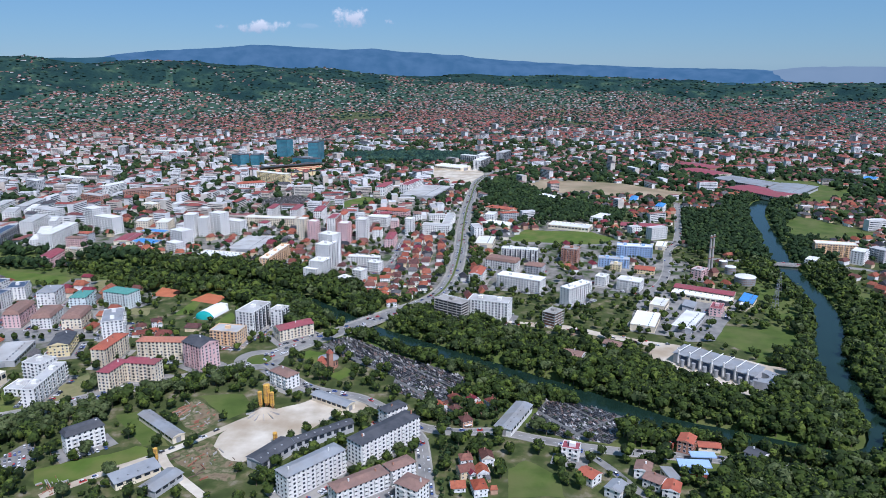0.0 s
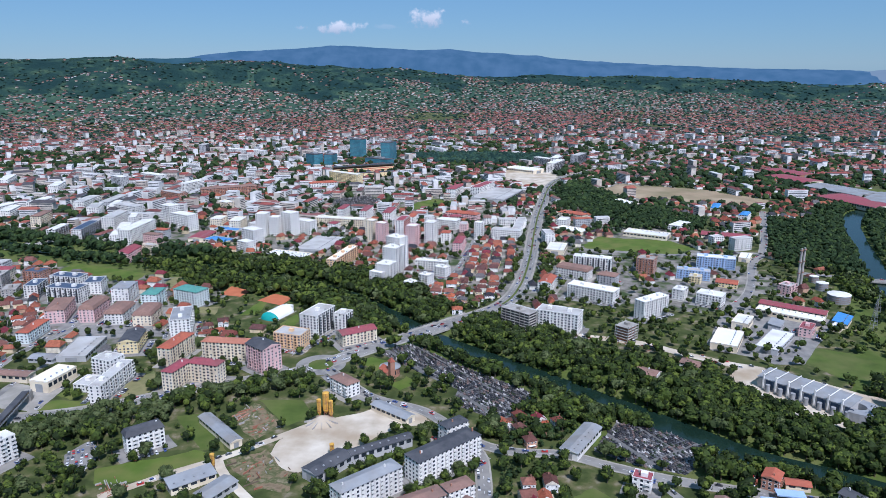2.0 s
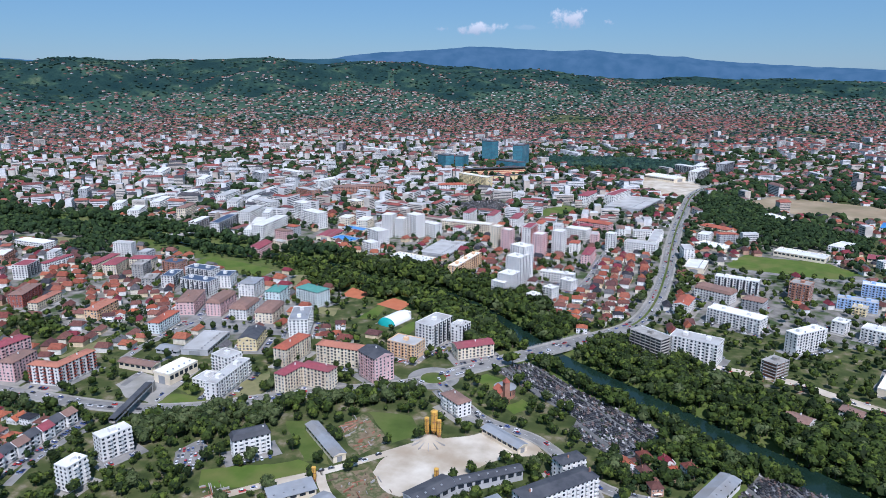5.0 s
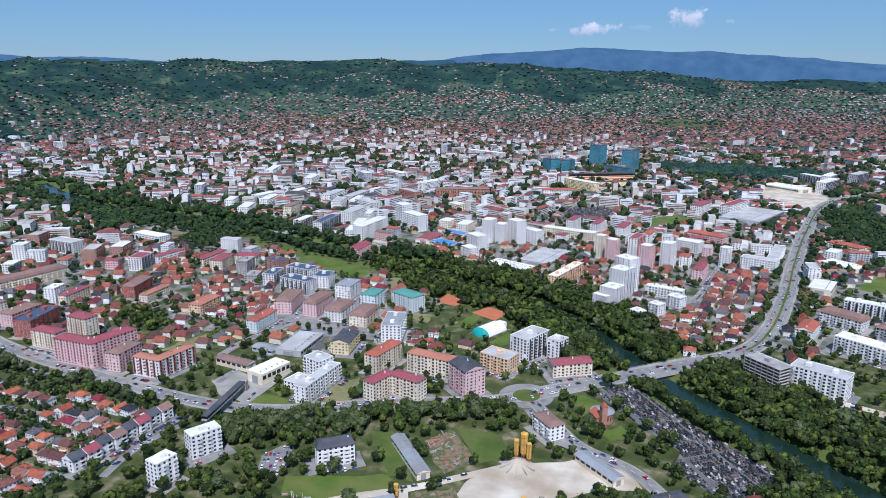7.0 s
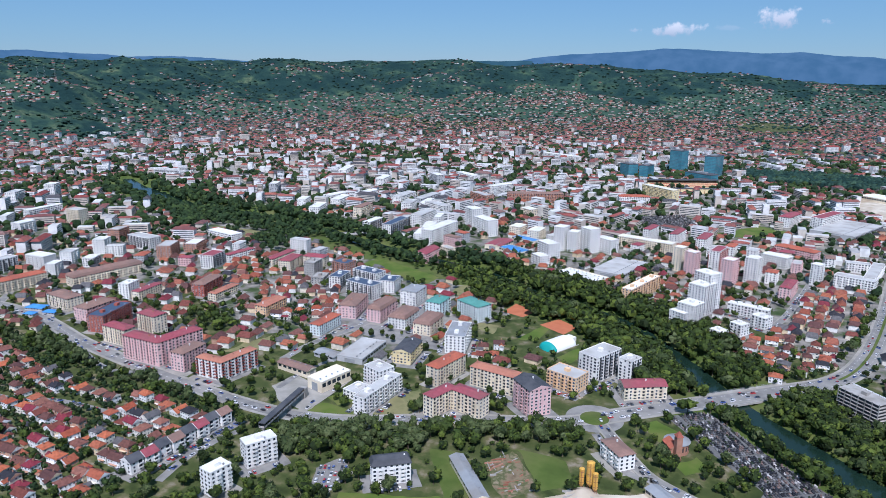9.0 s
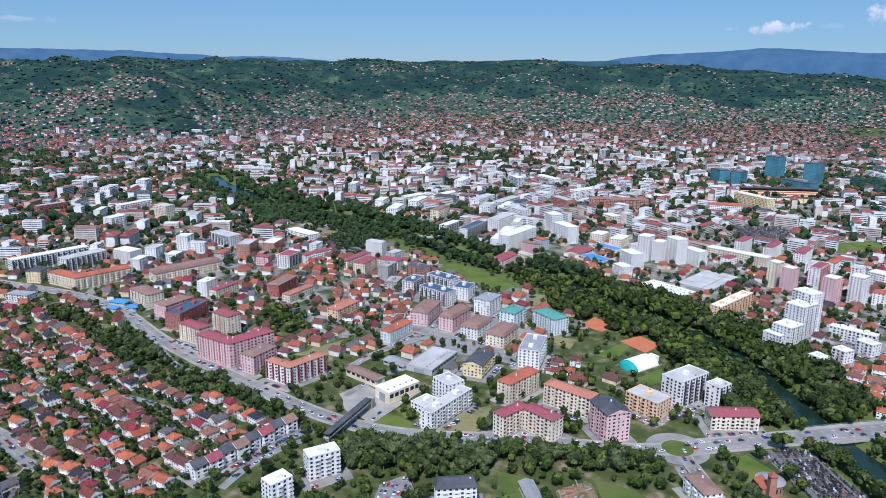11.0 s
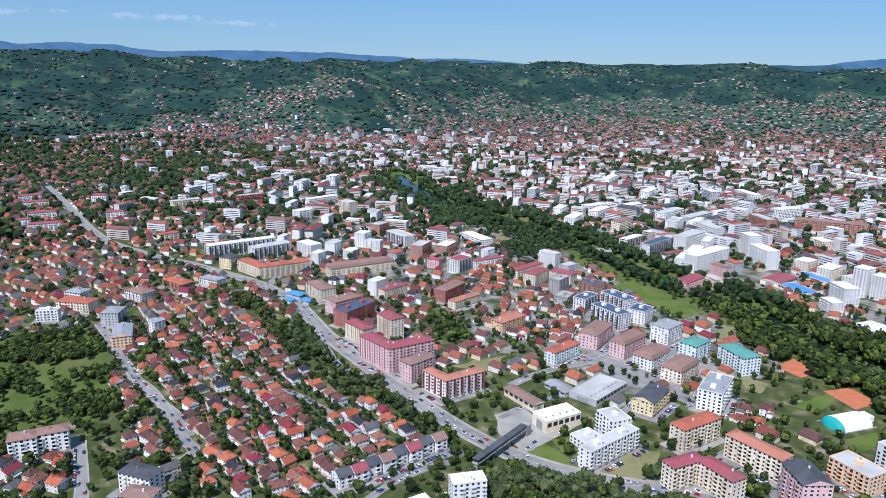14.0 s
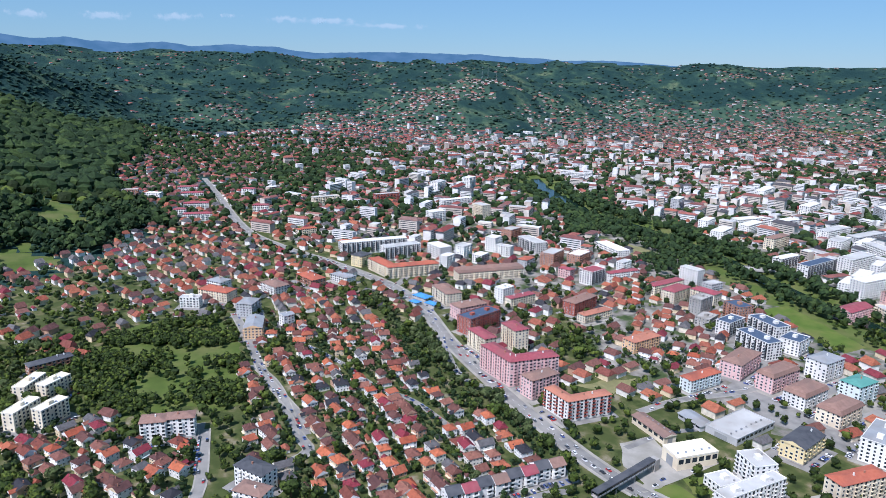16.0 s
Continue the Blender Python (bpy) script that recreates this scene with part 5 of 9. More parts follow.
block(-242.2, 572.5, 39.1, 12.6, 177.9, 6, CREAM, "hip", ORANGEROOF, "cream plastered six-storey apartment block with orange-red tiled roof")
block(-323.3, 528.1, 18.8, 15.4, 166.2, 6, WHITE, "flat", FLATROOF, "white plastered six-storey apartment block with flat grey roof")
hall(-359.0, 509.3, 30.7, 16.9, 81.8, 9, CREAM, "flat", SHEET, "long low cream plastered hall with flat white roof")
block(-194.8, 605.6, 27.0, 18.0, 168.5, 5, ORANGE, "flat", FLATROOF, "ochre plastered five-storey apartment block with flat grey roof")
block(-139.1, 621.9, 33.8, 14.8, 36.6, 4, CREAM, "gable", MAROONROOF, "cream plastered four-storey apartment block with maroon roof")
block(-284.9, 567.9, 37.3, 12.2, 83.7, 6, CREAM, "hip", REDROOF, "cream plastered six-storey apartment block with red tiled roof")
block(-582.8, 132.3, 22.6, 9.5, 133.8, 5, CREAM, "flat", SHEET, "cream plastered five-storey apartment block with flat white roof")
block(-587.7, 114.3, 25.5, 9.5, 143.4, 5, CREAM, "flat", SHEET, "cream plastered five-storey apartment block with flat white roof")
hall(-398.0, 513.7, 34.4, 10.4, 177.7, 6, CREAM, "gable", BROWNROOF, "long low cream plastered hall with brown tiled roof")
block(-447.4, 468.5, 26.8, 9.5, 5.5, 6, WHITE, "hip", ORANGEROOF, "white plastered six-storey apartment block with orange-red tiled roof", balc_mat=RED)
block(-437.0, 483.8, 36.7, 9.5, 85.8, 6, WHITE, "hip", ORANGEROOF, "white plastered six-storey apartment block with orange-red tiled roof", balc_mat=RED)
block(-156.7, 645.8, 13.8, 12.5, 72.1, 7, WHITE, "flat", FLATROOF, "white plastered seven-storey apartment block with flat grey roof", dark=True)
block(-180.5, 640.8, 32.8, 18.0, 72.8, 8, WHITE, "flat", FLATROOF, "white plastered eight-storey apartment block with flat grey roof", dark=True)
block(-335.2, 586.0, 30.4, 16.2, 104.2, 4, YELLOW, "gable", DARKROOF, "yellow plastered four-storey apartment block with dark roof")
block(47.1, 672.6, 40.8, 18.0, 160.7, 7, WHITE, "flat", FLATROOF, "white plastered seven-storey apartment block with flat grey roof")
hall(-395.7, 551.5, 22.5, 12.4, 178.3, 4, GREYW, "gable", METALROOF, "long low grey plastered hall with grey metal roof")
block(-482.0, 473.3, 27.5, 13.6, 97.4, 6, PINK, "hip", BROWNROOF, "dusty pink plastered six-storey apartment block with brown tiled roof")
block(-625.2, 132.9, 22.8, 9.5, 134.7, 5, CREAM, "flat", SHEET, "cream plastered five-storey apartment block with flat white roof")
hall(-375.2, 573.1, 45.1, 24.8, 99.0, 5, GREYW, "flat", FLATROOF, "long low grey plastered hall with flat grey roof")
block(-630.4, 116.7, 26.2, 9.5, 149.8, 5, CREAM, "flat", SHEET, "cream plastered five-storey apartment block with flat white roof")
hall(197.6, 652.9, 42.1, 23.0, 65.9, 6, CREAM, "flat", SHEET, "long low cream plastered hall with flat white roof")
block(-311.0, 632.8, 37.4, 18.0, 110.1, 6, WHITE, "flat", METALROOF, "white plastered six-storey apartment block with grey metal roof")
block(-504.5, 479.1, 43.4, 13.7, 83.0, 8, PINK, "hip", MAROONROOF, "dusty pink plastered eight-storey apartment block with maroon roof")
hall(239.8, 653.6, 52.9, 19.1, 56.2, 5, GREYW, "flat", PALEROOF, "long low grey plastered hall with flat pale roof")
block(-521.5, 461.5, 41.0, 13.4, 5.2, 8, PINK, "hip", MAROONROOF, "dusty pink plastered eight-storey apartment block with maroon roof")
block(-673.7, 128.2, 33.4, 10.2, 109.9, 4, BRICK, "hip", DARKROOF, "red brick four-storey apartment block with dark roof")
block(141.3, 719.7, 38.0, 12.2, 41.8, 7, WHITE, "flat", SHEET, "white plastered seven-storey apartment block with flat white roof")
block(-355.9, 652.5, 31.7, 18.0, 98.2, 4, CREAM, "mansard", BROWNROOF, "cream plastered four-storey apartment block with brown tiled roof")
hall(224.9, 700.4, 26.9, 14.8, 61.5, 7, CREAM, "flat", PALEROOF, "long low cream plastered hall with flat pale roof")
block(-439.8, 599.9, 35.8, 11.1, 94.9, 4, MINT, "hip", REDROOF, "mint and white four-storey apartment block with red tiled roof")
block(277.7, 682.1, 19.7, 11.2, 59.9, 3, PINK, "flat", MAROONROOF, "dusty pink plastered three-storey apartment block with maroon roof")
hall(255.7, 698.9, 19.9, 11.0, 61.6, 5, GREYW, "shed", METALROOF, "long low grey plastered hall with grey metal roof")
block(-385.5, 653.8, 31.9, 18.0, 97.6, 4, WHITE, "mansard", BROWNROOF, "white plastered four-storey apartment block with brown tiled roof")
block(-577.0, 474.2, 29.4, 12.6, 3.4, 6, CREAM, "hip", MAROONROOF, "cream plastered six-storey apartment block with maroon roof")
block(-568.6, 502.9, 23.7, 14.5, 0.5, 8, CREAM, "hip", MAROONROOF, "cream plastered eight-storey apartment block with maroon roof")
block(88.3, 768.1, 52.4, 18.0, 151.6, 5, WHITE, "flat", SHEET, "white plastered five-storey apartment block with flat white roof")
block(-414.7, 658.0, 35.5, 14.8, 96.7, 5, PINK, "mansard", BROWNROOF, "dusty pink plastered five-storey apartment block with brown tiled roof")
hall(311.7, 696.6, 11.0, 7.0, 53.3, 5, CREAM, "shed", PALEROOF, "long low cream plastered hall with flat pale roof")
block(-111.6, 774.5, 12.5, 11.0, 153.4, 4, WHITE, "flat", PALEROOF, "white plastered four-storey apartment block with flat pale roof")
block(-336.4, 708.2, 31.8, 18.0, 160.9, 6, MINT, "hip", GREENROOF, "mint and white six-storey apartment block with green roof")
block(-371.5, 695.4, 24.1, 15.9, 94.4, 6, MINT, "hip", GREENROOF, "mint and white six-storey apartment block with green roof")
block(-696.8, 296.4, 31.9, 16.1, 164.0, 4, ORANGE, "gable", METALROOF, "ochre plastered four-storey apartment block with grey metal roof")
hall(279.0, 728.1, 62.1, 15.7, 148.2, 5, CREAM, "flat", SHEET, "long low cream plastered hall with flat white roof")
block(-448.8, 654.4, 41.5, 18.0, 109.2, 5, PINK, "hip", BROWNROOF, "dusty pink plastered five-storey apartment block with brown tiled roof")
hall(322.8, 713.9, 30.2, 12.8, 57.7, 6, CREAM, "shed", BLUEROOF, "long low cream plastered hall with blue sheet roof")
block(40.7, 798.9, 31.0, 14.2, 75.3, 4, WHITE, "gable", REDROOF, "white plastered four-storey apartment block with red tiled roof")
block(211.0, 765.3, 26.0, 18.0, 151.0, 4, WHITE, "flat", PALEROOF, "white plastered four-storey apartment block with flat pale roof")
block(-98.1, 804.0, 12.7, 12.0, 151.8, 4, WHITE, "flat", PALEROOF, "white plastered four-storey apartment block with flat pale roof")
block(182.2, 779.8, 15.3, 11.9, 59.6, 4, WHITE, "flat", PALEROOF, "white plastered four-storey apartment block with flat pale roof")
block(-522.5, 610.9, 35.4, 13.8, 97.1, 4, ORANGE, "hip", ORANGEROOF, "ochre plastered four-storey apartment block with orange-red tiled roof")
block(-707.2, 329.5, 11.5, 9.5, 107.8, 4, WHITE, "gable", METALROOF, "white plastered four-storey apartment block with grey metal roof")
hall(287.7, 745.7, 62.4, 15.7, 149.9, 6, CREAM, "gable", MAROONROOF, "long low cream plastered hall with maroon roof")
block(-624.9, 497.3, 42.6, 17.8, 108.3, 6, RED, "flat", NAVYROOF, "dark red six-storey apartment block with dark blue roof")
block(-151.5, 805.5, 22.3, 16.8, 66.7, 5, WHITE, "flat", PALEROOF, "white plastered five-storey apartment block with flat pale roof")
block(-145.1, 809.4, 20.4, 17.8, 70.1, 8, WHITE, "flat", PALEROOF, "white plastered eight-storey apartment block with flat pale roof")
block(-413.2, 712.8, 26.3, 18.0, 96.2, 6, WHITE, "hip", METALROOF, "white plastered six-storey apartment block with grey metal roof")
block(111.3, 826.4, 21.0, 17.4, 156.5, 4, GREYW, "hip", BROWNROOF, "grey plastered four-storey apartment block with brown tiled roof")
block(-82.9, 837.4, 15.3, 12.0, 155.0, 4, WHITE, "flat", PALEROOF, "white plastered four-storey apartment block with flat pale roof")
block(-752.5, 302.0, 20.8, 16.1, 143.9, 5, GREYW, "hip", METALROOF, "grey plastered five-storey apartment block with grey metal roof")
block(-660.7, 504.6, 33.6, 18.0, 96.9, 5, PINK, "hip", BROWNROOF, "dusty pink plastered five-storey apartment block with brown tiled roof")
block(-472.0, 702.4, 38.6, 16.9, 174.7, 6, WHITE, "flat", NAVYROOF, "white plastered six-storey apartment block with dark blue roof", dark=True)
block(74.2, 848.4, 39.5, 18.0, 151.8, 4, WHITE, "mansard", BROWNROOF, "white plastered four-storey apartment block with brown tiled roof")
block(-142.7, 845.8, 23.2, 18.0, 69.9, 12, WHITE, "flat", PALEROOF, "white plastered twelve-storey apartment tower with flat pale roof")
block(-98.7, 862.8, 40.4, 9.5, 171.9, 4, WHITE, "flat", PALEROOF, "white plastered four-storey apartment block with flat pale roof")
block(-460.4, 735.2, 22.3, 18.0, 104.8, 5, WHITE, "flat", NAVYROOF, "white plastered five-storey apartment block with dark blue roof")
block(-141.7, 862.7, 21.6, 17.0, 151.6, 15, WHITE, "flat", PALEROOF, "white plastered fifteen-storey apartment tower with flat pale roof")
block(212.1, 838.7, 12.8, 12.0, 157.2, 3, YELLOW, "flat", FLATROOF, "yellow plastered three-storey apartment block with flat grey roof")
block(245.0, 828.2, 22.9, 16.4, 158.6, 2, YELLOW, "gable", REDROOF, "yellow plastered two-storey house with red tiled roof", balc=0, name="house", category="house")
block(-602.5, 619.6, 39.0, 10.3, 98.1, 3, CREAM, "hip", ORANGEROOF, "cream plastered three-storey apartment block with orange-red tiled roof")
block(-795.7, 251.9, 20.0, 9.5, 61.9, 4, WHITE, "flat", FLATROOF, "white plastered four-storey apartment block with flat grey roof")
block(303.5, 807.4, 16.4, 12.6, 45.7, 4, PINK, "flat", FLATROOF, "dusty pink plastered four-storey apartment block with flat grey roof")
block(213.5, 855.6, 37.2, 13.3, 165.9, 4, BLUEW, "flat", FLATROOF, "pale blue four-storey apartment block with flat grey roof")
block(98.6, 881.8, 45.5, 11.7, 166.2, 6, WHITE, "flat", PALEROOF, "white plastered six-storey apartment block with flat pale roof", dark=True)
block(-519.7, 718.8, 27.2, 14.3, 102.4, 5, WHITE, "flat", NAVYROOF, "white plastered five-storey apartment block with dark blue roof", dark=True)
block(-212.1, 868.4, 71.1, 11.7, 80.6, 6, ORANGE, "flat", SHEET, "ochre plastered six-storey apartment block with flat white roof")
block(-712.9, 505.5, 36.8, 18.0, 179.5, 5, CREAM, "hip", BROWNROOF, "cream plastered five-storey apartment block with brown tiled roof")
block(-669.8, 572.1, 34.3, 9.8, 100.0, 4, CREAM, "hip", MAROONROOF, "cream plastered four-storey apartment block with maroon roof")
block(162.5, 874.6, 20.4, 18.0, 155.9, 7, BRICK, "flat", CONCRETE, "red brick seven-storey apartment block with open concrete top")
block(-630.3, 621.4, 41.2, 14.9, 109.3, 5, RED, "hip", BROWNROOF, "dark red five-storey apartment block with brown tiled roof")
block(-812.3, 281.2, 36.4, 18.0, 42.8, 4, CREAM, "hip", REDROOF, "cream plastered four-storey apartment block with red tiled roof")
block(-687.0, 562.3, 17.5, 12.1, 107.8, 6, WHITE, "flat", PALEROOF, "white plastered six-storey apartment block with flat pale roof")
block(-500.8, 749.7, 36.7, 17.1, 174.1, 5, WHITE, "flat", NAVYROOF, "white plastered five-storey apartment block with dark blue roof", dark=True)
block(-546.7, 715.5, 20.8, 15.3, 111.6, 3, CONCRETE, "flat", CONCRETE, "unfinished bare concrete three-storey apartment block with open concrete top")
block(-810.1, 342.1, 28.8, 18.0, 19.1, 4, WHITE, "hip", BROWNROOF, "white plastered four-storey apartment block with brown tiled roof")
block(-844.9, 287.7, 20.4, 15.7, 34.9, 4, WHITE, "hip", METALROOF, "white plastered four-storey apartment block with grey metal roof")
block(-543.9, 756.1, 22.0, 18.0, 175.5, 6, BRICK, "flat", NAVYROOF, "red brick six-storey apartment block with dark blue roof")
block(-577.0, 737.9, 23.6, 13.6, 104.8, 6, CONCRETE, "flat", CONCRETE, "unfinished bare concrete six-storey apartment block with open concrete top")
hall(-293.3, 902.1, 57.5, 26.2, 164.8, 4, CREAM, "flat", PALEROOF, "long low cream plastered hall with flat pale roof")
block(-831.5, 388.4, 34.8, 18.0, 16.2, 3, BRICK, "hip", REDROOF, "red brick three-storey apartment block with red tiled roof")
block(252.7, 907.7, 45.3, 16.3, 165.1, 5, BLUEW, "flat", PALEROOF, "pale blue five-storey apartment block with flat pale roof")
block(-821.4, 423.9, 27.1, 14.3, 25.0, 3, WHITE, "hip", METALROOF, "white plastered three-storey apartment block with grey metal roof")
block(-71.9, 952.2, 39.9, 11.0, 85.6, 6, PINK, "hip", MAROONROOF, "dusty pink plastered six-storey apartment block with maroon roof")
block(-617.7, 741.7, 34.1, 16.2, 106.3, 5, CREAM, "hip", MAROONROOF, "cream plastered five-storey apartment block with maroon roof")
hall(59.7, 970.7, 42.9, 23.6, 79.2, 6, CREAM, "flat", PALEROOF, "long low cream plastered hall with flat pale roof")
block(-597.4, 766.1, 28.8, 15.4, 12.3, 5, CREAM, "hip", MAROONROOF, "cream plastered five-storey apartment block with maroon roof")
block(-138.3, 973.4, 16.2, 13.7, 75.4, 11, PINK, "flat", PALEROOF, "dusty pink plastered eleven-storey apartment tower with flat pale roof")
block(-817.2, 509.4, 65.2, 15.9, 84.9, 5, CREAM, "hip", REDROOF, "cream plastered five-storey apartment block with red tiled roof")
block(-771.0, 590.7, 83.9, 18.0, 82.5, 4, CREAM, "mansard", BROWNROOF, "cream plastered four-storey apartment block with brown tiled roof")
block(-358.8, 924.7, 19.4, 14.1, 148.0, 5, WHITE, "flat", PALEROOF, "white plastered five-storey apartment block with flat pale roof")
block(-114.1, 985.8, 16.7, 13.4, 75.7, 12, WHITE, "flat", PALEROOF, "white plastered twelve-storey apartment tower with flat pale roof")
hall(-265.8, 960.1, 75.7, 41.6, 83.2, 5, GREYW, "flat", FLATROOF, "long low grey plastered hall with flat grey roof")
block(-841.7, 480.5, 42.2, 15.2, 8.9, 5, CREAM, "hip", REDROOF, "cream plastered five-storey apartment block with red tiled roof")
block(-183.6, 984.6, 13.4, 12.7, 72.7, 11, PINK, "flat", PALEROOF, "dusty pink plastered eleven-storey apartment tower with flat pale roof")
block(464.5, 862.2, 19.2, 11.4, 48.9, 3, WHITE, "flat", PALEROOF, "white plastered three-storey apartment block with flat pale roof")
block(-646.8, 754.2, 52.4, 11.2, 98.3, 4, CREAM, "hip", MAROONROOF, "cream plastered four-storey apartment block with maroon roof")
block(-706.6, 695.9, 26.9, 18.0, 106.2, 6, WHITE, "flat", MAROONROOF, "white plastered six-storey apartment block with maroon roof", dark=True)
hall(301.4, 951.2, 30.3, 13.7, 67.5, 5, CREAM, "flat", SHEET, "long low cream plastered hall with flat white roof")
block(-502.8, 879.2, 41.8, 18.0, 95.0, 5, PINK, "gable", MAROONROOF, "dusty pink plastered five-storey apartment block with maroon roof")
block(-202.0, 1000.4, 13.6, 12.3, 75.3, 11, CREAM, "flat", PALEROOF, "cream plastered eleven-storey apartment tower with flat pale roof")
block(-829.4, 563.5, 17.3, 12.0, 118.0, 6, WHITE, "flat", PALEROOF, "white plastered six-storey apartment block with flat pale roof")
block(-484.3, 902.8, 19.1, 9.9, 157.5, 4, CREAM, "flat", FLATROOF, "cream plastered four-storey apartment block with flat grey roof")
block(-882.1, 468.1, 20.7, 16.7, 121.5, 5, YELLOW, "hip", DARKROOF, "yellow plastered five-storey apartment block with dark roof")
block(-701.8, 736.5, 44.5, 9.5, 88.6, 4, WHITE, "hip", MAROONROOF, "white plastered four-storey apartment block with maroon roof")
block(-159.6, 1016.6, 34.3, 11.9, 83.4, 11, WHITE, "flat", MAROONROOF, "white plastered eleven-storey apartment tower with maroon roof", balc_mat=RED)
block(-49.1, 1026.6, 12.7, 10.7, 69.1, 9, WHITE, "flat", PALEROOF, "white plastered nine-storey apartment tower with flat pale roof")
block(-363.9, 963.2, 25.9, 18.0, 146.4, 8, WHITE, "flat", PALEROOF, "white plastered eight-storey apartment block with flat pale roof")
block(-9.3, 1031.5, 41.9, 16.5, 169.0, 5, WHITE, "flat", FLATROOF, "white plastered five-storey apartment block with flat grey roof")
block(529.7, 873.0, 23.0, 14.5, 46.2, 6, WHITE, "flat", PALEROOF, "white plastered six-storey apartment block with flat pale roof")
hall(-415.7, 967.1, 40.1, 22.1, 158.5, 5, CREAM, "flat", BLUEROOF, "long low cream plastered hall with blue sheet roof")
block(-835.8, 614.9, 17.7, 14.1, 118.6, 4, WHITE, "flat", PALEROOF, "white plastered four-storey apartment block with flat pale roof", dark=True)
block(-899.1, 528.8, 52.9, 15.8, 95.6, 6, WHITE, "flat", FLATROOF, "white plastered six-storey apartment block with flat grey roof", dark=True)
block(517.7, 909.5, 50.3, 18.0, 162.9, 6, ORANGE, "flat", PALEROOF, "ochre plastered six-storey apartment block with flat pale roof")
block(560.7, 881.1, 19.8, 18.0, 121.6, 6, GREYW, "flat", FLATROOF, "grey plastered six-storey apartment block with flat grey roof")
block(-795.2, 698.6, 31.9, 18.0, 120.9, 6, BRICK, "flat", FLATROOF, "red brick six-storey apartment block with flat grey roof")
block(-879.0, 575.9, 31.2, 18.0, 9.0, 6, WHITE, "flat", PALEROOF, "white plastered six-storey apartment block with flat pale roof")
block(8.4, 1074.5, 83.4, 12.0, 83.6, 5, WHITE, "flat", FLATROOF, "white plastered five-storey apartment block with flat grey roof")
block(-350.3, 1019.9, 16.6, 13.0, 90.3, 10, WHITE, "flat", PALEROOF, "white plastered ten-storey apartment tower with flat pale roof")
block(-867.2, 606.1, 19.1, 15.3, 118.5, 6, WHITE, "flat", FLATROOF, "white plastered six-storey apartment block with flat grey roof")
block(-330.6, 1029.0, 20.8, 17.3, 150.6, 12, WHITE, "flat", PALEROOF, "white plastered twelve-storey apartment tower with flat pale roof")
block(-368.1, 1017.6, 18.7, 15.4, 86.9, 12, WHITE, "flat", PALEROOF, "white plastered twelve-storey apartment tower with flat pale roof")
block(-309.7, 1038.0, 29.7, 15.0, 153.9, 7, WHITE, "flat", PALEROOF, "white plastered seven-storey apartment block with flat pale roof")
hall(-449.1, 986.1, 44.2, 24.0, 91.0, 6, CREAM, "gable", MAROONROOF, "long low cream plastered hall with maroon roof")
hall(195.6, 1067.1, 63.1, 27.9, 155.1, 6, CREAM, "flat", PALEROOF, "long low cream plastered hall with flat pale roof")
hall(87.7, 1084.6, 46.2, 25.4, 144.0, 5, CREAM, "flat", SHEET, "long low cream plastered hall with flat white roof")
block(-937.2, 505.4, 91.6, 13.5, 88.0, 6, WHITE, "flat", PALEROOF, "white plastered six-storey apartment block with flat pale roof", dark=True)
block(-99.8, 1090.5, 32.9, 18.0, 161.0, 5, WHITE, "flat", PALEROOF, "white plastered five-storey apartment block with flat pale roof")
block(-792.1, 739.6, 32.1, 18.0, 116.4, 4, BRICK, "flat", PALEROOF, "red brick four-storey apartment block with flat pale roof")
block(-559.5, 951.6, 34.5, 13.1, 110.0, 5, WHITE, "flat", PALEROOF, "white plastered five-storey apartment block with flat pale roof")
block(-538.4, 970.5, 75.4, 17.7, 91.2, 8, WHITE, "flat", PALEROOF, "white plastered eight-storey apartment block with flat pale roof")
block(-267.6, 1083.9, 80.2, 15.8, 172.6, 5, CREAM, "flat", PALEROOF, "cream plastered five-storey apartment block with flat pale roof")
hall(-429.6, 1034.9, 40.8, 17.1, 164.9, 4, CREAM, "flat", BLUEROOF, "long low cream plastered hall with blue sheet roof")
block(-882.7, 661.2, 17.6, 15.7, 117.6, 7, WHITE, "flat", PALEROOF, "white plastered seven-storey apartment block with flat pale roof")
hall(308.8, 1071.6, 66.0, 26.6, 163.2, 5, CREAM, "gable", MAROONROOF, "long low cream plastered hall with maroon roof")
block(-559.9, 975.2, 42.1, 15.6, 111.8, 7, WHITE, "flat", PALEROOF, "white plastered seven-storey apartment block with flat pale roof")
block(-859.2, 709.4, 45.5, 18.0, 1.0, 6, WHITE, "flat", FLATROOF, "white plastered six-storey apartment block with flat grey roof", dark=True)
block(77.8, 1125.8, 24.1, 14.7, 71.0, 4, WHITE, "flat", PALEROOF, "white plastered four-storey apartment block with flat pale roof")
block(-423.7, 1058.6, 30.4, 18.0, 92.1, 5, CREAM, "flat", PALEROOF, "cream plastered five-storey apartment block with flat pale roof")
block(-234.7, 1124.0, 43.0, 10.3, 86.4, 8, WHITE, "hip", MAROONROOF, "white plastered eight-storey apartment block with maroon roof")
block(-618.0, 971.6, 62.2, 14.1, 98.7, 7, WHITE, "flat", NAVYROOF, "white plastered seven-storey apartment block with dark blue roof", dark=True)
block(-500.5, 1040.1, 39.5, 18.0, 152.2, 9, WHITE, "flat", PALEROOF, "white plastered nine-storey apartment tower with flat pale roof")
block(-200.5, 1138.6, 43.9, 12.9, 87.9, 6, WHITE, "hip", MAROONROOF, "white plastered six-storey apartment block with maroon roof")
block(253.8, 1120.0, 39.7, 18.0, 54.1, 3, WHITE, "flat", PALEROOF, "white plastered three-storey apartment block with flat pale roof")
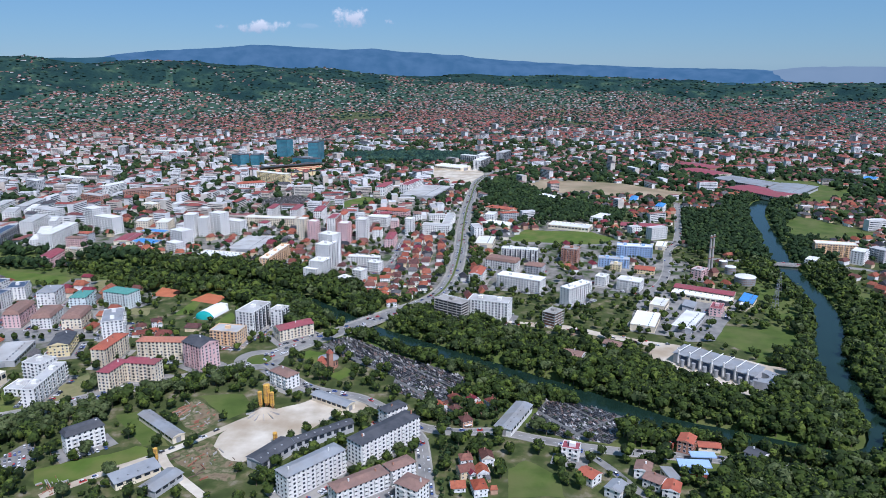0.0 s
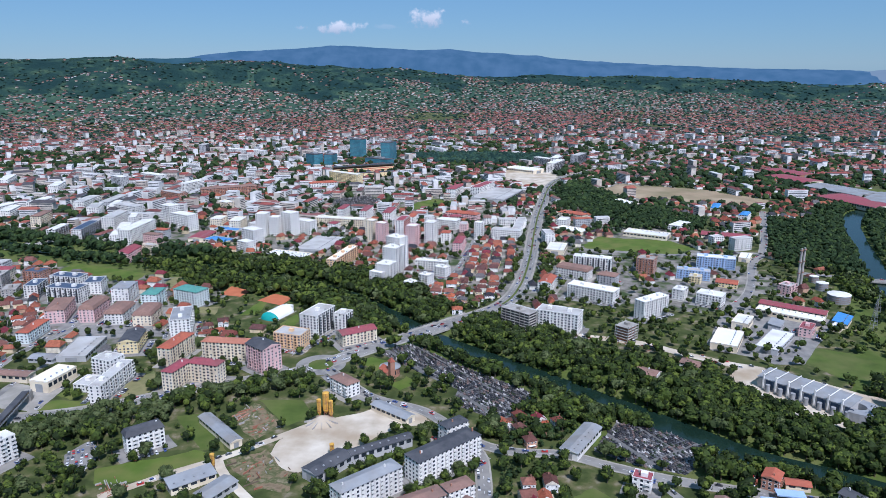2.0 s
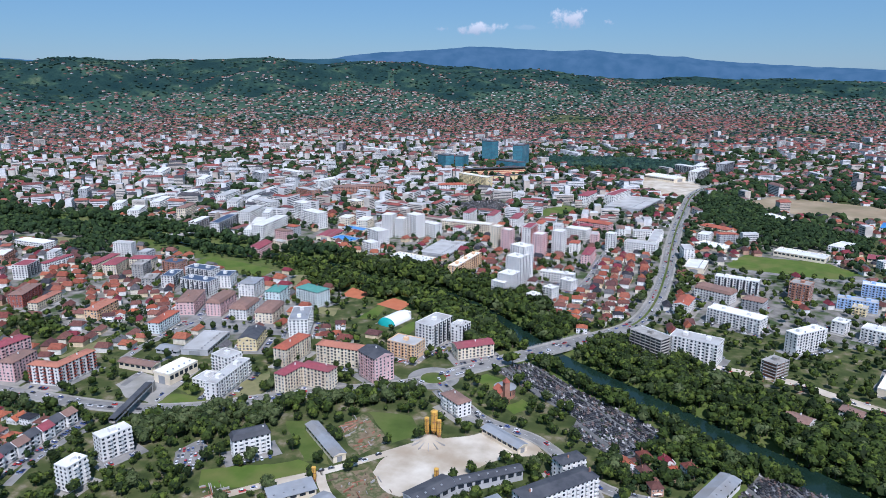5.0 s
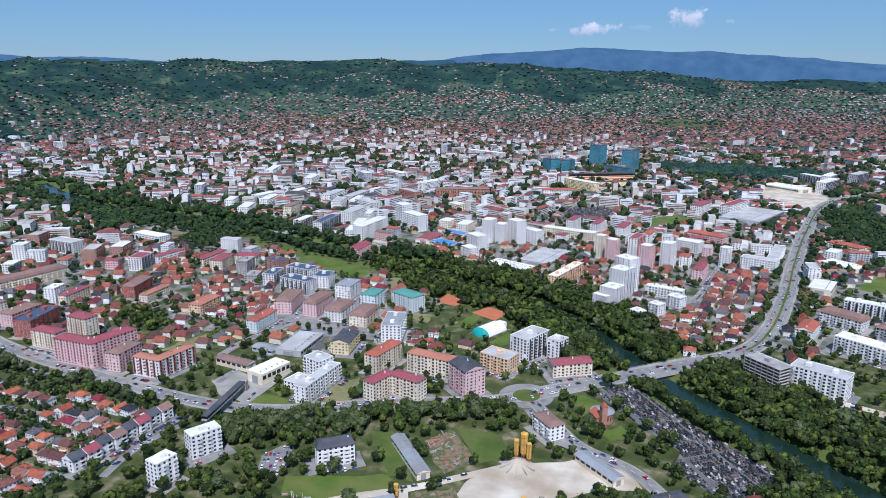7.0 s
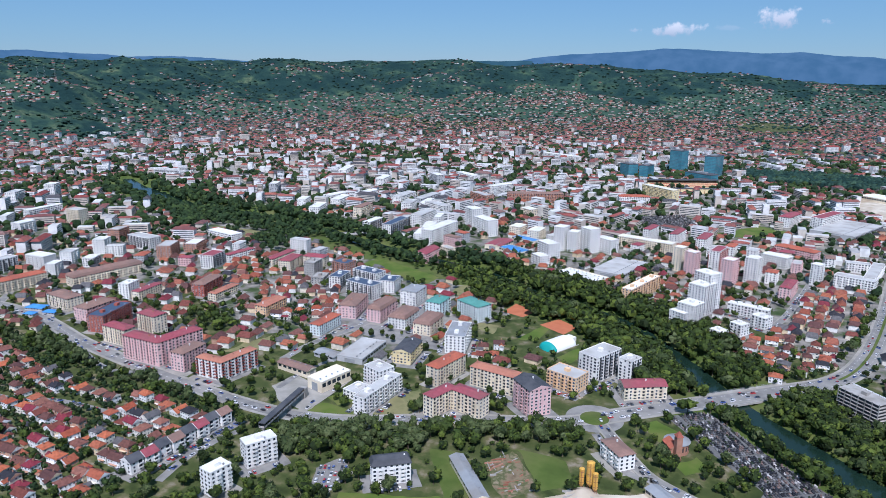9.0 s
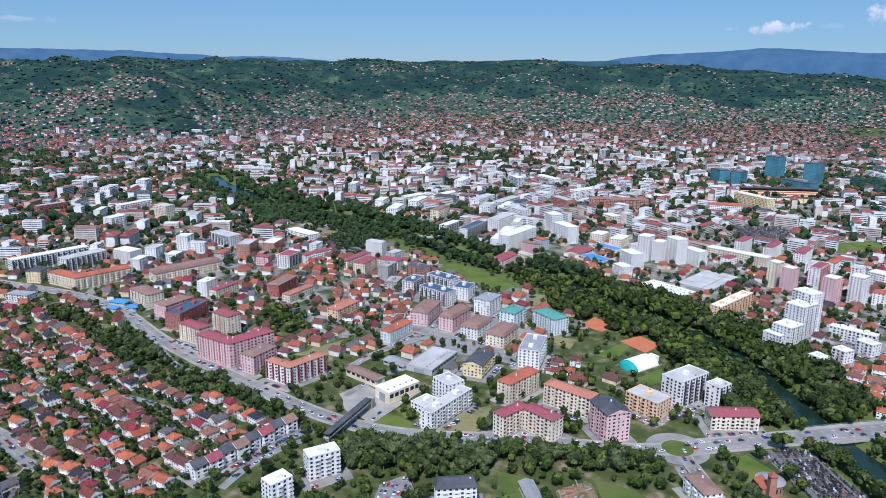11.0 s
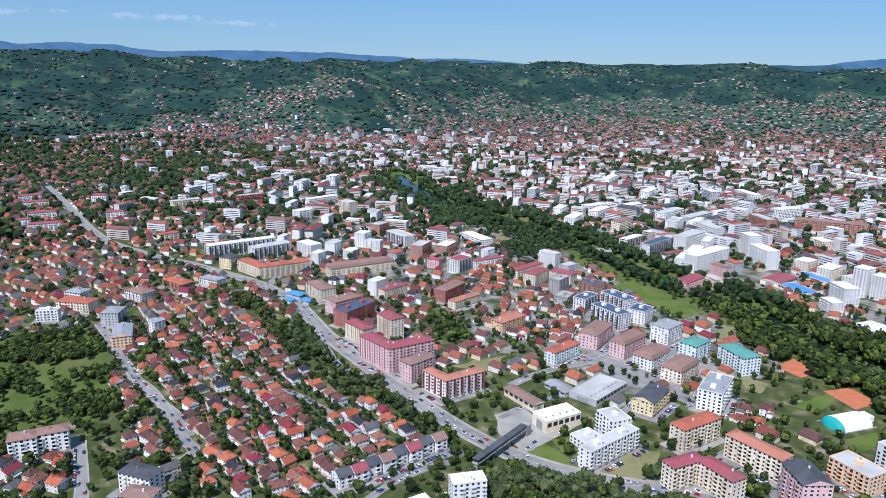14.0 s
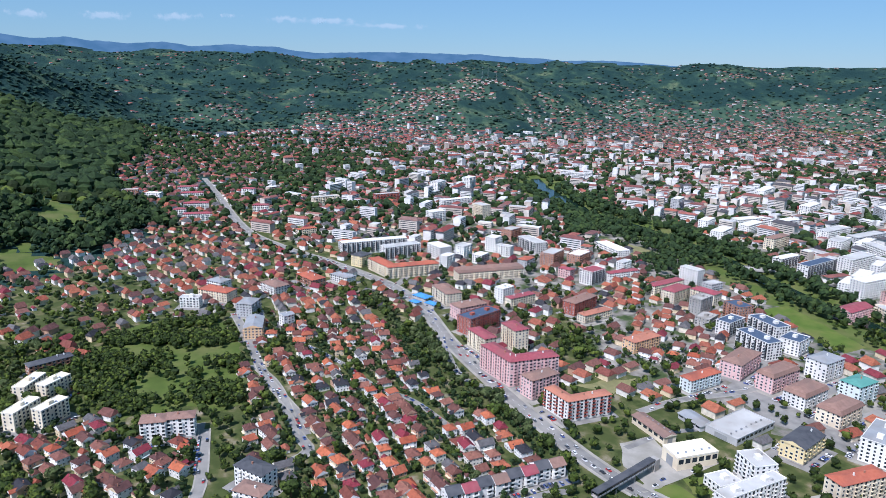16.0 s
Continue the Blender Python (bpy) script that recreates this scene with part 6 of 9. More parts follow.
block(-457.3, 1065.7, 23.9, 18.0, 89.3, 5, CREAM, "flat", PALEROOF, "cream plastered five-storey apartment block with flat pale roof")
block(-812.6, 811.2, 54.9, 18.0, 175.0, 3, WHITE, "flat", SHEET, "white plastered three-storey apartment block with flat white roof")
block(-82.8, 1156.8, 54.9, 18.0, 158.9, 4, PINK, "hip", REDROOF, "dusty pink plastered four-storey apartment block with red tiled roof")
block(-274.6, 1130.7, 37.6, 10.7, 86.0, 8, WHITE, "hip", MAROONROOF, "white plastered eight-storey apartment block with maroon roof")
block(-239.2, 1141.3, 38.1, 13.4, 89.2, 6, WHITE, "hip", MAROONROOF, "white plastered six-storey apartment block with maroon roof")
block(-570.1, 1019.1, 30.7, 10.5, 111.0, 9, WHITE, "flat", PALEROOF, "white plastered nine-storey apartment tower with flat pale roof")
block(-1057.7, 445.1, 29.0, 9.5, 99.5, 4, CREAM, "hip", REDROOF, "cream plastered four-storey apartment block with red tiled roof")
block(-626.1, 999.1, 51.9, 13.0, 103.1, 6, GREYW, "flat", FLATROOF, "grey plastered six-storey apartment block with flat grey roof", dark=True)
block(-665.2, 976.7, 41.2, 12.3, 96.5, 5, WHITE, "flat", PALEROOF, "white plastered five-storey apartment block with flat pale roof", dark=True)
block(-534.2, 1064.2, 21.8, 18.0, 150.1, 12, WHITE, "flat", PALEROOF, "white plastered twelve-storey apartment tower with flat pale roof")
block(-929.9, 718.7, 24.5, 17.5, 110.7, 6, BRICK, "flat", FLATROOF, "red brick six-storey apartment block with flat grey roof")
block(96.5, 1187.3, 46.3, 18.0, 144.6, 3, CREAM, "hip", REDROOF, "cream plastered three-storey apartment block with red tiled roof")
block(-610.5, 1038.1, 55.9, 18.0, 96.9, 8, WHITE, "flat", FLATROOF, "white plastered eight-storey apartment block with flat grey roof")
block(368.5, 1184.8, 32.8, 12.3, 63.7, 5, WHITE, "hip", BLUEROOF, "white plastered five-storey apartment block with blue sheet roof")
block(-743.8, 1054.0, 45.0, 14.6, 101.2, 6, CREAM, "hip", BROWNROOF, "cream plastered six-storey apartment block with brown tiled roof")
block(-1084.4, 668.1, 27.8, 18.0, 101.3, 6, WHITE, "flat", PALEROOF, "white plastered six-storey apartment block with flat pale roof")
block(-643.7, 1136.2, 52.4, 18.0, 158.6, 6, WHITE, "flat", FLATROOF, "white plastered six-storey apartment block with flat grey roof")
block(-504.8, 1208.8, 26.7, 18.0, 151.6, 4, CREAM, "flat", PALEROOF, "cream plastered four-storey apartment block with flat pale roof")
block(-816.4, 1022.0, 44.1, 18.0, 114.3, 5, WHITE, "flat", PALEROOF, "white plastered five-storey apartment block with flat pale roof")
block(-696.6, 1125.1, 40.5, 18.0, 108.2, 6, WHITE, "flat", FLATROOF, "white plastered six-storey apartment block with flat grey roof")
block(347.2, 1275.1, 44.2, 11.8, 69.5, 3, WHITE, "hip", BLUEROOF, "white plastered three-storey apartment block with blue sheet roof")
hall(197.6, 1311.5, 51.1, 22.5, 123.2, 6, CREAM, "flat", SHEET, "long low cream plastered hall with flat white roof")
block(-1084.5, 753.1, 27.8, 18.0, 9.8, 8, CREAM, "flat", FLATROOF, "cream plastered eight-storey apartment block with flat grey roof")
block(-681.3, 1159.5, 48.7, 12.4, 105.5, 5, WHITE, "flat", PALEROOF, "white plastered five-storey apartment block with flat pale roof")
hall(-31.9, 1358.2, 120.0, 64.0, 72.7, 8, GREYW, "flat", FLATROOF, "long low grey plastered hall with flat grey roof")
hall(-197.7, 1354.0, 36.0, 19.8, 154.2, 6, GREYW, "flat", FLATROOF, "long low grey plastered hall with flat grey roof")
block(-871.1, 1047.1, 33.9, 15.1, 114.7, 6, WHITE, "flat", PALEROOF, "white plastered six-storey apartment block with flat pale roof")
block(-114.7, 1371.2, 52.6, 18.0, 76.0, 6, WHITE, "hip", MAROONROOF, "white plastered six-storey apartment block with maroon roof")
block(-831.0, 1100.8, 50.8, 17.6, 105.8, 5, WHITE, "flat", PALEROOF, "white plastered five-storey apartment block with flat pale roof")
block(-61.9, 1388.6, 77.8, 18.0, 70.6, 7, WHITE, "flat", MAROONROOF, "white plastered seven-storey apartment block with maroon roof")
block(-708.6, 1202.6, 72.0, 18.0, 94.5, 5, GREYW, "flat", FLATROOF, "grey plastered five-storey apartment block with flat grey roof")
block(-754.2, 1193.0, 63.7, 18.0, 97.3, 5, WHITE, "flat", FLATROOF, "white plastered five-storey apartment block with flat grey roof")
block(-862.0, 1124.4, 48.4, 18.0, 87.4, 5, WHITE, "flat", PALEROOF, "white plastered five-storey apartment block with flat pale roof")
block(-1182.6, 754.8, 63.7, 13.4, 99.1, 5, WHITE, "flat", PALEROOF, "white plastered five-storey apartment block with flat pale roof")
block(-819.2, 1161.8, 53.1, 18.0, 93.7, 6, WHITE, "flat", PALEROOF, "white plastered six-storey apartment block with flat pale roof")
block(-635.2, 1279.1, 51.6, 18.0, 152.6, 5, BRICK, "flat", FLATROOF, "red brick five-storey apartment block with flat grey roof")
block(-546.7, 1325.6, 104.6, 18.0, 29.7, 6, BRICK, "hip", BROWNROOF, "red brick six-storey apartment block with brown tiled roof")
block(-1295.9, 545.7, 50.3, 13.1, 93.9, 4, CREAM, "flat", FLATROOF, "cream plastered four-storey apartment block with flat grey roof")
block(-1274.8, 656.9, 49.6, 13.3, 92.7, 5, RED, "flat", FLATROOF, "dark red five-storey apartment block with flat grey roof")
block(-385.2, 1413.7, 55.8, 18.0, 24.6, 5, WHITE, "hip", REDROOF, "white plastered five-storey apartment block with red tiled roof")
block(-637.7, 1359.5, 51.9, 18.0, 73.8, 7, WHITE, "flat", PALEROOF, "white plastered seven-storey apartment block with flat pale roof")
hall(617.4, 1357.2, 120.0, 69.7, 117.5, 8, CREAM, "gable", MAROONROOF, "long low cream plastered hall with maroon roof")
block(-1010.8, 1118.6, 32.4, 14.4, 119.2, 8, GREYW, "flat", PALEROOF, "grey plastered eight-storey apartment block with flat pale roof")
block(-361.8, 1509.8, 83.1, 18.0, 148.4, 7, YELLOW, "flat", PALEROOF, "yellow plastered seven-storey apartment block with flat pale roof")
hall(683.7, 1384.4, 120.0, 69.6, 47.9, 8, GREYW, "gable", METALROOF, "long low grey plastered hall with grey metal roof")
block(-1341.9, 795.1, 35.0, 18.0, 125.9, 7, WHITE, "flat", FLATROOF, "white plastered seven-storey apartment block with flat grey roof")
block(-897.0, 1324.2, 55.3, 18.0, 108.3, 6, WHITE, "flat", PALEROOF, "white plastered six-storey apartment block with flat pale roof")
block(-1338.0, 863.2, 26.1, 18.0, 125.2, 9, WHITE, "flat", PALEROOF, "white plastered nine-storey apartment tower with flat pale roof")
block(-807.9, 1396.3, 38.4, 18.0, 147.9, 8, GREYW, "flat", PALEROOF, "grey plastered eight-storey apartment block with flat pale roof")
hall(635.6, 1479.2, 120.0, 68.1, 120.1, 8, GREYW, "gable", METALROOF, "long low grey plastered hall with grey metal roof")
block(-772.0, 1467.5, 67.8, 18.0, 152.5, 6, WHITE, "flat", PALEROOF, "white plastered six-storey apartment block with flat pale roof")
hall(20.5, 1698.8, 81.7, 44.9, 144.9, 8, CREAM, "flat", SHEET, "long low cream plastered hall with flat white roof")
block(94.0, 1718.1, 78.6, 18.0, 68.5, 8, WHITE, "flat", PALEROOF, "white plastered eight-storey apartment block with flat pale roof", dark=True)
hall(599.3, 1614.7, 104.4, 57.4, 116.8, 7, CREAM, "gable", MAROONROOF, "long low cream plastered hall with maroon roof")
block(-1049.2, 1387.4, 75.7, 18.0, 114.3, 6, WHITE, "flat", PALEROOF, "white plastered six-storey apartment block with flat pale roof")
glass_tower(-338.6, 1768.7, 70.0, 26.0, 153.4, 5)
block(69.6, 1802.0, 51.2, 18.0, 138.8, 7, WHITE, "flat", PALEROOF, "white plastered seven-storey apartment block with flat pale roof", dark=True)
block(99.8, 1802.2, 51.4, 18.0, 72.9, 8, WHITE, "flat", PALEROOF, "white plastered eight-storey apartment block with flat pale roof", dark=True)
glass_tower(-459.2, 1757.1, 33.1, 22.0, 82.3, 8)
hall(927.7, 1533.9, 48.7, 26.8, 52.1, 5, CREAM, "flat", BLUEROOF, "long low cream plastered hall with blue sheet roof")
glass_tower(-501.4, 1760.1, 34.6, 26.0, 141.2, 8)
hall(625.5, 1721.5, 100.2, 55.1, 121.1, 6, BRICK, "gable", MAROONROOF, "long low red brick hall with maroon roof")
block(157.3, 1841.6, 66.3, 18.0, 65.8, 9, GREYW, "flat", FLATROOF, "grey plastered nine-storey apartment tower with flat grey roof", dark=True)
glass_tower(-331.1, 1860.1, 53.2, 26.0, 82.0, 14)
glass_tower(-418.9, 1890.5, 34.0, 26.0, 156.5, 15)
block(-733.6, 1915.7, 120.0, 18.0, 161.1, 6, WHITE, "flat", PALEROOF, "white plastered six-storey apartment block with flat pale roof")
block(-867.1, 1937.1, 41.3, 18.0, 99.5, 10, GREYW, "flat", FLATROOF, "grey plastered ten-storey apartment tower with flat grey roof", dark=True)


def unfinished_block(x, y, L, W, rot, floors, label, infill=None):
    """A bare concrete frame under construction: slabs, columns, a lift core and some infill walls."""
    FOOT.append((x, y, L, W, rot))
    b = empty("unfinished_block", x, y, rot, label, "building")
    r = random.Random(int(x * 3 + y))
    for f in range(floors + 1):
        boxed("slab", CONCRETE, b, -L / 2, -W / 2, f * FLOOR, L / 2, W / 2, f * FLOOR + 0.3)
        if f < floors:
            # without infill, a dark-painted box stands in for the shade inside the open storey
            boxed("back_wall", infill or DARKFRAME, b, -L / 2 + 1.6, -W / 2 + 1.6, f * FLOOR + 0.3, L / 2 - 1.6, W / 2 - 1.6, f * FLOOR + 2.85)
    n = max(2, int(L / 5))
    for i in range(n + 1):
        for v in (-1, 1):
            px = -L / 2 + 0.3 + (L - 0.6) * i / n
            boxed("column", CONCRETE, b, px - 0.25, v * (W / 2 - 0.35) - 0.25, -1.0, px + 0.25, v * (W / 2 - 0.35) + 0.25, floors * FLOOR + (r.uniform(0.8, 2.2) if infill else 0.9))
    boxed("lift_core", CONCRETE, b, -2.2, -2.0, 0, 2.2, 2.0, floors * FLOOR + 2.8)
    if not infill:
        boxed("roof_edge", FRAMEM, b, -L / 2 - 0.1, -W / 2 - 0.1, floors * FLOOR + 0.3, L / 2 + 0.1, -W / 2 + 0.4, floors * FLOOR + 1.0)


unfinished_block(8.8, 673.3, 33.4, 14.9, 143.4, 7, "grey unfinished apartment block of bare concrete floors")
unfinished_block(107.8, 655.4, 17.8, 14.2, 50.2, 5, "small bare concrete frame of a block being built", BRICK)


def stadium_stand(x, y, L, W, rot, h, seats, label):
    """A long raked stand: steps of seats, a back wall with bays and a cantilever roof."""
    FOOT.append((x, y, L, W, rot))
    b = empty("stadium_stand", x, y, rot, label, "stadium stand", "stands of the town stadium")
    for k in range(6):
        boxed("seat_tier", seats[k % len(seats)], b, -L / 2, -W / 2 + W * k / 7, -0.5, L / 2, -W / 2 + W * (k + 1) / 7, h * (k + 1) / 8)
    boxed("back_wall", seats[0], b, -L / 2, W / 2 - W / 7, -0.5, L / 2, W / 2, h)
    boxed("roof", DARKROOF, b, -L / 2, -W * 0.1, h + 0.4, L / 2, W / 2 + 0.5, h + 1.2)
    for i in range(int(L / 12) + 1):
        px = -L / 2 + 0.4 + (L - 0.8) * i / max(1, int(L / 12))
        boxed("post", RED, b, px - 0.4, W / 2, -0.5, px + 0.4, W / 2 + 0.6, h + 1.8)


stadium_stand(-354, 1665, 150, 24, 32, 13, [YELLOW, RED], "red and yellow raked stadium stand under a dark roof")
stadium_stand(-342, 1580, 150, 18, 212, 9, [YELLOW, RED], "red and yellow open stadium stand")
patch("pitch", [(-425, 1585), (-300, 1662), (-275, 1622), (-400, 1545)], TURF, "green football pitch between the stands", 0.09, wobble=0, category="pitch")

# ---- concrete plant ----
def silo(x, y, r, h, label):
    s = empty("silo", x, y, 20, label, "silo", "silos of the concrete plant")
    bm = bmesh.new()
    bmesh.ops.create_cone(bm, cap_ends=True, segments=24, radius1=r, radius2=r, depth=h * 0.72, matrix=Matrix.Translation((0, 0, h * 0.62)))
    part("tank", bm, YELLOWSTEEL, s, smooth=False)
    bm = bmesh.new()
    bmesh.ops.create_cone(bm, cap_ends=True, segments=24, radius1=0.4, radius2=r, depth=h * 0.16, matrix=Matrix.Translation((0, 0, h * 0.18)))
    part("hopper", bm, YELLOWSTEEL, s)
    bm = bmesh.new()
    bmesh.ops.create_cone(bm, cap_ends=True, segments=24, radius1=r * 1.05, radius2=r * 0.2, depth=h * 0.05, matrix=Matrix.Translation((0, 0, h)))
    part("lid", bm, YELLOWSTEEL, s)
    for i in range(4):
        a = 0.785 + i * 1.571
        boxed("leg", RUST, s, r * 0.9 * math.cos(a) - 0.12, r * 0.9 * math.sin(a) - 0.12, -0.3, r * 0.9 * math.cos(a) + 0.12, r * 0.9 * math.sin(a) + 0.12, h * 0.28)
    for k in range(3):
        bm = bmesh.new()
        bmesh.ops.create_cone(bm, cap_ends=False, segments=24, radius1=r * 1.03, radius2=r * 1.03, depth=0.25, matrix=Matrix.Translation((0, 0, h * (0.35 + 0.25 * k))))
        part("hoop", bm, RUST, s)
    bm = bmesh.new()
    for k in range(int(h / 0.5)):
        box(bm, -0.25, -r - 0.3, k * 0.5, 0.25, -r - 0.22, k * 0.5 + 0.05)
    box(bm, -0.3, -r - 0.3, 0, -0.25, -r - 0.2, h)
    box(bm, 0.25, -r - 0.3, 0, 0.3, -r - 0.2, h)
    part("ladder", bm, RUST, s)


SX, SY = [(-129.7, 479.6)][0]
silo(SX, SY, 2.4, 19, "tall yellow steel cement silo on legs")
silo(SX - 4.8, SY - 1.5, 1.6, 14, "slim yellow steel cement silo on legs")
silo(SX + 4.2, SY - 2.5, 1.6, 14, "slim yellow steel cement silo on legs")
silo(*[(-111.9, 427.3)][0], 1.5, 9, "small yellow steel silo in the gravel yard")
silo(*[(-183.3, 405.7)][0], 1.4, 10, "orange-yellow steel silo beside the works road")


def heap(x, y, r, h, label):
    """A cone of sand divided by low walls that fan out from the mixer."""
    s = empty("gravel_heap", x, y, 0, label, "gravel heap")
    V = [(0, 0, h)]
    n = 40
    for q, f in ((0.35, 0.62), (0.7, 0.26), (1.0, -0.05)):
        for i in range(n):
            a = 6.28319 * i / n
            k = 1 + 0.06 * wave(i * 3.0, q * 9, 2.0, 9)
            V.append((r * q * k * math.cos(a), r * q * k * math.sin(a), h * f))
    F = [(0, 1 + i, 1 + (i + 1) % n, 1 + (i + 1) % n) for i in range(n)]
    tri = [(0, 1 + i, 1 + (i + 1) % n) for i in range(n)]
    quad = [(1 + q * n + i, 1 + (q + 1) * n + i, 1 + (q + 1) * n + (i + 1) % n, 1 + q * n + (i + 1) % n) for q in (0, 1) for i in range(n)]
    sheet("sand", V, tri + quad, GRAVEL, parent=s, smooth=True)
    for i in range(6):
        a = math.radians(190 + i * 32)
        bm = bmesh.new()
        box(bm, 1.5, -0.2, -0.2, r * 1.12, 0.2, h * 0.62)
        o = part("dividing_wall", bm, CONCRETE, s)
        for v in o.data.vertices:
            if v.co.x > 3 and v.co.z > 0.5:
                v.co.z = 1.2
        o.rotation_euler = (0, 0, a)


heap(SX - 1.0, SY - 9, 11, 5.0, "pale fan of sand heaps between concrete walls")
heap(*[(-116.5, 418)][0], 3.5, 1.6, "small heap of yellow sand in the yard")

# ---- rubble and debris ----
def debris(poly, count, seed, label, mats):
    """Loose boards, blocks and rusty pieces strewn over a site."""
    r = np.random.RandomState(seed)
    xs, ys = [p[0] for p in poly], [p[1] for p in poly]
    x, y = r.uniform(min(xs), max(xs), count), r.uniform(min(ys), max(ys), count)
    ok = inside(x, y, poly)
    x, y = x[ok], y[ok]
    slab = (np.array([(-.5, -.5, 0), (.5, -.5, 0), (.5, .5, 0), (-.5, .5, 0), (-.5, -.5, 1), (.5, -.5, 1), (.5, .5, 1), (-.5, .5, 1)], float), [(4, 5, 6), (4, 6, 7), (0, 1, 5), (0, 5, 4), (1, 2, 6), (1, 6, 5), (2, 3, 7), (2, 7, 6), (3, 0, 4), (3, 4, 7)], [0] * 10)
    k = r.randint(0, len(mats), len(x))
    for q, m in enumerate(mats):
        s = k == q
        n = int(s.sum())
        if n:
            tagged(stamp("debris", slab, [m], np.stack([x[s], y[s], np.full(n, 0.02), r.choice([0.8, 1.5, 3, 6, 9], n) * r.uniform(0.7, 1.2, n), r.uniform(0.2, 0.7, n), r.uniform(0.2, 1.3, n), r.choice([0.72, 2.29, 0.75, 1.2], n)], 1)), label, "debris", kind="stuff")


debris([(-197.8, 472.5), (-188.6, 494.2), (-154.8, 462.3), (-168.9, 441.5)], 120, 1, "rusty and concrete remains of broken walls", [RUST, CONCRETE, BRICK])
debris([(-178.3, 414.5), (-157.7, 430.9), (-129.4, 404.4), (-127.3, 384.1), (-150.1, 385.3)], 60, 2, "rusty scrap and timber in the weeds", [RUST, BARK, CONCRETE])
debris([(-247.8, 380.4), (-238.2, 388.3), (-223.2, 379.3), (-231.3, 368.8)], 40, 3, "planks and pipes beside the works road", [RUST, CONCRETE])
debris([(-195.5, 594.6), (-185.3, 610.8), (-178, 592.4), (-188.1, 582.8)], 60, 4, "building material on a construction site", [CONCRETE, RUST, GRAVEL])
debris([(87, 659.4), (129.7, 636.5), (127.3, 623.4), (82, 645.5)], 80, 5, "building material along the site road", [CONCRETE, RUST, SOIL])

# ---- sports dome ----
def sports_dome(A, B, C):
    A, B, C = Vector((*A, 0)), Vector((*B, 0)), Vector((*C, 0))
    L, W = (C - B).length, (A - B).length
    mid = (A + C) / 2
    rot = math.degrees(math.atan2(C.y - B.y, C.x - B.x))
    FOOT.append((mid.x, mid.y, L, W, rot))
    b = empty("sports_dome", mid.x, mid.y, rot, "white inflated sports dome with teal ends", "sports hall")
    n, m, r, h = 26, 20, W / 2, W * 0.36
    V, F, Sl = [], [], []
    for i in range(n + 1):
        u = -1 + 2 * i / n
        e = max(0.0, 1 - max(0, (abs(u) - 0.72) / 0.28) ** 2) ** 0.5
        for j in range(m + 1):
            a = math.pi * j / m
            V.append((u * L / 2, r * (0.25 + 0.75 * e) * math.cos(a), h * max(e, 0.02) * math.sin(a) ** 0.85))
    for i in range(n):
        for j in range(m):
            F.append((i * (m + 1) + j, (i + 1) * (m + 1) + j, (i + 1) * (m + 1) + j + 1, i * (m + 1) + j + 1))
            u = -1 + 2 * (i + 0.5) / n
            Sl.append(1 if u < -0.7 else 0)
    sheet("membrane", V, F, [SHEET, TEAL], Sl, b, True)
    boxed("kerb_beam", CONCRETE, b, -L / 2, -r - 0.4, -0.2, L / 2, -r + 0.2, 0.5)
    boxed("kerb_beam", CONCRETE, b, -L / 2, r - 0.2, -0.2, L / 2, r + 0.4, 0.5)
    boxed("entrance_box", WHITE, b, L / 2 - 4, -3, -0.2, L / 2 + 5, 6, 4.5)


sports_dome(*[(-249.6, 668.2), (-230.2, 663.4), (-219, 696.7)])

# ---- stadium building with its masts ----
def stadium(A, B, C):
    A, B, C = Vector((*A, 0)), Vector((*B, 0)), Vector((*C, 0))
    L, W = (B - A).length, 20.0
    rot = math.degrees(math.atan2(B.y - A.y, B.x - A.x))
    e, n = (B - A).normalized(), Vector((-(B - A).normalized().y, (B - A).normalized().x, 0))
    mid = (A + B) / 2 + n * W / 2
    FOOT.append((mid.x, mid.y, L + 20, W + 6, rot))
    b = empty("stadium_hall", mid.x, mid.y, rot, "long grey metal hall with roof masts and tanks", "industrial hall")
    boxed("wall", GREYW, b, -L / 2, -W / 2, -1, L / 2, W / 2, 9)
    ro = part("roof", roof_mesh("shed", L, W, 0.8, 1.4), [METALROOF], b)
    ro.location.z = 9.1
    k = 7
    for i in range(k):
        x = -L / 2 + L * (i + 0.5) / k
        boxed("mast", WHITE, b, x - 0.5, -W / 2 - 1.6, -0.5, x + 0.5, -W / 2 - 0.5, 13.5)
        boxed("tie_beam", WHITE, b, x - 0.3, -W / 2 - 0.5, 11.6, x + 0.3, W / 2, 12.1)
        boxed("bay_panel", NAVYROOF, b, x + 1.5, -W / 2 - 0.1, 1, x + L / k - 2.0, -W / 2 + 0.02, 8)
        bm = bmesh.new()
        bmesh.ops.create_cone(bm, cap_ends=True, segments=20, radius1=1.7, radius2=1.7, depth=6, matrix=Matrix.Translation((x + L / k / 2, -W / 2 - 3, 3)))
        part("tank", bm, METALROOF, b, "grey cylindrical filter tank")
    V, F = [], []
    for i in range(15):
        a = math.radians(-90 + i * 180 / 14)
        for rr, z in ((6, 0), (6, 7), (14, 7), (14, 0)):
            V.append((L / 2 + rr * math.cos(a) * 1.3, rr * math.sin(a), z))
    for i in range(14):
        for j in range(3):
            F.append((i * 4 + j, i * 4 + j + 1, i * 4 + 5 + j, i * 4 + 4 + j))
    sheet("curved_annex", V, F, METALROOF, parent=b)


stadium(*[(196.2, 562.5), (244.8, 515.1), (260, 540.6)])

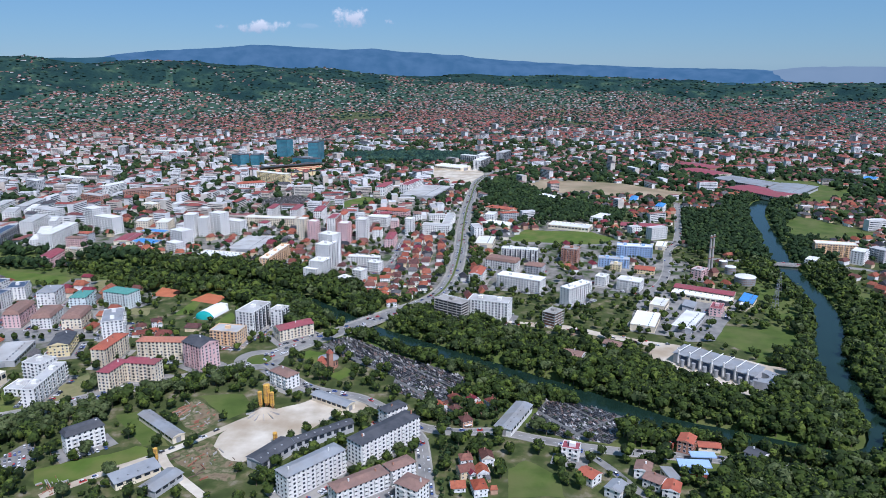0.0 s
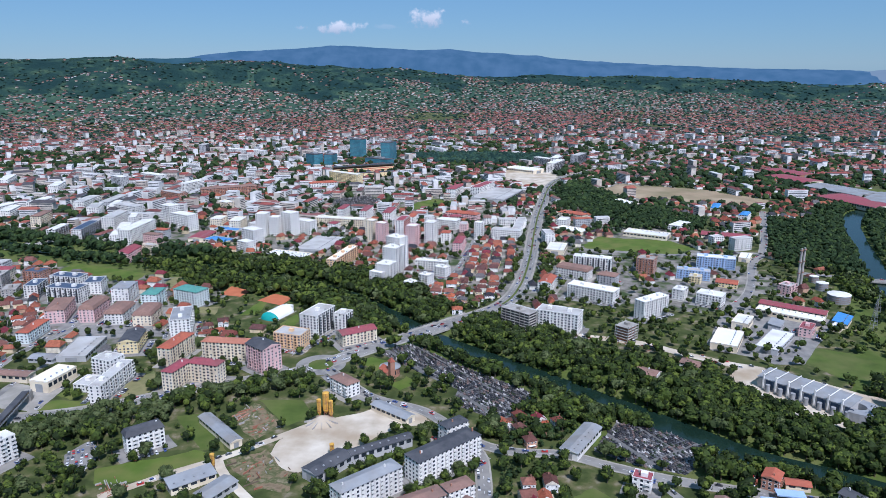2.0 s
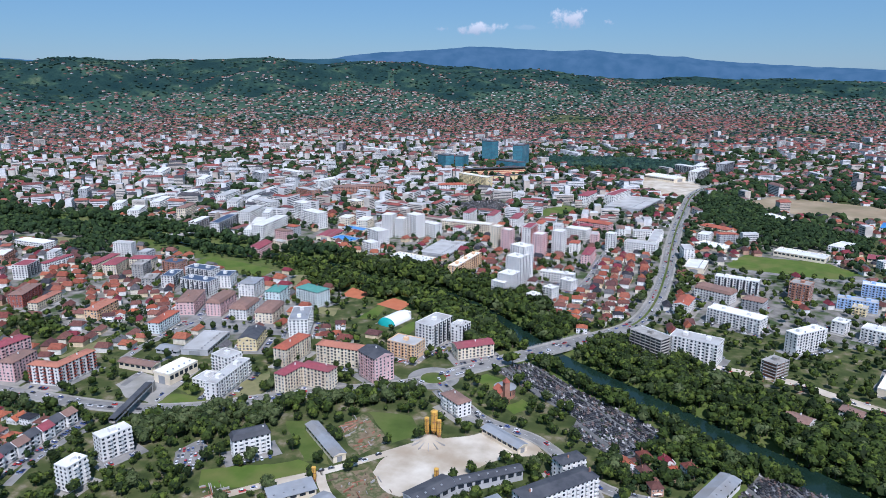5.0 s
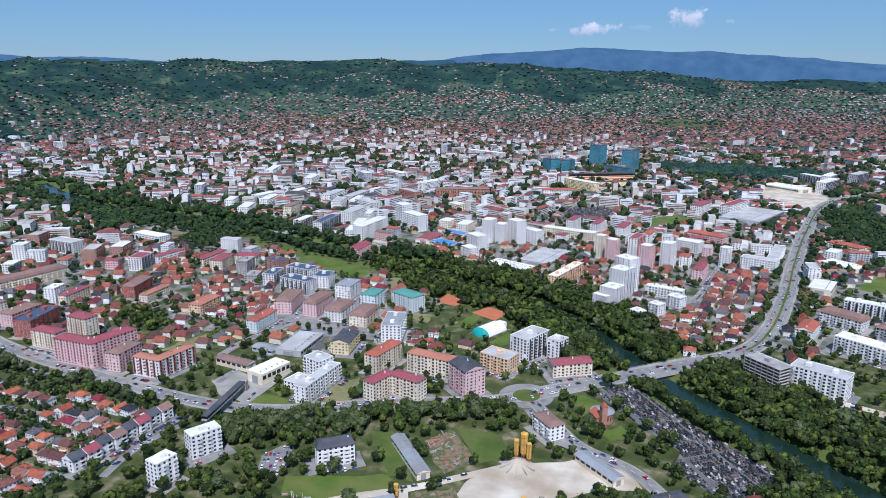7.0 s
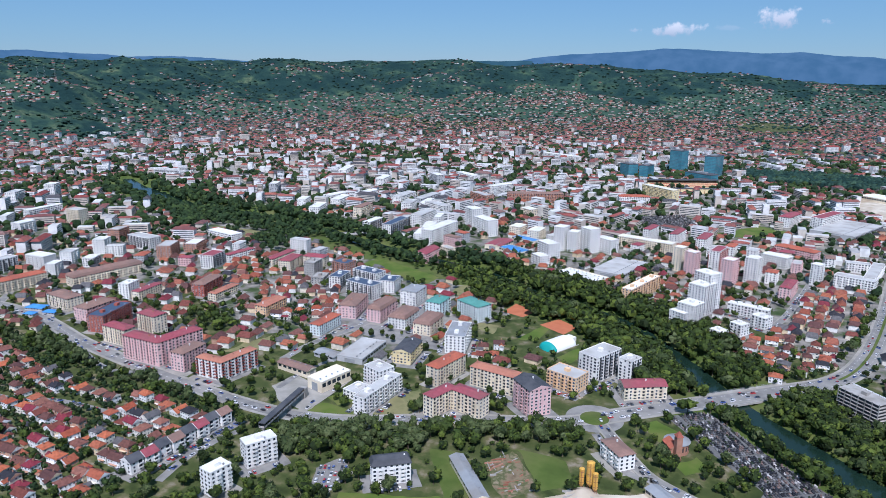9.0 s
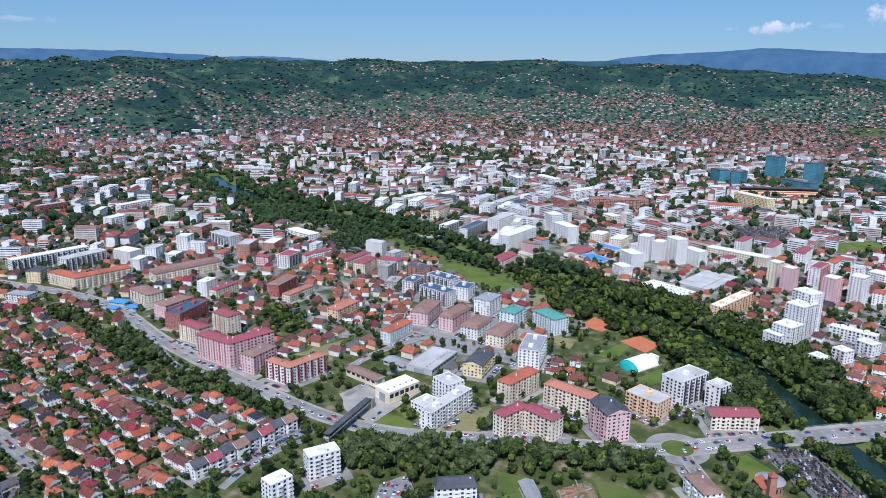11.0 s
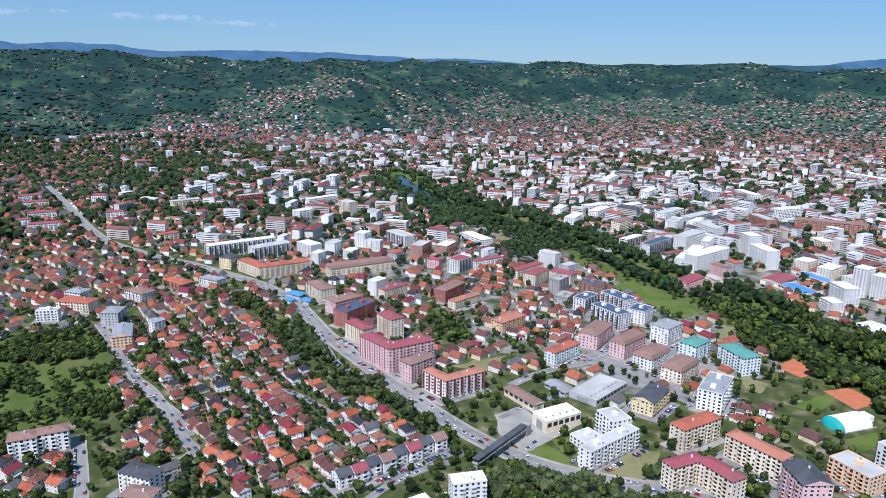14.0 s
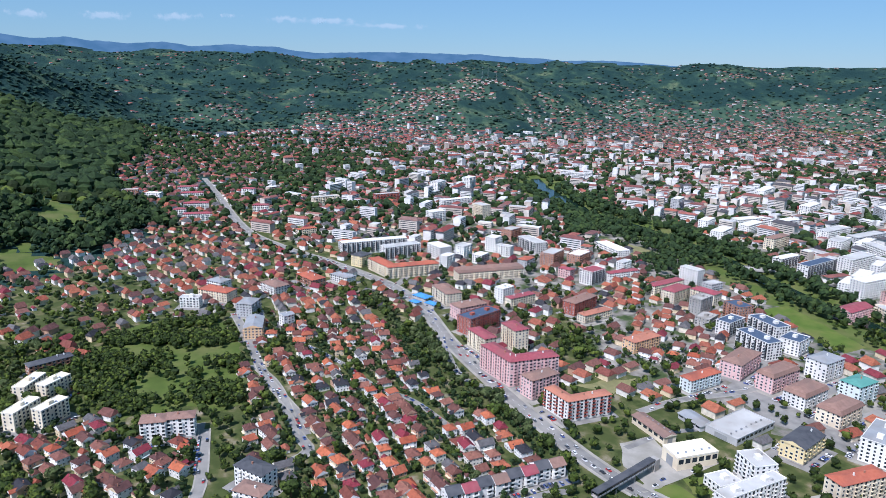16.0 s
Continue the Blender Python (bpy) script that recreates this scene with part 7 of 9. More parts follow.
# ---- church ----
def church(x, y, rot):
    FOOT.append((x, y, 26, 20, rot))
    b = empty("church", x, y, rot, "brick church with a round drum and bell tower", "church")
    bm = bmesh.new()
    bmesh.ops.create_cone(bm, cap_ends=True, segments=28, radius1=8, radius2=8, depth=8, matrix=Matrix.Translation((0, 0, 3.5)))
    part("drum", bm, BRICK, b)
    bm = bmesh.new()
    bmesh.ops.create_cone(bm, cap_ends=True, segments=28, radius1=8.8, radius2=1.0, depth=2.6, matrix=Matrix.Translation((0, 0, 8.8)))
    part("drum_roof", bm, METALROOF, b)
    boxed("bell_tower", BRICK, b, -13, 3, -1, -9, 7, 17)
    bm = bmesh.new()
    bmesh.ops.create_cone(bm, cap_ends=True, segments=4, radius1=3.4, radius2=0.1, depth=3.5, matrix=Matrix.Translation((-11, 5, 18.7)) @ Matrix.Rotation(0.785, 4, "Z"))
    part("tower_roof", bm, REDROOF, b)
    boxed("nave", BRICK, b, -9, 1, -1, 2, 9, 7)
    o = part("nave_roof", roof_mesh("gable", 11, 8, 0.5, 3), [REDROOF, BRICK], b)
    o.location = (-3.5, 5, 7)
    for i in range(10):
        a = 3.2 + i * 0.33
        o = boxed("drum_window", GLASS, b, 7.95, -0.45, 2.5, 8.05, 0.45, 5.8)
        o.rotation_euler = (0, 0, a)


church(*[(-96.2, 554.6)][0], 130)

# ---- cemeteries ----
def cemetery(poly, rot, label, seed):
    OPEN.append(poly)
    patch("cemetery_ground", poly, GRAVEGROUND, "trodden gravel ground between graves", 0.06, keep=False, wobble=0)
    r = np.random.RandomState(seed)
    c, s = math.cos(radians(rot)), math.sin(radians(rot))
    mx, my = sum(p[0] for p in poly) / len(poly), sum(p[1] for p in poly) / len(poly)
    u, v = np.meshgrid(np.arange(-110, 110, 1.9), np.arange(-110, 110, 2.6))
    u, v = u.ravel(), v.ravel()
    keep = (np.abs(((u + 300) % 26) - 13) < 11.9) & (np.abs(((v + 300) % 48) - 24) < 22.5)
    x, y = mx + u * c - v * s + r.uniform(-0.3, 0.3, u.size), my + u * s + v * c + r.uniform(-0.3, 0.3, u.size)
    keep &= inside(x, y, poly) & (r.uniform(size=x.size) < 0.95)
    x, y = x[keep], y[keep]
    n = len(x)
    slab = (np.array([(-.5, -.5, 0), (.5, -.5, 0), (.5, .5, 0), (-.5, .5, 0), (-.5, -.5, 1), (.5, -.5, 1), (.5, .5, 1), (-.5, .5, 1)], float), [(4, 5, 6), (4, 6, 7), (0, 1, 5), (0, 5, 4), (1, 2, 6), (1, 6, 5), (2, 3, 7), (2, 7, 6), (3, 0, 4), (3, 4, 7)], [0] * 10)
    t = np.full(n, radians(rot)) + r.uniform(-0.04, 0.04, n)
    tagged(stamp("grave_slabs", slab, [GRAVESTONE], np.stack([x, y, np.full(n, 0.05), r.uniform(0.9, 1.6, n), r.uniform(1.5, 2.2, n), r.uniform(0.25, 0.8, n), t], 1)), label, "graves", kind="stuff")
    hx_, hy_ = x - s * 1.0, y + c * 1.0
    tagged(stamp("headstones", slab, [GRAVESTONE], np.stack([hx_, hy_, np.full(n, 0.05), r.uniform(0.7, 1.4, n), np.full(n, 0.22), r.uniform(0.9, 1.7, n), t], 1)), "polished dark and pale headstones in rows", "headstones", kind="stuff")


cemetery([(-115.3, 599.1), (-87.5, 621), (-41.5, 578.6), (-6.6, 552.4), (23.7, 528.2), (18.5, 507.8), (2.6, 488.8), (-16.7, 492.4), (-41.3, 507.8), (-38.5, 532.4), (-63.5, 552.4)], 42, "crowded rows of dark granite graves", 1)
cemetery([(57.9, 451), (79.1, 494.4), (111.4, 479.8), (140.2, 459.2), (112.2, 428.1), (83.3, 436.3)], 35, "rows of dark granite graves beside the road", 2)
cemetery([(-344.4, 1297.1), (-277.3, 1355.3), (-228, 1259.4), (-297.6, 1208.6)], 42, "far rows of dark graves among apartment blocks", 3)

# ---- covered footbridge over the boulevard ----
def covered_footbridge(a, b_):
    a, b_ = np.array(a, float), np.array(b_, float)
    L = np.linalg.norm(b_ - a)
    rot = math.degrees(math.atan2(*(b_ - a)[::-1]))
    f = empty("covered_footbridge", *((a + b_) / 2), rot, "dark covered footbridge crossing above the boulevard", "footbridge")
    boxed("deck", CONCRETE, f, -L / 2, -2.2, 5.2, L / 2, 2.2, 5.7)
    boxed("roof", DARKROOF, f, -L / 2, -2.5, 8.6, L / 2, 2.5, 9.0)
    for s in (-1, 1):
        boxed("glazed_side", GLASS, f, -L / 2, s * 2.1 - 0.06, 6.6, L / 2, s * 2.1 + 0.06, 8.6)
        boxed("parapet", GREYW, f, -L / 2, s * 2.1 - 0.1, 5.7, L / 2, s * 2.1 + 0.1, 6.6)
        n = int(L / 4)
        for i in range(n + 1):
            x = -L / 2 + L * i / n
            boxed("frame_post", DARKFRAME, f, x - 0.12, s * 2.25 - 0.08, 5.2, x + 0.12, s * 2.25 + 0.08, 8.7)
    for q in (-0.48, -0.16, 0.16, 0.48):
        boxed("pier", CONCRETE, f, L * q - 0.5, -1.5, -0.5, L * q + 0.5, 1.5, 5.2)
    boxed("stair_tower", CONCRETE, f, L / 2, -2.5, -0.5, L / 2 + 5, 2.5, 8)


covered_footbridge(*[(-345.4, 421.4), (-360.2, 478.3)])

# ---- works chimneys, tanks, masts ----
def tank(x, y, r, h, label):
    FOOT.append((x, y, 2 * r, 2 * r, 0))
    t = empty("storage_tank", x, y, 0, label, "storage tank")
    bm = bmesh.new()
    bmesh.ops.create_cone(bm, cap_ends=True, segments=32, radius1=r, radius2=r, depth=h, matrix=Matrix.Translation((0, 0, h / 2 - 0.3)))
    part("shell", bm, METALROOF, t)
    bm = bmesh.new()
    bmesh.ops.create_cone(bm, cap_ends=True, segments=32, radius1=r * 1.03, radius2=r * 0.1, depth=r * 0.18, matrix=Matrix.Translation((0, 0, h - 0.3 + r * 0.09)))
    part("lid", bm, PALEROOF, t)
    for k in range(3):
        bm = bmesh.new()
        bmesh.ops.create_cone(bm, cap_ends=False, segments=32, radius1=r * 1.012, radius2=r * 1.012, depth=0.3, matrix=Matrix.Translation((0, 0, h * (k + 1) / 4)))
        part("hoop", bm, RUST, t)


tank(*[(347.9, 826.9)][0], 6.5, 9, "pale cylindrical storage tank")
tank(*[(349.2, 786.2)][0], 11.5, 9, "grey-brown cylindrical storage tank")
tank(*[(350.5, 856.2)][0], 5, 8, "small pale storage tank")


def chimney_stack(x, y, h, r):
    c = empty("chimney_stack", x, y, 0, "tall slim steel works chimney", "chimney")
    bm = bmesh.new()
    bmesh.ops.create_cone(bm, cap_ends=True, segments=20, radius1=r, radius2=r * 0.7, depth=h, matrix=Matrix.Translation((0, 0, h / 2 - 0.5)))
    part("shaft", bm, CONCRETE, c)
    for k in range(3):
        bm = bmesh.new()
        bmesh.ops.create_cone(bm, cap_ends=True, segments=20, radius1=r * 1.3, radius2=r * 1.3, depth=0.5, matrix=Matrix.Translation((0, 0, h * (0.4 + 0.27 * k))))
        part("platform", bm, RUST, c)


chimney_stack(*[(321.3, 826.8)][0], 48, 1.6)
chimney_stack(*[(326.5, 831.6)][0], 48, 1.6)


def lattice_mast(x, y, h, w=3.0):
    m = empty("lattice_mast", x, y, 15, "slim steel lattice mast", "mast", "masts")
    for sx in (-1, 1):
        for sy in (-1, 1):
            bm = bmesh.new()
            box(bm, sx * w / 2 - 0.15, sy * w / 2 - 0.15, -1, sx * w / 2 + 0.15, sy * w / 2 + 0.15, h)
            for v in bm.verts:
                if v.co.z > 1:
                    v.co.x *= 0.18
                    v.co.y *= 0.18
            part("leg", bm, METALROOF, m)
    for k in range(8):
        z, q = h * (k + 0.5) / 8, (w / 2) * (1 - 0.82 * (k + 0.5) / 8)
        bm = bmesh.new()
        box(bm, -q, -q, z, q, -q + 0.2, z + 0.2)
        box(bm, -q, q - 0.2, z, q, q, z + 0.2)
        box(bm, -q, -q, z, -q + 0.2, q, z + 0.2)
        box(bm, q - 0.2, -q, z, q, q, z + 0.2)
        part("brace", bm, METALROOF, m)


for q in [(361.1, 728.9), (353.3, 715.1)][:1] + [(345, 699.7)]:
    lattice_mast(*q, 32, 5)
for q in ((-2870, 1735), (-2890, 1775), (-2840, 1790)):
    lattice_mast(*q, 60, 5)

# ---- petrol station ----
def petrol_station(x, y, rot):
    FOOT.append((x, y, 30, 22, rot))
    s = empty("petrol_station", x, y, rot, "petrol station with pale blue canopies and red kiosk", "petrol station")
    for dx, dy, w, d in ((-3, -5, 20, 9), (5, 6, 16, 7)):
        boxed("canopy", BLUEW, s, dx - w / 2, dy - d / 2, 5, dx + w / 2, dy + d / 2, 5.7)
        for i in (-1, 1):
            boxed("canopy_post", METALROOF, s, dx + i * w * 0.36 - 0.2, dy - 0.2, -0.3, dx + i * w * 0.36 + 0.2, dy + 0.2, 5)
            boxed("fuel_pump", REDROOF, s, dx + i * w * 0.2 - 0.4, dy - 0.3, -0.1, dx + i * w * 0.2 + 0.4, dy + 0.3, 1.7)
    boxed("kiosk", RED, s, -12, -14, -0.3, 3, -9, 3.6)
    boxed("kiosk_roof", BLUEW, s, -12.5, -14.5, 3.6, 3.5, -8.5, 4.0)
    boxed("sign_pylon", REDROOF, s, -14, 8, -0.3, -13, 9, 11)


petrol_station(*[(160.4, 400.3)][0], -5)

# ---- zones for the filling ----
MEADOW = [(-676.6, 152.5), (-736.8, 171), (-761.4, 206.4), (-747.3, 267.5), (-705.9, 279.2), (-636.2, 274.9), (-557.2, 260), (-550.8, 245.7), (-568, 224.2), (-569.1, 189.3), (-565.7, 176.1), (-612.8, 156.5)]
GARDENS = [
    ([(-801.7, 333.2), (-755.9, 425.4), (-633.8, 442.6), (-481.9, 434.3), (-391.8, 430.4), (-361.8, 405.8), (-363.8, 362.3), (-368.4, 337), (-374.5, 321.7), (-451.6, 248.4), (-466, 234.8), (-615, 278.5)] , -3.1, 12.2, 0.88),
    ([(-1084.8, 186.2), (-1133.1, 239.6), (-1101, 321.1), (-968.6, 358.3), (-754.7, 372.5), (-777.7, 294.8), (-797.8, 246.9), (-913.4, 198.8)], 20, 13.0, 0.8),
    ([(-1024.1, 114.5), (-1084.8, 186.2), (-913.4, 198.8), (-797.8, 246.9), (-729.6, 223.9), (-748.8, 143.2), (-841.9, 77.1), (-944.7, 67.8)], 20, 14.0, 0.42),
    ([(-584.4, 100.4), (-590.4, 120.4), (-548.8, 184.4), (-517.2, 217.9), (-447.3, 212.4), (-494.2, 108.5)], 30, 12.6, 0.88),
    ([(-693.6, 272), (-679.5, 287.2), (-495.3, 285.7), (-424.3, 263.6), (-429.7, 251.5), (-489.8, 261.3)], 5.5, 11.5, 0.88),
    ([(-88.9, 738.6), (-83.6, 812.7), (-68.4, 994.2), (0.8, 1011.4), (12.4, 946), (9.7, 836.5), (-15, 748.4), (-49.1, 696.3)], 89.3, 11.5, 0.88),
    ([(-5.2, 421.6), (32.2, 421.6), (28.6, 366.7), (-5.3, 366.7)], 5, 11.5, 0.88),
    ([(-5.9, 486), (50.4, 500.1), (47.4, 443.9), (28.7, 425.2), (6.2, 432.5)], 20, 12.5, 0.88),
    ([(-607.8, 669.3), (-590.7, 737.4), (-531.2, 723.5), (-459.1, 646.8), (-475.5, 609.1), (-511.4, 580.5)], 35, 13, 0.88),
    ([(-300.2, 651.9), (-269.6, 653.4), (-260.6, 635.9), (-279.8, 621.7)], 20, 12, 0.88),
    ([(-446.6, 940.1), (-385.8, 959.7), (-308.3, 874.7), (-301.8, 837.2), (-341.6, 842.4), (-398.9, 852.8)], 20, 12.5, 0.88),
    ([(-31.9, 1473), (45.6, 1360.3), (57.5, 1309.9), (11.7, 1240.6), (-45, 1262.8)], 20, 16, 0.88),
]
WOODS = [
    [(150, 362), (168, 378), (205, 392), (262, 408), (330, 420), (330, 330), (150, 330)],
    [(-300, 1935), (-120, 1985), (60, 1965), (95, 1860), (-34, 1800), (-205, 1812)],
    [(-1932.2, -21.3), (-1610.3, 201.9), (-1245.9, 264.9), (-1135.4, 187.7), (-1117.5, 104.3), (-1046.8, 58.6)],
    [(-42, 626.8), (-13.3, 656.8), (61.7, 626.8), (102.6, 599.3), (159.8, 592.8), (173.1, 550.2), (187.7, 522.1), (251.2, 492.6), (292.7, 541.4), (368.1, 676.4), (345.9, 615.8), (297.3, 520.1), (274.3, 444.1), (199.8, 438.6), (149.6, 466.7), (97.7, 523), (32.4, 573.7)],
    [(190.4, 388.6), (231.2, 407.9), (295.5, 425.4), (260.2, 366.9), (158, 366.8)],
    [(394.7, 660.3), (484.5, 739.1), (295.5, 425.4), (278, 440.2)],
    [(-1090.9, 929), (-1220, 1057.2), (-1119, 1023), (-971.5, 976.5), (-794, 898.7), (-724.8, 895), (-699.4, 869.2), (-698.8, 777.7), (-765.9, 826.5), (-867.1, 874.2), (-907.3, 859.2), (-908.3, 799.7)],
    [(70.5, 1439.4), (146.5, 1510.7), (219.9, 1260.1), (312.1, 1180.9), (283.5, 1102.3), (157.9, 1102.1), (120.3, 1229), (87.5, 1259.9)],
    [(402.6, 1209.7), (515.2, 1162.9), (436.1, 946.6), (394.2, 883.2), (335, 946.4)],
    [(-380.9, 761.6), (-325.5, 761.2), (-291.4, 763.1), (-243.8, 757.6), (-206.3, 705.4), (-160.4, 691.7), (-147, 647.5), (-119.9, 660.4), (-128, 693.1), (-165.8, 744.3), (-233.4, 778.6), (-314.9, 798), (-383.8, 819.3)],
    [(-766.8, 83.9), (-692.9, 143.9), (-679.9, 174), (-612.9, 168.1), (-607.8, 145.1), (-586.1, 100.2)],
    [(-586, 558.3), (-580.9, 595.2), (-534, 590.8), (-511.9, 555.7), (-528.1, 529.4)],
    [(-485.2, 271.6), (-493.7, 289.3), (-418.8, 275.7), (-429.7, 251.5)],
    [(7, 500), (27.8, 481.5), (2.3, 425.2), (-15.1, 440), (-13.9, 468.3)],
]
BELTS = [
    ([(-744.4, 429.2), (-648.1, 432.8), (-561.4, 430.2), (-481.6, 428.8), (-425.9, 436.5), (-393.5, 438.1)], 11, 0),
    ([(-323.5, 421.3), (-292.6, 441.6), (-262.4, 461.4), (-236.4, 486.1), (-209.1, 508.6), (-175.3, 532.2)], 15, 0),
    ([(-308.8, 447.6), (-296.6, 468.2), (-272.9, 495.1), (-236.6, 511.6), (-204, 519.7), (-167.1, 532.3)], 13, 0),
    ([(-273.1, 388.3), (-271.9, 404.3), (-268.6, 417.9)], 9, 0),
    ([(36.3, 748.5), (41.3, 861.7), (44.7, 1011.4), (61.2, 1219)], 5, 0),
    ([(-3.8, 768.8), (9.8, 916.2), (16.5, 1066.2)], 4, 0),
    ([(47.6, 468.4), (93.1, 495.3)], 5, 0),
    ([(-1542.2, 393.5), (-1301.6, 375.1), (-1180.8, 376.3)], 16, 0),
]


SPORTS = [(-345, 705), (-300, 800), (-235, 770), (-200, 690), (-215, 640), (-285, 640)]  # courts, dome and lawns, with no houses between

# terraced houses along the lane and blue market sheds
for k in range(8):
    block(-381 - 0.3 * k + (k % 2) * 1.6, 346 + 10.4 * k, 9.2, 9.6, 90, 3, WHITE, "gable", [DARKROOF, MAROONROOF, DARKROOF, BROWNROOF][k % 4], "white terraced house under a steep dark roof", name="terraced_house", category="house", group="terraced houses", extras=False, rise=3.2)
for x, y, L, W in ((-730, 485, 20, 12), (-704, 484, 14, 9), (-716, 470, 11, 8)):
    block(x, y, L, W, 20, 1, GREYW, "hip", BLUEROOF, "market shed under a bright blue sheet roof", name="market_shed", category="shed", group="market sheds", extras=False)
# pale terraces under maroon roofs below the wooded hill
for x, y, L, W, rot, fl in ((-1204, 312, 42, 12, 78, 4), (-1287, 321, 40, 12, 80, 4), (-1379, 326, 38, 12, 82, 4), (-1440, 326, 36, 12, 84, 4), (-1240, 290, 18, 12, 78, 4), (-1395, 428, 24, 14, 60, 5), (-1250, 420, 26, 12, 70, 4)):
    block(x, y, L, W, rot, fl, WHITE, "hip", MAROONROOF, "pale apartment terrace under a dark red roof", group="suburb terraces", extras=False)
block(-1395, 222, 34, 14, 78, 4, BRICK, "flat", FLATROOF, "brown block with bands of windows below the wooded hill", extras=False)
block(-1372, 262, 26, 14, 60, 4, WHITE, "flat", PALEROOF, "white block with a pale flat roof below the wooded hill", extras=False)


# ---- cars ----
def car_proto():
    """A small car: bevelled body, glass cabin, four wheels."""
    c = new("car")
    bm = bmesh.new()
    box(bm, -2.1, -0.85, 0.28, 2.1, 0.85, 0.95)
    bmesh.ops.bevel(bm, geom=bm.edges[:], offset=0.16, segments=2, affect="EDGES")
    part("body", bm, CARPAINT, c)
    bm = bmesh.new()
    box(bm, -1.35, -0.75, 0.9, 0.95, 0.75, 1.45)
    for v in bm.verts:
        if v.co.z > 1.2:
            v.co.x = v.co.x * 0.72 - 0.1
            v.co.y *= 0.86
    part("cabin", bm, GLASS, c)
    boxed("roof", CARPAINT, c, -1.05, -0.62, 1.44, 0.55, 0.62, 1.5)
    for sx in (-1, 1):
        for sy in (-1, 1):
            bm = bmesh.new()
            bmesh.ops.create_cone(bm, cap_ends=True, segments=14, radius1=0.32, radius2=0.32, depth=0.22, matrix=Matrix.Translation((sx * 1.3, sy * 0.78, 0.32)) @ Matrix.Rotation(math.pi / 2, 4, "X"))
            part("wheel", bm, DARKFRAME, c)
    return c


car_first = car_proto()
car_made = []


def car(x, y, rot):
    m = pose(x, y, 0.17, 0, 0, rot)
    if not car_made:
        car_first.matrix_world = m
        ob = car_first
    else:
        ob = copy_thing(car_first, m)
    car_made.append(1)
    tagged(ob, "small passenger car on the asphalt", "car", "cars")


def cars_along(pts, side, gap, seed, count, flip=0):
    """Cars standing along a street."""
    r = random.Random(seed)
    p = smooth_line(pts, 2.0)
    s = np.concatenate([[0], np.cumsum(np.linalg.norm(np.diff(p, axis=0), axis=1))])
    at = r.uniform(2, 10)
    for k in range(count):
        if at > s[-1] - 3:
            break
        x, y = np.interp(at, s, p[:, 0]), np.interp(at, s, p[:, 1])
        x2, y2 = np.interp(at + 1, s, p[:, 0]), np.interp(at + 1, s, p[:, 1])
        d = math.atan2(y2 - y, x2 - x)
        q = side * r.choice((-1, 1)) if flip == 0 else side
        car(x + math.sin(d) * q, y - math.cos(d) * q, math.degrees(d) + (flip if flip > 1 else 0))
        at += gap * r.uniform(0.5, 1.7)


cars_along(BOULEVARD[8:], 3.0, 26, 1, 16)
cars_along(MAINROAD[:6], 4.5, 22, 2, 16)
cars_along(SOUTHROAD[:11], 2.0, 30, 3, 10)
cars_along([(-520.9, 228), (-468.4, 217.2), (-448, 211)], 4.6, 4, 4, 12, 1)
cars_along([(-601.5, 531.1), (-481.1, 480.8)], 5.0, 3.2, 5, 18, 90)
cars_along([(-181.6, 601.5), (-162.7, 625.9), (-134.3, 634.2)], 1.0, 6, 8, 12, 60)
cars_along([(-152, 594.7), (-112.8, 632.1)], 1.0, 5, 9, 14, 90)
cars_along([(-683.7, 288), (-597.1, 285.1), (-527.6, 291.8)], 3.0, 12, 10, 10)


# the many parked cars of the streets and yards
PARKEDPAINT = palette("parked_car_paint", [(0.75, 0.75, 0.75), (0.03, 0.03, 0.035), (0.35, 0.36, 0.38), (0.10, 0.11, 0.12), (0.45, 0.03, 0.03), (0.06, 0.10, 0.28), (0.65, 0.65, 0.66)], "island", 0.3, 1.0, 0.5, 0.05)


def small_car():
    """A car of a body and a tapered glazed cabin with a painted top."""
    V, F, S = [], [], []
    for (x0, x1, y0, z0, z1, tx_, ty_), slot in (((-2.1, 2.1, 0.85, 0.25, 0.85, 0.97, 0.95), 0), ((-1.5, 1.05, 0.78, 0.85, 1.42, 0.72, 0.86), 1), ((-1.05, 0.62, 0.64, 1.42, 1.48, 1, 1), 0)):
        k = len(V)
        for z, fx, fy in ((z0, 1, 1), (z1, tx_, ty_)):
            V += [(x0 * fx, -y0 * fy, z), (x1 * fx, -y0 * fy, z), (x1 * fx, y0 * fy, z), (x0 * fx, y0 * fy, z)]
        for q in ((0, 1, 5), (0, 5, 4), (1, 2, 6), (1, 6, 5), (2, 3, 7), (2, 7, 6), (3, 0, 4), (3, 4, 7), (4, 5, 6), (4, 6, 7)):
            F.append([k + i for i in q])
            S.append(slot)
    return np.array(V), F, S


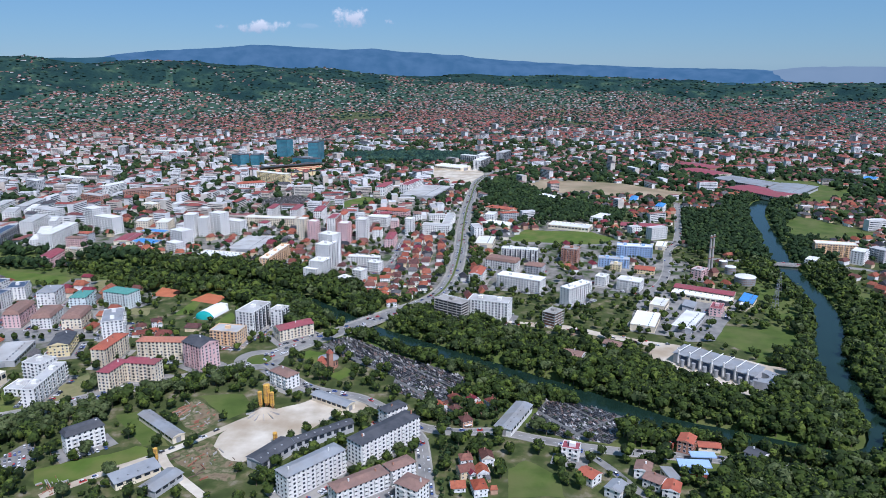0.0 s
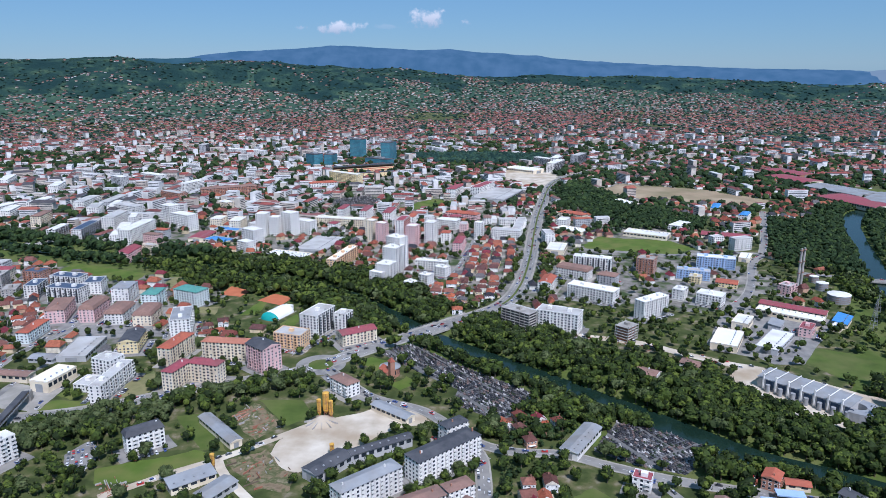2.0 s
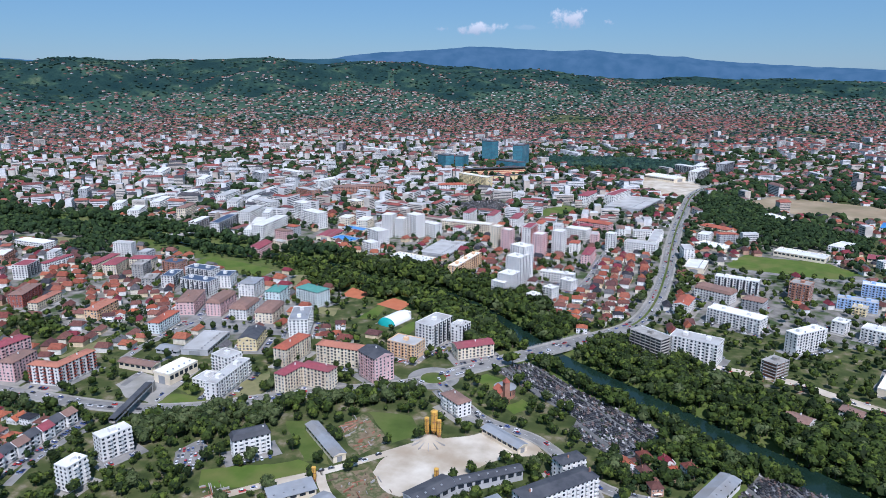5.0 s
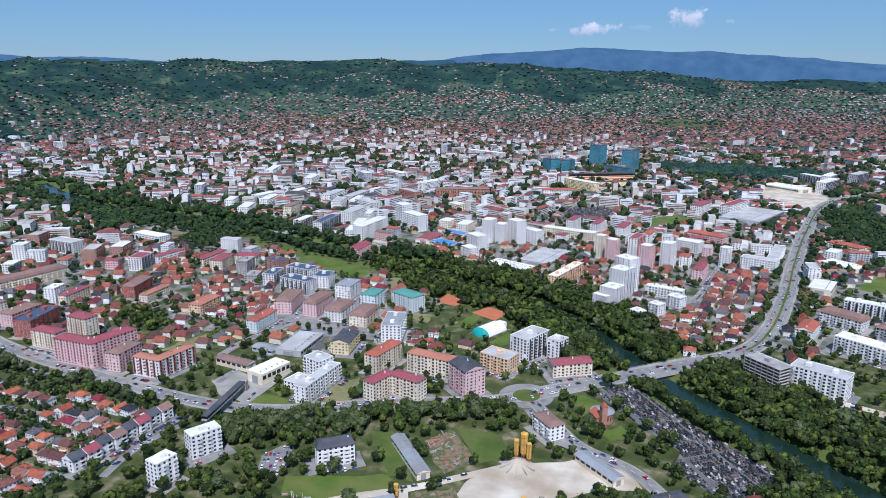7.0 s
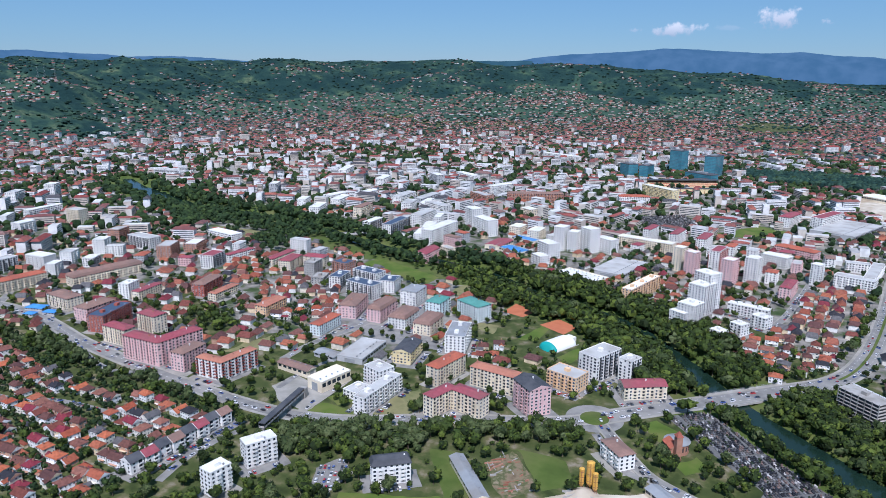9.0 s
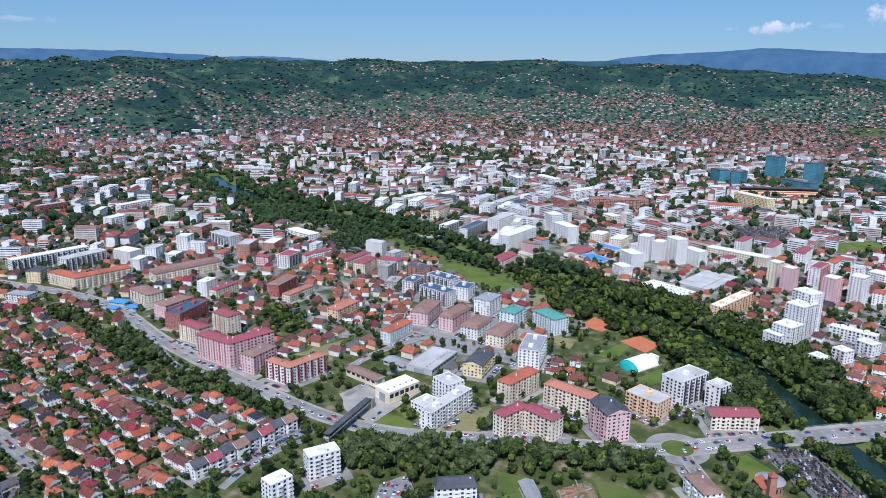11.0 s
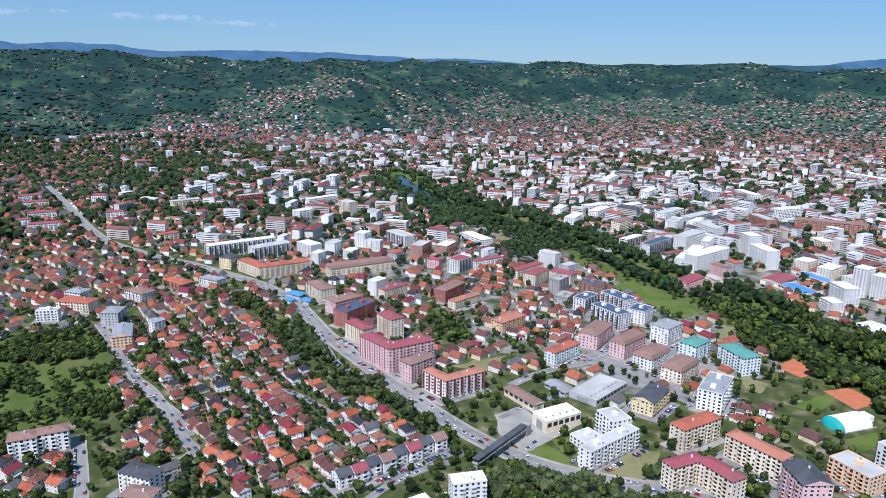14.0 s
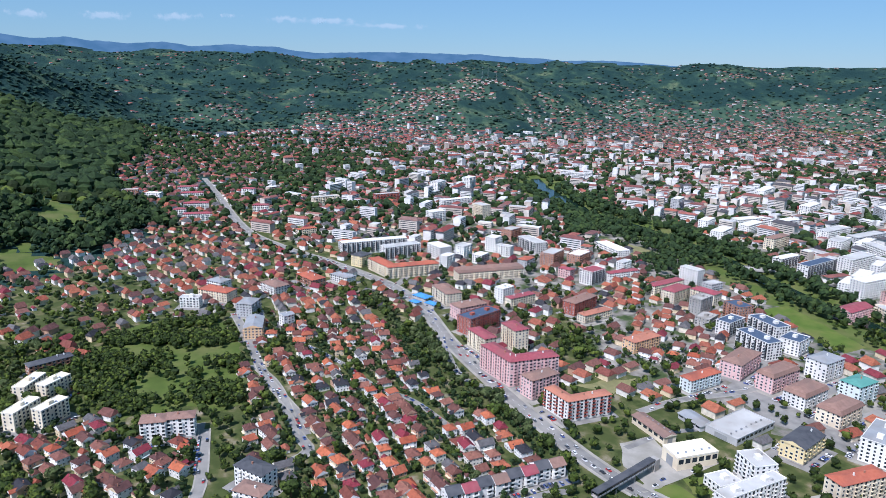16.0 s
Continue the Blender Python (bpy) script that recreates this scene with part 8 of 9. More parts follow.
def parked_places():
    """Kerbside rows along the lesser streets, and bays beside the apartment blocks."""
    r, out = np.random.RandomState(55), []
    for line, half in ROADS[3:]:
        if np.hypot(line[:, 0] + 20, line[:, 1] - 80).min() > 900:
            continue
        seg = np.diff(line, axis=0)
        L = np.concatenate([[0], np.cumsum(np.hypot(seg[:, 0], seg[:, 1]))])
        for sd in (-1, 1):
            at = r.uniform(3, 12)
            while at < L[-1] - 4:
                k = min(len(seg) - 1, int(np.searchsorted(L, at)) - 1)
                p, d = line[k] + seg[k] * (at - L[k]) / (np.hypot(*seg[k]) + 1e-9), math.atan2(seg[k][1], seg[k][0])
                if r.uniform() < 0.2:
                    out.append((p[0] - math.sin(d) * sd * (half - 2.2), p[1] + math.cos(d) * sd * (half - 2.2), 0.16, 1, 1, 1, d + r.uniform(-0.04, 0.04)))
                at += r.uniform(5.2, 7.5)
    for line, lane in ((ROADS[0][0], 4.4), (ROADS[0][0], 2.4), (ROADS[1][0], 2.6), (ROADS[2][0], 1.8)):
        seg = np.diff(line, axis=0)
        L = np.concatenate([[0], np.cumsum(np.hypot(seg[:, 0], seg[:, 1]))])
        for sd in (-1, 1):
            at = r.uniform(3, 20)
            while at < min(L[-1] - 4, 1500):
                k = min(len(seg) - 1, int(np.searchsorted(L, at)) - 1)
                p, d = line[k] + seg[k] * (at - L[k]) / (np.hypot(*seg[k]) + 1e-9), math.atan2(seg[k][1], seg[k][0])
                out.append((p[0] - math.sin(d) * sd * lane, p[1] + math.cos(d) * sd * lane, 0.17, 1, 1, 1, d))
                at += r.choice([8, 12, 20, 45, 70]) * r.uniform(0.8, 1.3)
    bays = [(-285.9, 409.6), (-279.9, 427.9), (-262, 417.9), (-261.6, 392.7), (-275.7, 392.7)]  # the car park behind the white block
    for i in range(-14, 15):
        for j in range(-4, 5):
            q = (-273 + 2.7 * i * math.cos(0.5) - 7.5 * j * math.sin(0.5), 409 + 2.7 * i * math.sin(0.5) + 7.5 * j * math.cos(0.5))
            if inside(q[0], q[1], bays) and r.uniform() < 0.72:
                out.append((*q, 0.13, 1, 1, 1, 0.5 + 1.5708 + r.uniform(-0.05, 0.05)))
    for x, y, L, W, rot in APRONS:
        a = radians(rot)
        for sd in (-1, 1):
            if r.uniform() < 0.35:
                continue
            u = -L / 2
            while u < L / 2:
                if r.uniform() < 0.6:
                    v = sd * (W / 2 + 5.2 + r.uniform(-0.3, 0.3))
                    out.append((x + u * math.cos(a) - v * math.sin(a), y + u * math.sin(a) + v * math.cos(a), 0.10, 1, 1, 1, a + 1.5708 + r.uniform(-0.06, 0.06)))
                u += 2.7
    return out


tagged(stamp("parked_cars", small_car(), [PARKEDPAINT, GLASS], parked_places()), "many parked cars along the streets and yards", "cars", kind="stuff")


# ---- filling: gardens, streets, woods ----
def taken(x, y, pad):
    """True where a placed building, road, river or open patch lies within pad."""
    x, y = np.asarray(x, float), np.asarray(y, float)
    hit = np.zeros(x.shape, bool)
    order = np.argsort(x)
    xs, ys = x[order], y[order]
    part_hit = np.zeros(x.shape, bool)

    def span(lo, hi):
        return slice(np.searchsorted(xs, lo), np.searchsorted(xs, hi))

    for fx, fy, L, W, rot in FOOT:
        R = math.hypot(L, W) / 2 + pad * 1.5
        k = span(fx - R, fx + R)
        c, s = math.cos(radians(rot)), math.sin(radians(rot))
        dx, dy = xs[k] - fx, ys[k] - fy
        part_hit[k] |= (np.abs(dx * c + dy * s) < L / 2 + pad) & (np.abs(dy * c - dx * s) < W / 2 + pad)
    for line, half in ROADS:
        for (ax, ay), (bx_, by_) in zip(line[:-1], line[1:]):
            R = half + pad * 0.6
            k = span(min(ax, bx_) - R, max(ax, bx_) + R)
            part_hit[k] |= off_line(xs[k], ys[k], np.array([(ax, ay), (bx_, by_)])) < R
    hit[order] = part_hit
    for poly in OPEN:
        hit |= inside(x, y, poly)
    return hit


def cells(r0, r1, step, seed, b0=-44.0, b1=108.0, loose=0.28):
    """Jittered points of a ring sector round the start of the walk."""
    r = np.random.RandomState(seed)
    g = np.arange(-r1, r1, step)
    X, Y = np.meshgrid(g, g)
    X, Y = X.ravel() + r.uniform(-loose, loose, X.size) * step, Y.ravel() + r.uniform(-loose, loose, Y.size) * step
    d, b = np.hypot(X, Y - 80), np.degrees(np.arctan2(-X, Y - 80))
    k = (d >= r0) & (d < r1) & (b > b0) & (b < b1)
    return X[k], Y[k] + 0, r


def river_gap(x, y):
    return off_line(x, y, river_line)


# paved yards round the blocks
for k, (x, y, L, W, rot) in enumerate(APRONS):
    if off_line(x, y, river_line) < 45:
        continue
    c, s = math.cos(radians(rot)), math.sin(radians(rot))
    a, b2 = L / 2 + 4 + (k % 3), W / 2 + 5 + (k % 4)
    q = [(x + u * a * c - v * b2 * s, y + u * a * s + v * b2 * c) for u, v in ((-1, -1), (1, -1), (1, 1), (-1, 1))]
    patch("pavement", q, ASPHALT if k % 3 else PAVING, "grey paved yard round an apartment block", 0.035 + 0.0004 * k, keep=False, wobble=0.5, category="pavement")

# garden quarters, house by house
house_count, LATER = [], []
for poly, rot, step, share in GARDENS:
    xs, ys = [p[0] for p in poly], [p[1] for p in poly]
    c, s = math.cos(radians(rot)), math.sin(radians(rot))
    cx, cy = sum(xs) / len(xs), sum(ys) / len(ys)
    R = max(math.hypot(p[0] - cx, p[1] - cy) for p in poly)
    pts = []
    v, row = -R, 0
    while v < R:
        u = -R + (row % 2) * step * 0.4
        while u < R:
            pts.append((cx + u * c - v * s, cy + u * s + v * c))
            u += step * random.uniform(0.9, 1.15)
        row += 1
        v += step * (1.55 if row % 2 == 0 else 1.12)
    P = np.array(pts) + np.random.RandomState(len(pts)).uniform(-3.0, 3.0, (len(pts), 2))
    for line, half, gap in BELTS:
        P = P[off_line(P[:, 0], P[:, 1], smooth_line(line, 10)) > half + 5]
    ok = inside(P[:, 0], P[:, 1], poly) & ~taken(P[:, 0], P[:, 1], 5.6) & (river_gap(P[:, 0], P[:, 1]) > 55)
    for x, y in P[ok]:
        if random.random() < share:
            if math.hypot(x + 30, y - 90) > 720 or sum(house_count) >= 290:
                LATER.append((x, y, rot))
                FOOT.append((x, y, 11, 10, rot))
                continue
            house_count.append(1)
            house(x, y, rot + 14 * float(wave(x, y, 60, 6)) + random.choice((0, 0, 90, 180, 270)) + random.uniform(-8, 8))
            FOOT.append((x, y, 9.5, 8.5, rot))

# town beyond, joined
HOUSE_T = (np.array([(-1, -1, -0.2), (1, -1, -0.2), (1, 1, -0.2), (-1, 1, -0.2), (-1, -1, 1), (1, -1, 1), (1, 1, 1), (-1, 1, 1), (-1.14, -1.14, 0.95), (1.14, -1.14, 0.95), (1.14, 1.14, 0.95), (-1.14, 1.14, 0.95), (-0.82, 0, 1.68), (0.82, 0, 1.68)]) * 0.5 + np.array([0, 0, 0.0]),
           [(0, 1, 5), (0, 5, 4), (1, 2, 6), (1, 6, 5), (2, 3, 7), (2, 7, 6), (3, 0, 4), (3, 4, 7), (8, 9, 13), (8, 13, 12), (10, 11, 12), (10, 12, 13), (9, 10, 13), (11, 8, 12)], [0] * 8 + [1] * 6)
BLOCK_T = (np.array([(-1, -1, -0.1), (1, -1, -0.1), (1, 1, -0.1), (-1, 1, -0.1), (-1, -1, 2), (1, -1, 2), (1, 1, 2), (-1, 1, 2)]) * 0.5,
           [(0, 1, 5), (0, 5, 4), (1, 2, 6), (1, 6, 5), (2, 3, 7), (2, 7, 6), (3, 0, 4), (3, 4, 7), (4, 5, 6), (4, 6, 7)], [0] * 8 + [1] * 2)


def split_up(T):
    """Give walls and roof their own vertices, so that each takes its own colour."""
    v, f, s = T
    V, F = [], []
    for q in (0, 1):
        used, tri = {}, [t for t, k in zip(f, s) if k == q]
        for t in tri:
            F.append([used.setdefault(i, len(V) + 0) if i in used else used.setdefault(i, (V.append(v[i]), len(V) - 1)[1]) for i in t])
    return np.array(V), F, s


tv = HOUSE_T[0].copy()
tv[8:12, 2] = 0.49
tv[12:, 2] = 0.60
TILED_T = split_up((tv, HOUSE_T[1], HOUSE_T[2]))
HOUSE_T, BLOCK_T = split_up(HOUSE_T), split_up(BLOCK_T)


def zone(x, y):
    """How wooded, how built-up and how high the town is at points."""
    r, b = np.hypot(x, y - 80), np.degrees(np.arctan2(-x, y - 80))
    z = height(x, y, False)
    wood = 0.25 + 0.35 * wave(x, y, 150, 11) + ease(z, 25, 120) * 0.42 + 0.95 * inside(x, y, HILLWOOD) + ease(r, 3500, 4500) * 0.12 - 0.45 * np.exp(-((x + 1450) / 500) ** 2 - ((y - 360) / 170) ** 2) * ~inside(x, y, HILLWOOD)
    core = np.zeros(x.shape)
    for (cx, cy, rx, ry, k) in CORES:
        core = np.maximum(core, k * np.exp(-((x - cx) / rx) ** 2 - ((y - cy) / ry) ** 2))
    return wood - core * 0.4, core, z


def town_blocks():
    """Places of the unnamed town blocks, wide apart: x, y, z, turn."""
    x, y, r = cells(930, 4300, 29, 15)
    wood, core, z = zone(x, y)
    ok = ~taken(x, y, 13) & (river_gap(x, y) > 68) & (r.uniform(size=x.size) < core * 0.86) & (z < 60)
    for poly in [g[0] for g in GARDENS] + WOODS:
        ok &= ~inside(x, y, poly)
    return x[ok], y[ok], z[ok], radians(25) + 0.5 * wave(x[ok], y[ok], 260, 21) + r.randint(0, 2, ok.sum()) * 1.5708


bx, by, bz, bt = town_blocks()
BLOCK_FOOT = [(x, y, 30, 16, math.degrees(t)) for x, y, t in zip(bx, by, bt)]
FOOT += BLOCK_FOOT
hx, hy, rs = cells(330, 2500, 16.5, 5)
fx_, fy_, rs2 = cells(2500, 4600, 17.5, 6, loose=0.55)
hx, hy = np.concatenate([hx, fx_]), np.concatenate([hy, fy_])
wood, core, hz = zone(hx, hy)
free = ~taken(hx, hy, 6.5) & (river_gap(hx, hy) > 62) & ~inside(hx, hy, SPORTS)
for poly in [g[0] for g in GARDENS] + WOODS:
    free &= ~inside(hx, hy, poly)
dist = np.hypot(hx, hy - 80)
lot = rs.uniform(size=hx.size)
near_town = dist < 2500
shares = np.where(near_town, np.where(dist < 480, 0.0, np.where(dist < 640, 0.08, 0.82)) * (1 - np.clip(wood, 0.08, 0.985)), np.where(suburb(hx, hy) > 0.1, np.clip(0.30 + 0.35 * suburb(hx, hy), 0.25, 0.58), np.where(np.abs(wave(hx, hy, 110, 71)) < 0.085, 0.22, 0.012)) * ~inside(hx, hy, HILLWOOD))
shares = np.where(near_town & (hz > 32) & (suburb(hx, hy) < 0.1), 0.02 * ~inside(hx, hy, HILLWOOD), shares)
shares = np.where((hx > 55) & (hx < 345) & (hy > 600) & (hy < 960), shares * 0.14, shares)
is_house = free & (lot > 0.42 * core) & (rs.uniform(size=hx.size) < shares)
turn = radians(25) + 0.5 * wave(hx, hy, 260, 21)
n = int(is_house.sum())
w = rs.uniform(8, 11.5, n) * np.where(dist[is_house] > 2500, 1.15, 1.0)
H = np.stack([hx[is_house], hy[is_house], hz[is_house], w * 1.1, w * rs.uniform(0.75, 1.0, n), rs.uniform(5.5, 10.5, n) * np.where(dist[is_house] > 2600, 0.72, 1.0), turn[is_house] + rs.randint(0, 2, n) * 1.5708], 1)
if LATER:
    H = np.vstack([H, [(x, y, float(height(x, y)), rs.uniform(8.5, 10.5), rs.uniform(7.2, 9), rs.uniform(6, 10), radians(q) + rs.randint(0, 2) * 1.5708) for x, y, q in LATER]])
middle = np.hypot(H[:, 0], H[:, 1] - 80) < 1400
H[middle, 5] = np.maximum(H[middle, 5] * 1.25, 8.5)
tagged(stamp("town_houses", HOUSE_T, [MIDWALL, MIDROOF], H[middle]), "many plastered houses under brown and red tiled roofs", "houses", kind="stuff")
tagged(stamp("far_houses", HOUSE_T, [FARWALL, FARROOF], H[~middle]), "many pale houses under red tiled roofs", "houses", kind="stuff")
# sheds and garages behind the garden houses
shed_r = np.random.RandomState(61)
sheds = [(ox + shed_r.uniform(-1, 1) * 3 + c_ * 8.5, oy + shed_r.uniform(-1, 1) * 3 + s_ * 8.5, float(height(ox, oy)), shed_r.uniform(3.5, 7), shed_r.uniform(3, 5), shed_r.uniform(4.5, 6.5), q_) for ox, oy, q_, c_, s_ in [(f[0], f[1], radians(f[4]), math.cos(a_), math.sin(a_)) for f in FOOT if f[2] in (9.5, 11) and f[3] in (8.5, 10) for a_ in (shed_r.uniform(0, 6.28),)]]
sheds = [q for q, hit_ in zip(sheds, taken(np.array([q[0] for q in sheds]), np.array([q[1] for q in sheds]), 2.0)) if not hit_]
if sheds:
    tagged(stamp("garden_sheds", HOUSE_T, [MIDWALL, MIDROOF], sheds), "small sheds and garages between the garden houses", "sheds", kind="stuff")

for i in range(len(bx)):
    fl = int(rs.choice([3, 4, 4, 5, 5, 6]) if rs.uniform() < 0.94 else 8)
    if np.hypot(bx[i], by[i] - 80) < 1050:
        L, W = rs.uniform(15, 28), rs.uniform(10, 13)
        if fl > 8:
            L = rs.uniform(15, 20)
        wall = [WHITE, WHITE, WHITE, CREAM, GREYW, PINK, WHITE][rs.randint(7)]
        if rs.uniform() < 0.4:
            block(bx[i], by[i], L, W, math.degrees(bt[i]), min(fl, 5), wall, "hip", [BROWNROOF, REDROOF, MAROONROOF][rs.randint(3)], "plastered apartment block under a tiled hip roof", group="town blocks", extras=False)
        else:
            block(bx[i], by[i], L, W, math.degrees(bt[i]), fl, wall, "flat", FLATROOF, "pale flat-roofed apartment block with rows of windows", group="town blocks", extras=False)
far = np.hypot(bx, by - 80) >= 1050
n = int(far.sum())
H = np.stack([bx[far], by[far], bz[far], np.where(rs.uniform(size=n) < 0.62, rs.uniform(12, 23, n), rs.uniform(26, 38, n)), rs.uniform(9, 13, n), rs.choice([6, 7, 8, 10, 11, 12, 13, 15, 17, 20], n), bt[far]], 1)
hip = rs.uniform(size=n) < 0.42
HH = H[hip].copy()
HH[:, 5] *= 2.0
tagged(stamp("far_tiled_blocks", TILED_T, [BLOCKWALL, FARROOF], HH), "pale town blocks under red tiled roofs", "buildings", kind="stuff")
H = H[~hip]
tagged(stamp("far_blocks", BLOCK_T, [BLOCKWALL, BLOCKROOF], H), "pale apartment blocks of the town centre", "buildings", kind="stuff")
# their storeys: dark window bands standing proud
bands = []
for x, y, z, L, W, hh, t in np.vstack([H, np.hstack([HH[:, :5], HH[:, 5:6] * 0.47, HH[:, 6:]])]):
    for f in range(int(hh / 3)):
        bands.append((x, y, z + 1.1 + f * 3, L + 0.16, W + 0.16, 1.05, t))
BAND_T = (np.array([(-.5, -.5, 0), (.5, -.5, 0), (.5, .5, 0), (-.5, .5, 0), (-.5, -.5, 1), (.5, -.5, 1), (.5, .5, 1), (-.5, .5, 1)], float) * np.array([0.92, 1, 1]),
          [(0, 1, 5), (0, 5, 4), (2, 3, 7), (2, 7, 6)], [0] * 4)
if bands:
    tagged(stamp("far_window_bands", BAND_T, [GLASS], bands), "dark window bands of far apartment blocks", "windows", kind="stuff")

# ---- trees ----
protos = [tree_proto(k, LEAF if k % 4 else LEAFPALE) for k in range(6)]
proto_used = [False] * 6


def tree(x, y, size, k=None, z=None):
    k = random.randrange(6) if k is None else k
    m = pose(x, y, float(height(x, y)) if z is None else z, 0, 0, random.uniform(0, 360)) @ Matrix.Diagonal((size * random.uniform(0.85, 1.1), size * random.uniform(0.85, 1.1), size, 1))
    if not proto_used[k]:
        proto_used[k] = True
        ob = protos[k]
        ob.matrix_world = m
    else:
        ob = copy_thing(protos[k], Matrix())
        ob.matrix_world = m
    tagged(ob, "leafy green deciduous tree" if k % 4 else "pale grey-green broadleaf tree", "tree", "garden and street trees")


T_NEAR = [leafy(60 + k, 5, 62, 0, True, 1.0, 0.155) for k in range(6)]
T_MID = [leafy(70 + k, 3, 20, 0, False, 1.0, 0.26) for k in range(5)]
T_SMALL = [leafy(80 + k, 2, 5, 0, False, 1.0, 0.42) for k in range(5)]
rt = np.random.RandomState(4)
v0, j0 = ico(0)
T_TINY = [(v0 * (1 + 0.32 * rt.uniform(-1, 1, (len(v0), 1))) * np.array([0.52, 0.52, 0.48]) + np.array([0, 0, 0.42]), j0, np.zeros(len(j0), int)) for k in range(5)]


def wood_of(name, x, y, size, templates, mats, label, squash=1.0):
    """A stand of trees as one thing."""
    k = np.random.RandomState(len(x)).randint(0, len(templates), len(x))
    z = height(x, y)
    for q, T in enumerate(templates):
        s = k == q
        if s.any():
            p = np.stack([x[s], y[s], z[s], size[s], size[s], size[s] * squash, np.arange(s.sum()) * 2.4], 1)
            tagged(stamp(name, T, mats, p, smooth=False), label, "trees", kind="stuff")


# river woods and named woods
tx, ty, rr_ = cells(260, 1500, 7.1, 8)
rg = river_gap(tx, ty)
ok = (rg > np.where(tx < -130, 13, 15) + 26 * np.exp(-((tx + 1180) / 80) ** 2) - 6.5 * np.exp(-(np.hypot(tx - 285, ty - 440) / 80) ** 2) + 2.5 * wave(tx, ty, 30, 4)) & (rg < np.where(tx < -330, 36, 62) + np.where(tx < -330, 14, 22) * wave(tx, ty, 90, 6))
for poly in WOODS:
    ok |= inside(tx + 7 * wave(tx, ty, 14, 3), ty + 7 * wave(tx, ty, 16, 5), poly) & (rg > 14)
for poly in CLEARINGS:
    ok &= ~inside(tx, ty, poly)
for line, half, gap in BELTS:
    d = off_line(tx, ty, smooth_line(line, 10))
    ok |= d < half
clear = taken(tx, ty, 3.2)
ok &= ~clear
ok &= rr_.uniform(size=tx.size) < np.where(tx < -330, 0.62 + 0.5 * np.clip(wave(tx, ty, 24, 29), -1, 0.4), 0.85)
tx, ty = tx[ok], ty[ok]
sz = rr_.uniform(8, 15, tx.size) * np.where((river_gap(tx, ty) < 60) & (tx < -100), 1.3, np.where((tx > 100) & (ty < 700), 1.1, 1.0))
nearer = np.hypot(tx, ty - 80) < 640
lime = np.zeros(tx.size, bool)
for line, half, gap in BELTS[:3]:
    lime |= off_line(tx, ty, smooth_line(line, 10)) < half
pale = rr_.uniform(size=tx.size) < np.where(lime, 0.62, 0.10)
wood_of("river_wood", tx[nearer & ~pale], ty[nearer & ~pale], sz[nearer & ~pale], T_NEAR, [LEAF, BARK], "dense dark green riverside trees")
wood_of("river_wood", tx[nearer & pale], ty[nearer & pale], sz[nearer & pale], T_NEAR, [LEAFPALE, BARK], "pale willows among the riverside trees")
beyond = np.hypot(tx, ty - 80) > 900
middle = ~nearer & ~beyond
wood_of("river_wood", tx[middle & ~pale], ty[middle & ~pale], sz[middle & ~pale], T_MID, [LEAF], "dense dark green riverside trees farther off")
wood_of("river_wood", tx[middle & pale], ty[middle & pale], sz[middle & pale], T_MID, [LEAFPALE], "pale green limes along the boulevard")
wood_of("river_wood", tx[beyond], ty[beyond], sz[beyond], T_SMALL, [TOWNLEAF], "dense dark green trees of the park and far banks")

px_, py_, pr_ = cells(1500, 2300, 9.0, 18)
ok = inside(px_ + 12 * wave(px_, py_, 20, 3), py_, WOODS[1]) & (pr_.uniform(size=px_.size) < 0.85)
wood_of("park_wood", px_[ok], py_[ok], pr_.uniform(11, 19, ok.sum()), T_TINY, [HAZELEAF], "dark trees of the town park")

# reeds and bushes at the water's edge
ex, ey, er = cells(330, 1000, 4.5, 9)
g_ = river_gap(ex, ey)
ok = (g_ > 11.5) & (g_ < 15.5) & (er.uniform(size=ex.size) < 0.75)
wood_of("bank_bushes", ex[ok], ey[ok], er.uniform(3, 6, ok.sum()), T_MID, [LEAF], "green bushes along the water's edge")

# scattered town trees
sx, sy, rr_ = cells(300, 2300, 9.2, 12)
wood, core, z = zone(sx, sy)
ok = ~taken(sx, sy, 2.6) & (river_gap(sx, sy) > 18) & (rr_.uniform(size=sx.size) < np.clip(0.56 + 0.5 * wood, 0.3, 1.0) * np.where((np.hypot(sx, sy - 80) > 900) & ~inside(sx, sy, HILLWOOD), 0.5, 1.0))
for poly in CLEARINGS:
    ok &= ~inside(sx, sy, poly)
sx, sy, wood = sx[ok], sy[ok], wood[ok]
d = np.hypot(sx, sy - 80)
sz = rr_.uniform(4.0, 11.5, sx.size) * np.where(d > 900, 1.3, 1.0) + 2.5 * np.clip(wood, 0, 1)
first = d < 520
hillside = inside(sx, sy, HILLWOOD) & (d > 600)
pick = np.where(first)[0]
single = set(pick[::max(1, len(pick) // 240)].tolist())
rest = np.array([i in single for i in range(len(sx))])
for i in sorted(single):
    tree(sx[i], sy[i], sz[i])
q = ~rest & (d < 520)
wood_of("town_trees", sx[q], sy[q], sz[q], T_NEAR, [LEAF, BARK], "garden trees and shrubs between the houses")
q = ~rest & (d >= 900) & (d < 1200) & ~hillside
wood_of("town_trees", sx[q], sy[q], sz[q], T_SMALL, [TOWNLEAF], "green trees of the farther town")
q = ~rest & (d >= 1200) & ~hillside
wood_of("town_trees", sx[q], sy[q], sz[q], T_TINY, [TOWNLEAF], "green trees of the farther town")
pale = wave(sx, sy, 45, 17) > 0.55
sx, sy = sx + rr_.uniform(-3.5, 3.5, sx.size), sy + rr_.uniform(-3.5, 3.5, sx.size)
sz = np.where(hillside, sz * rr_.uniform(0.75, 1.75, sx.size), sz)
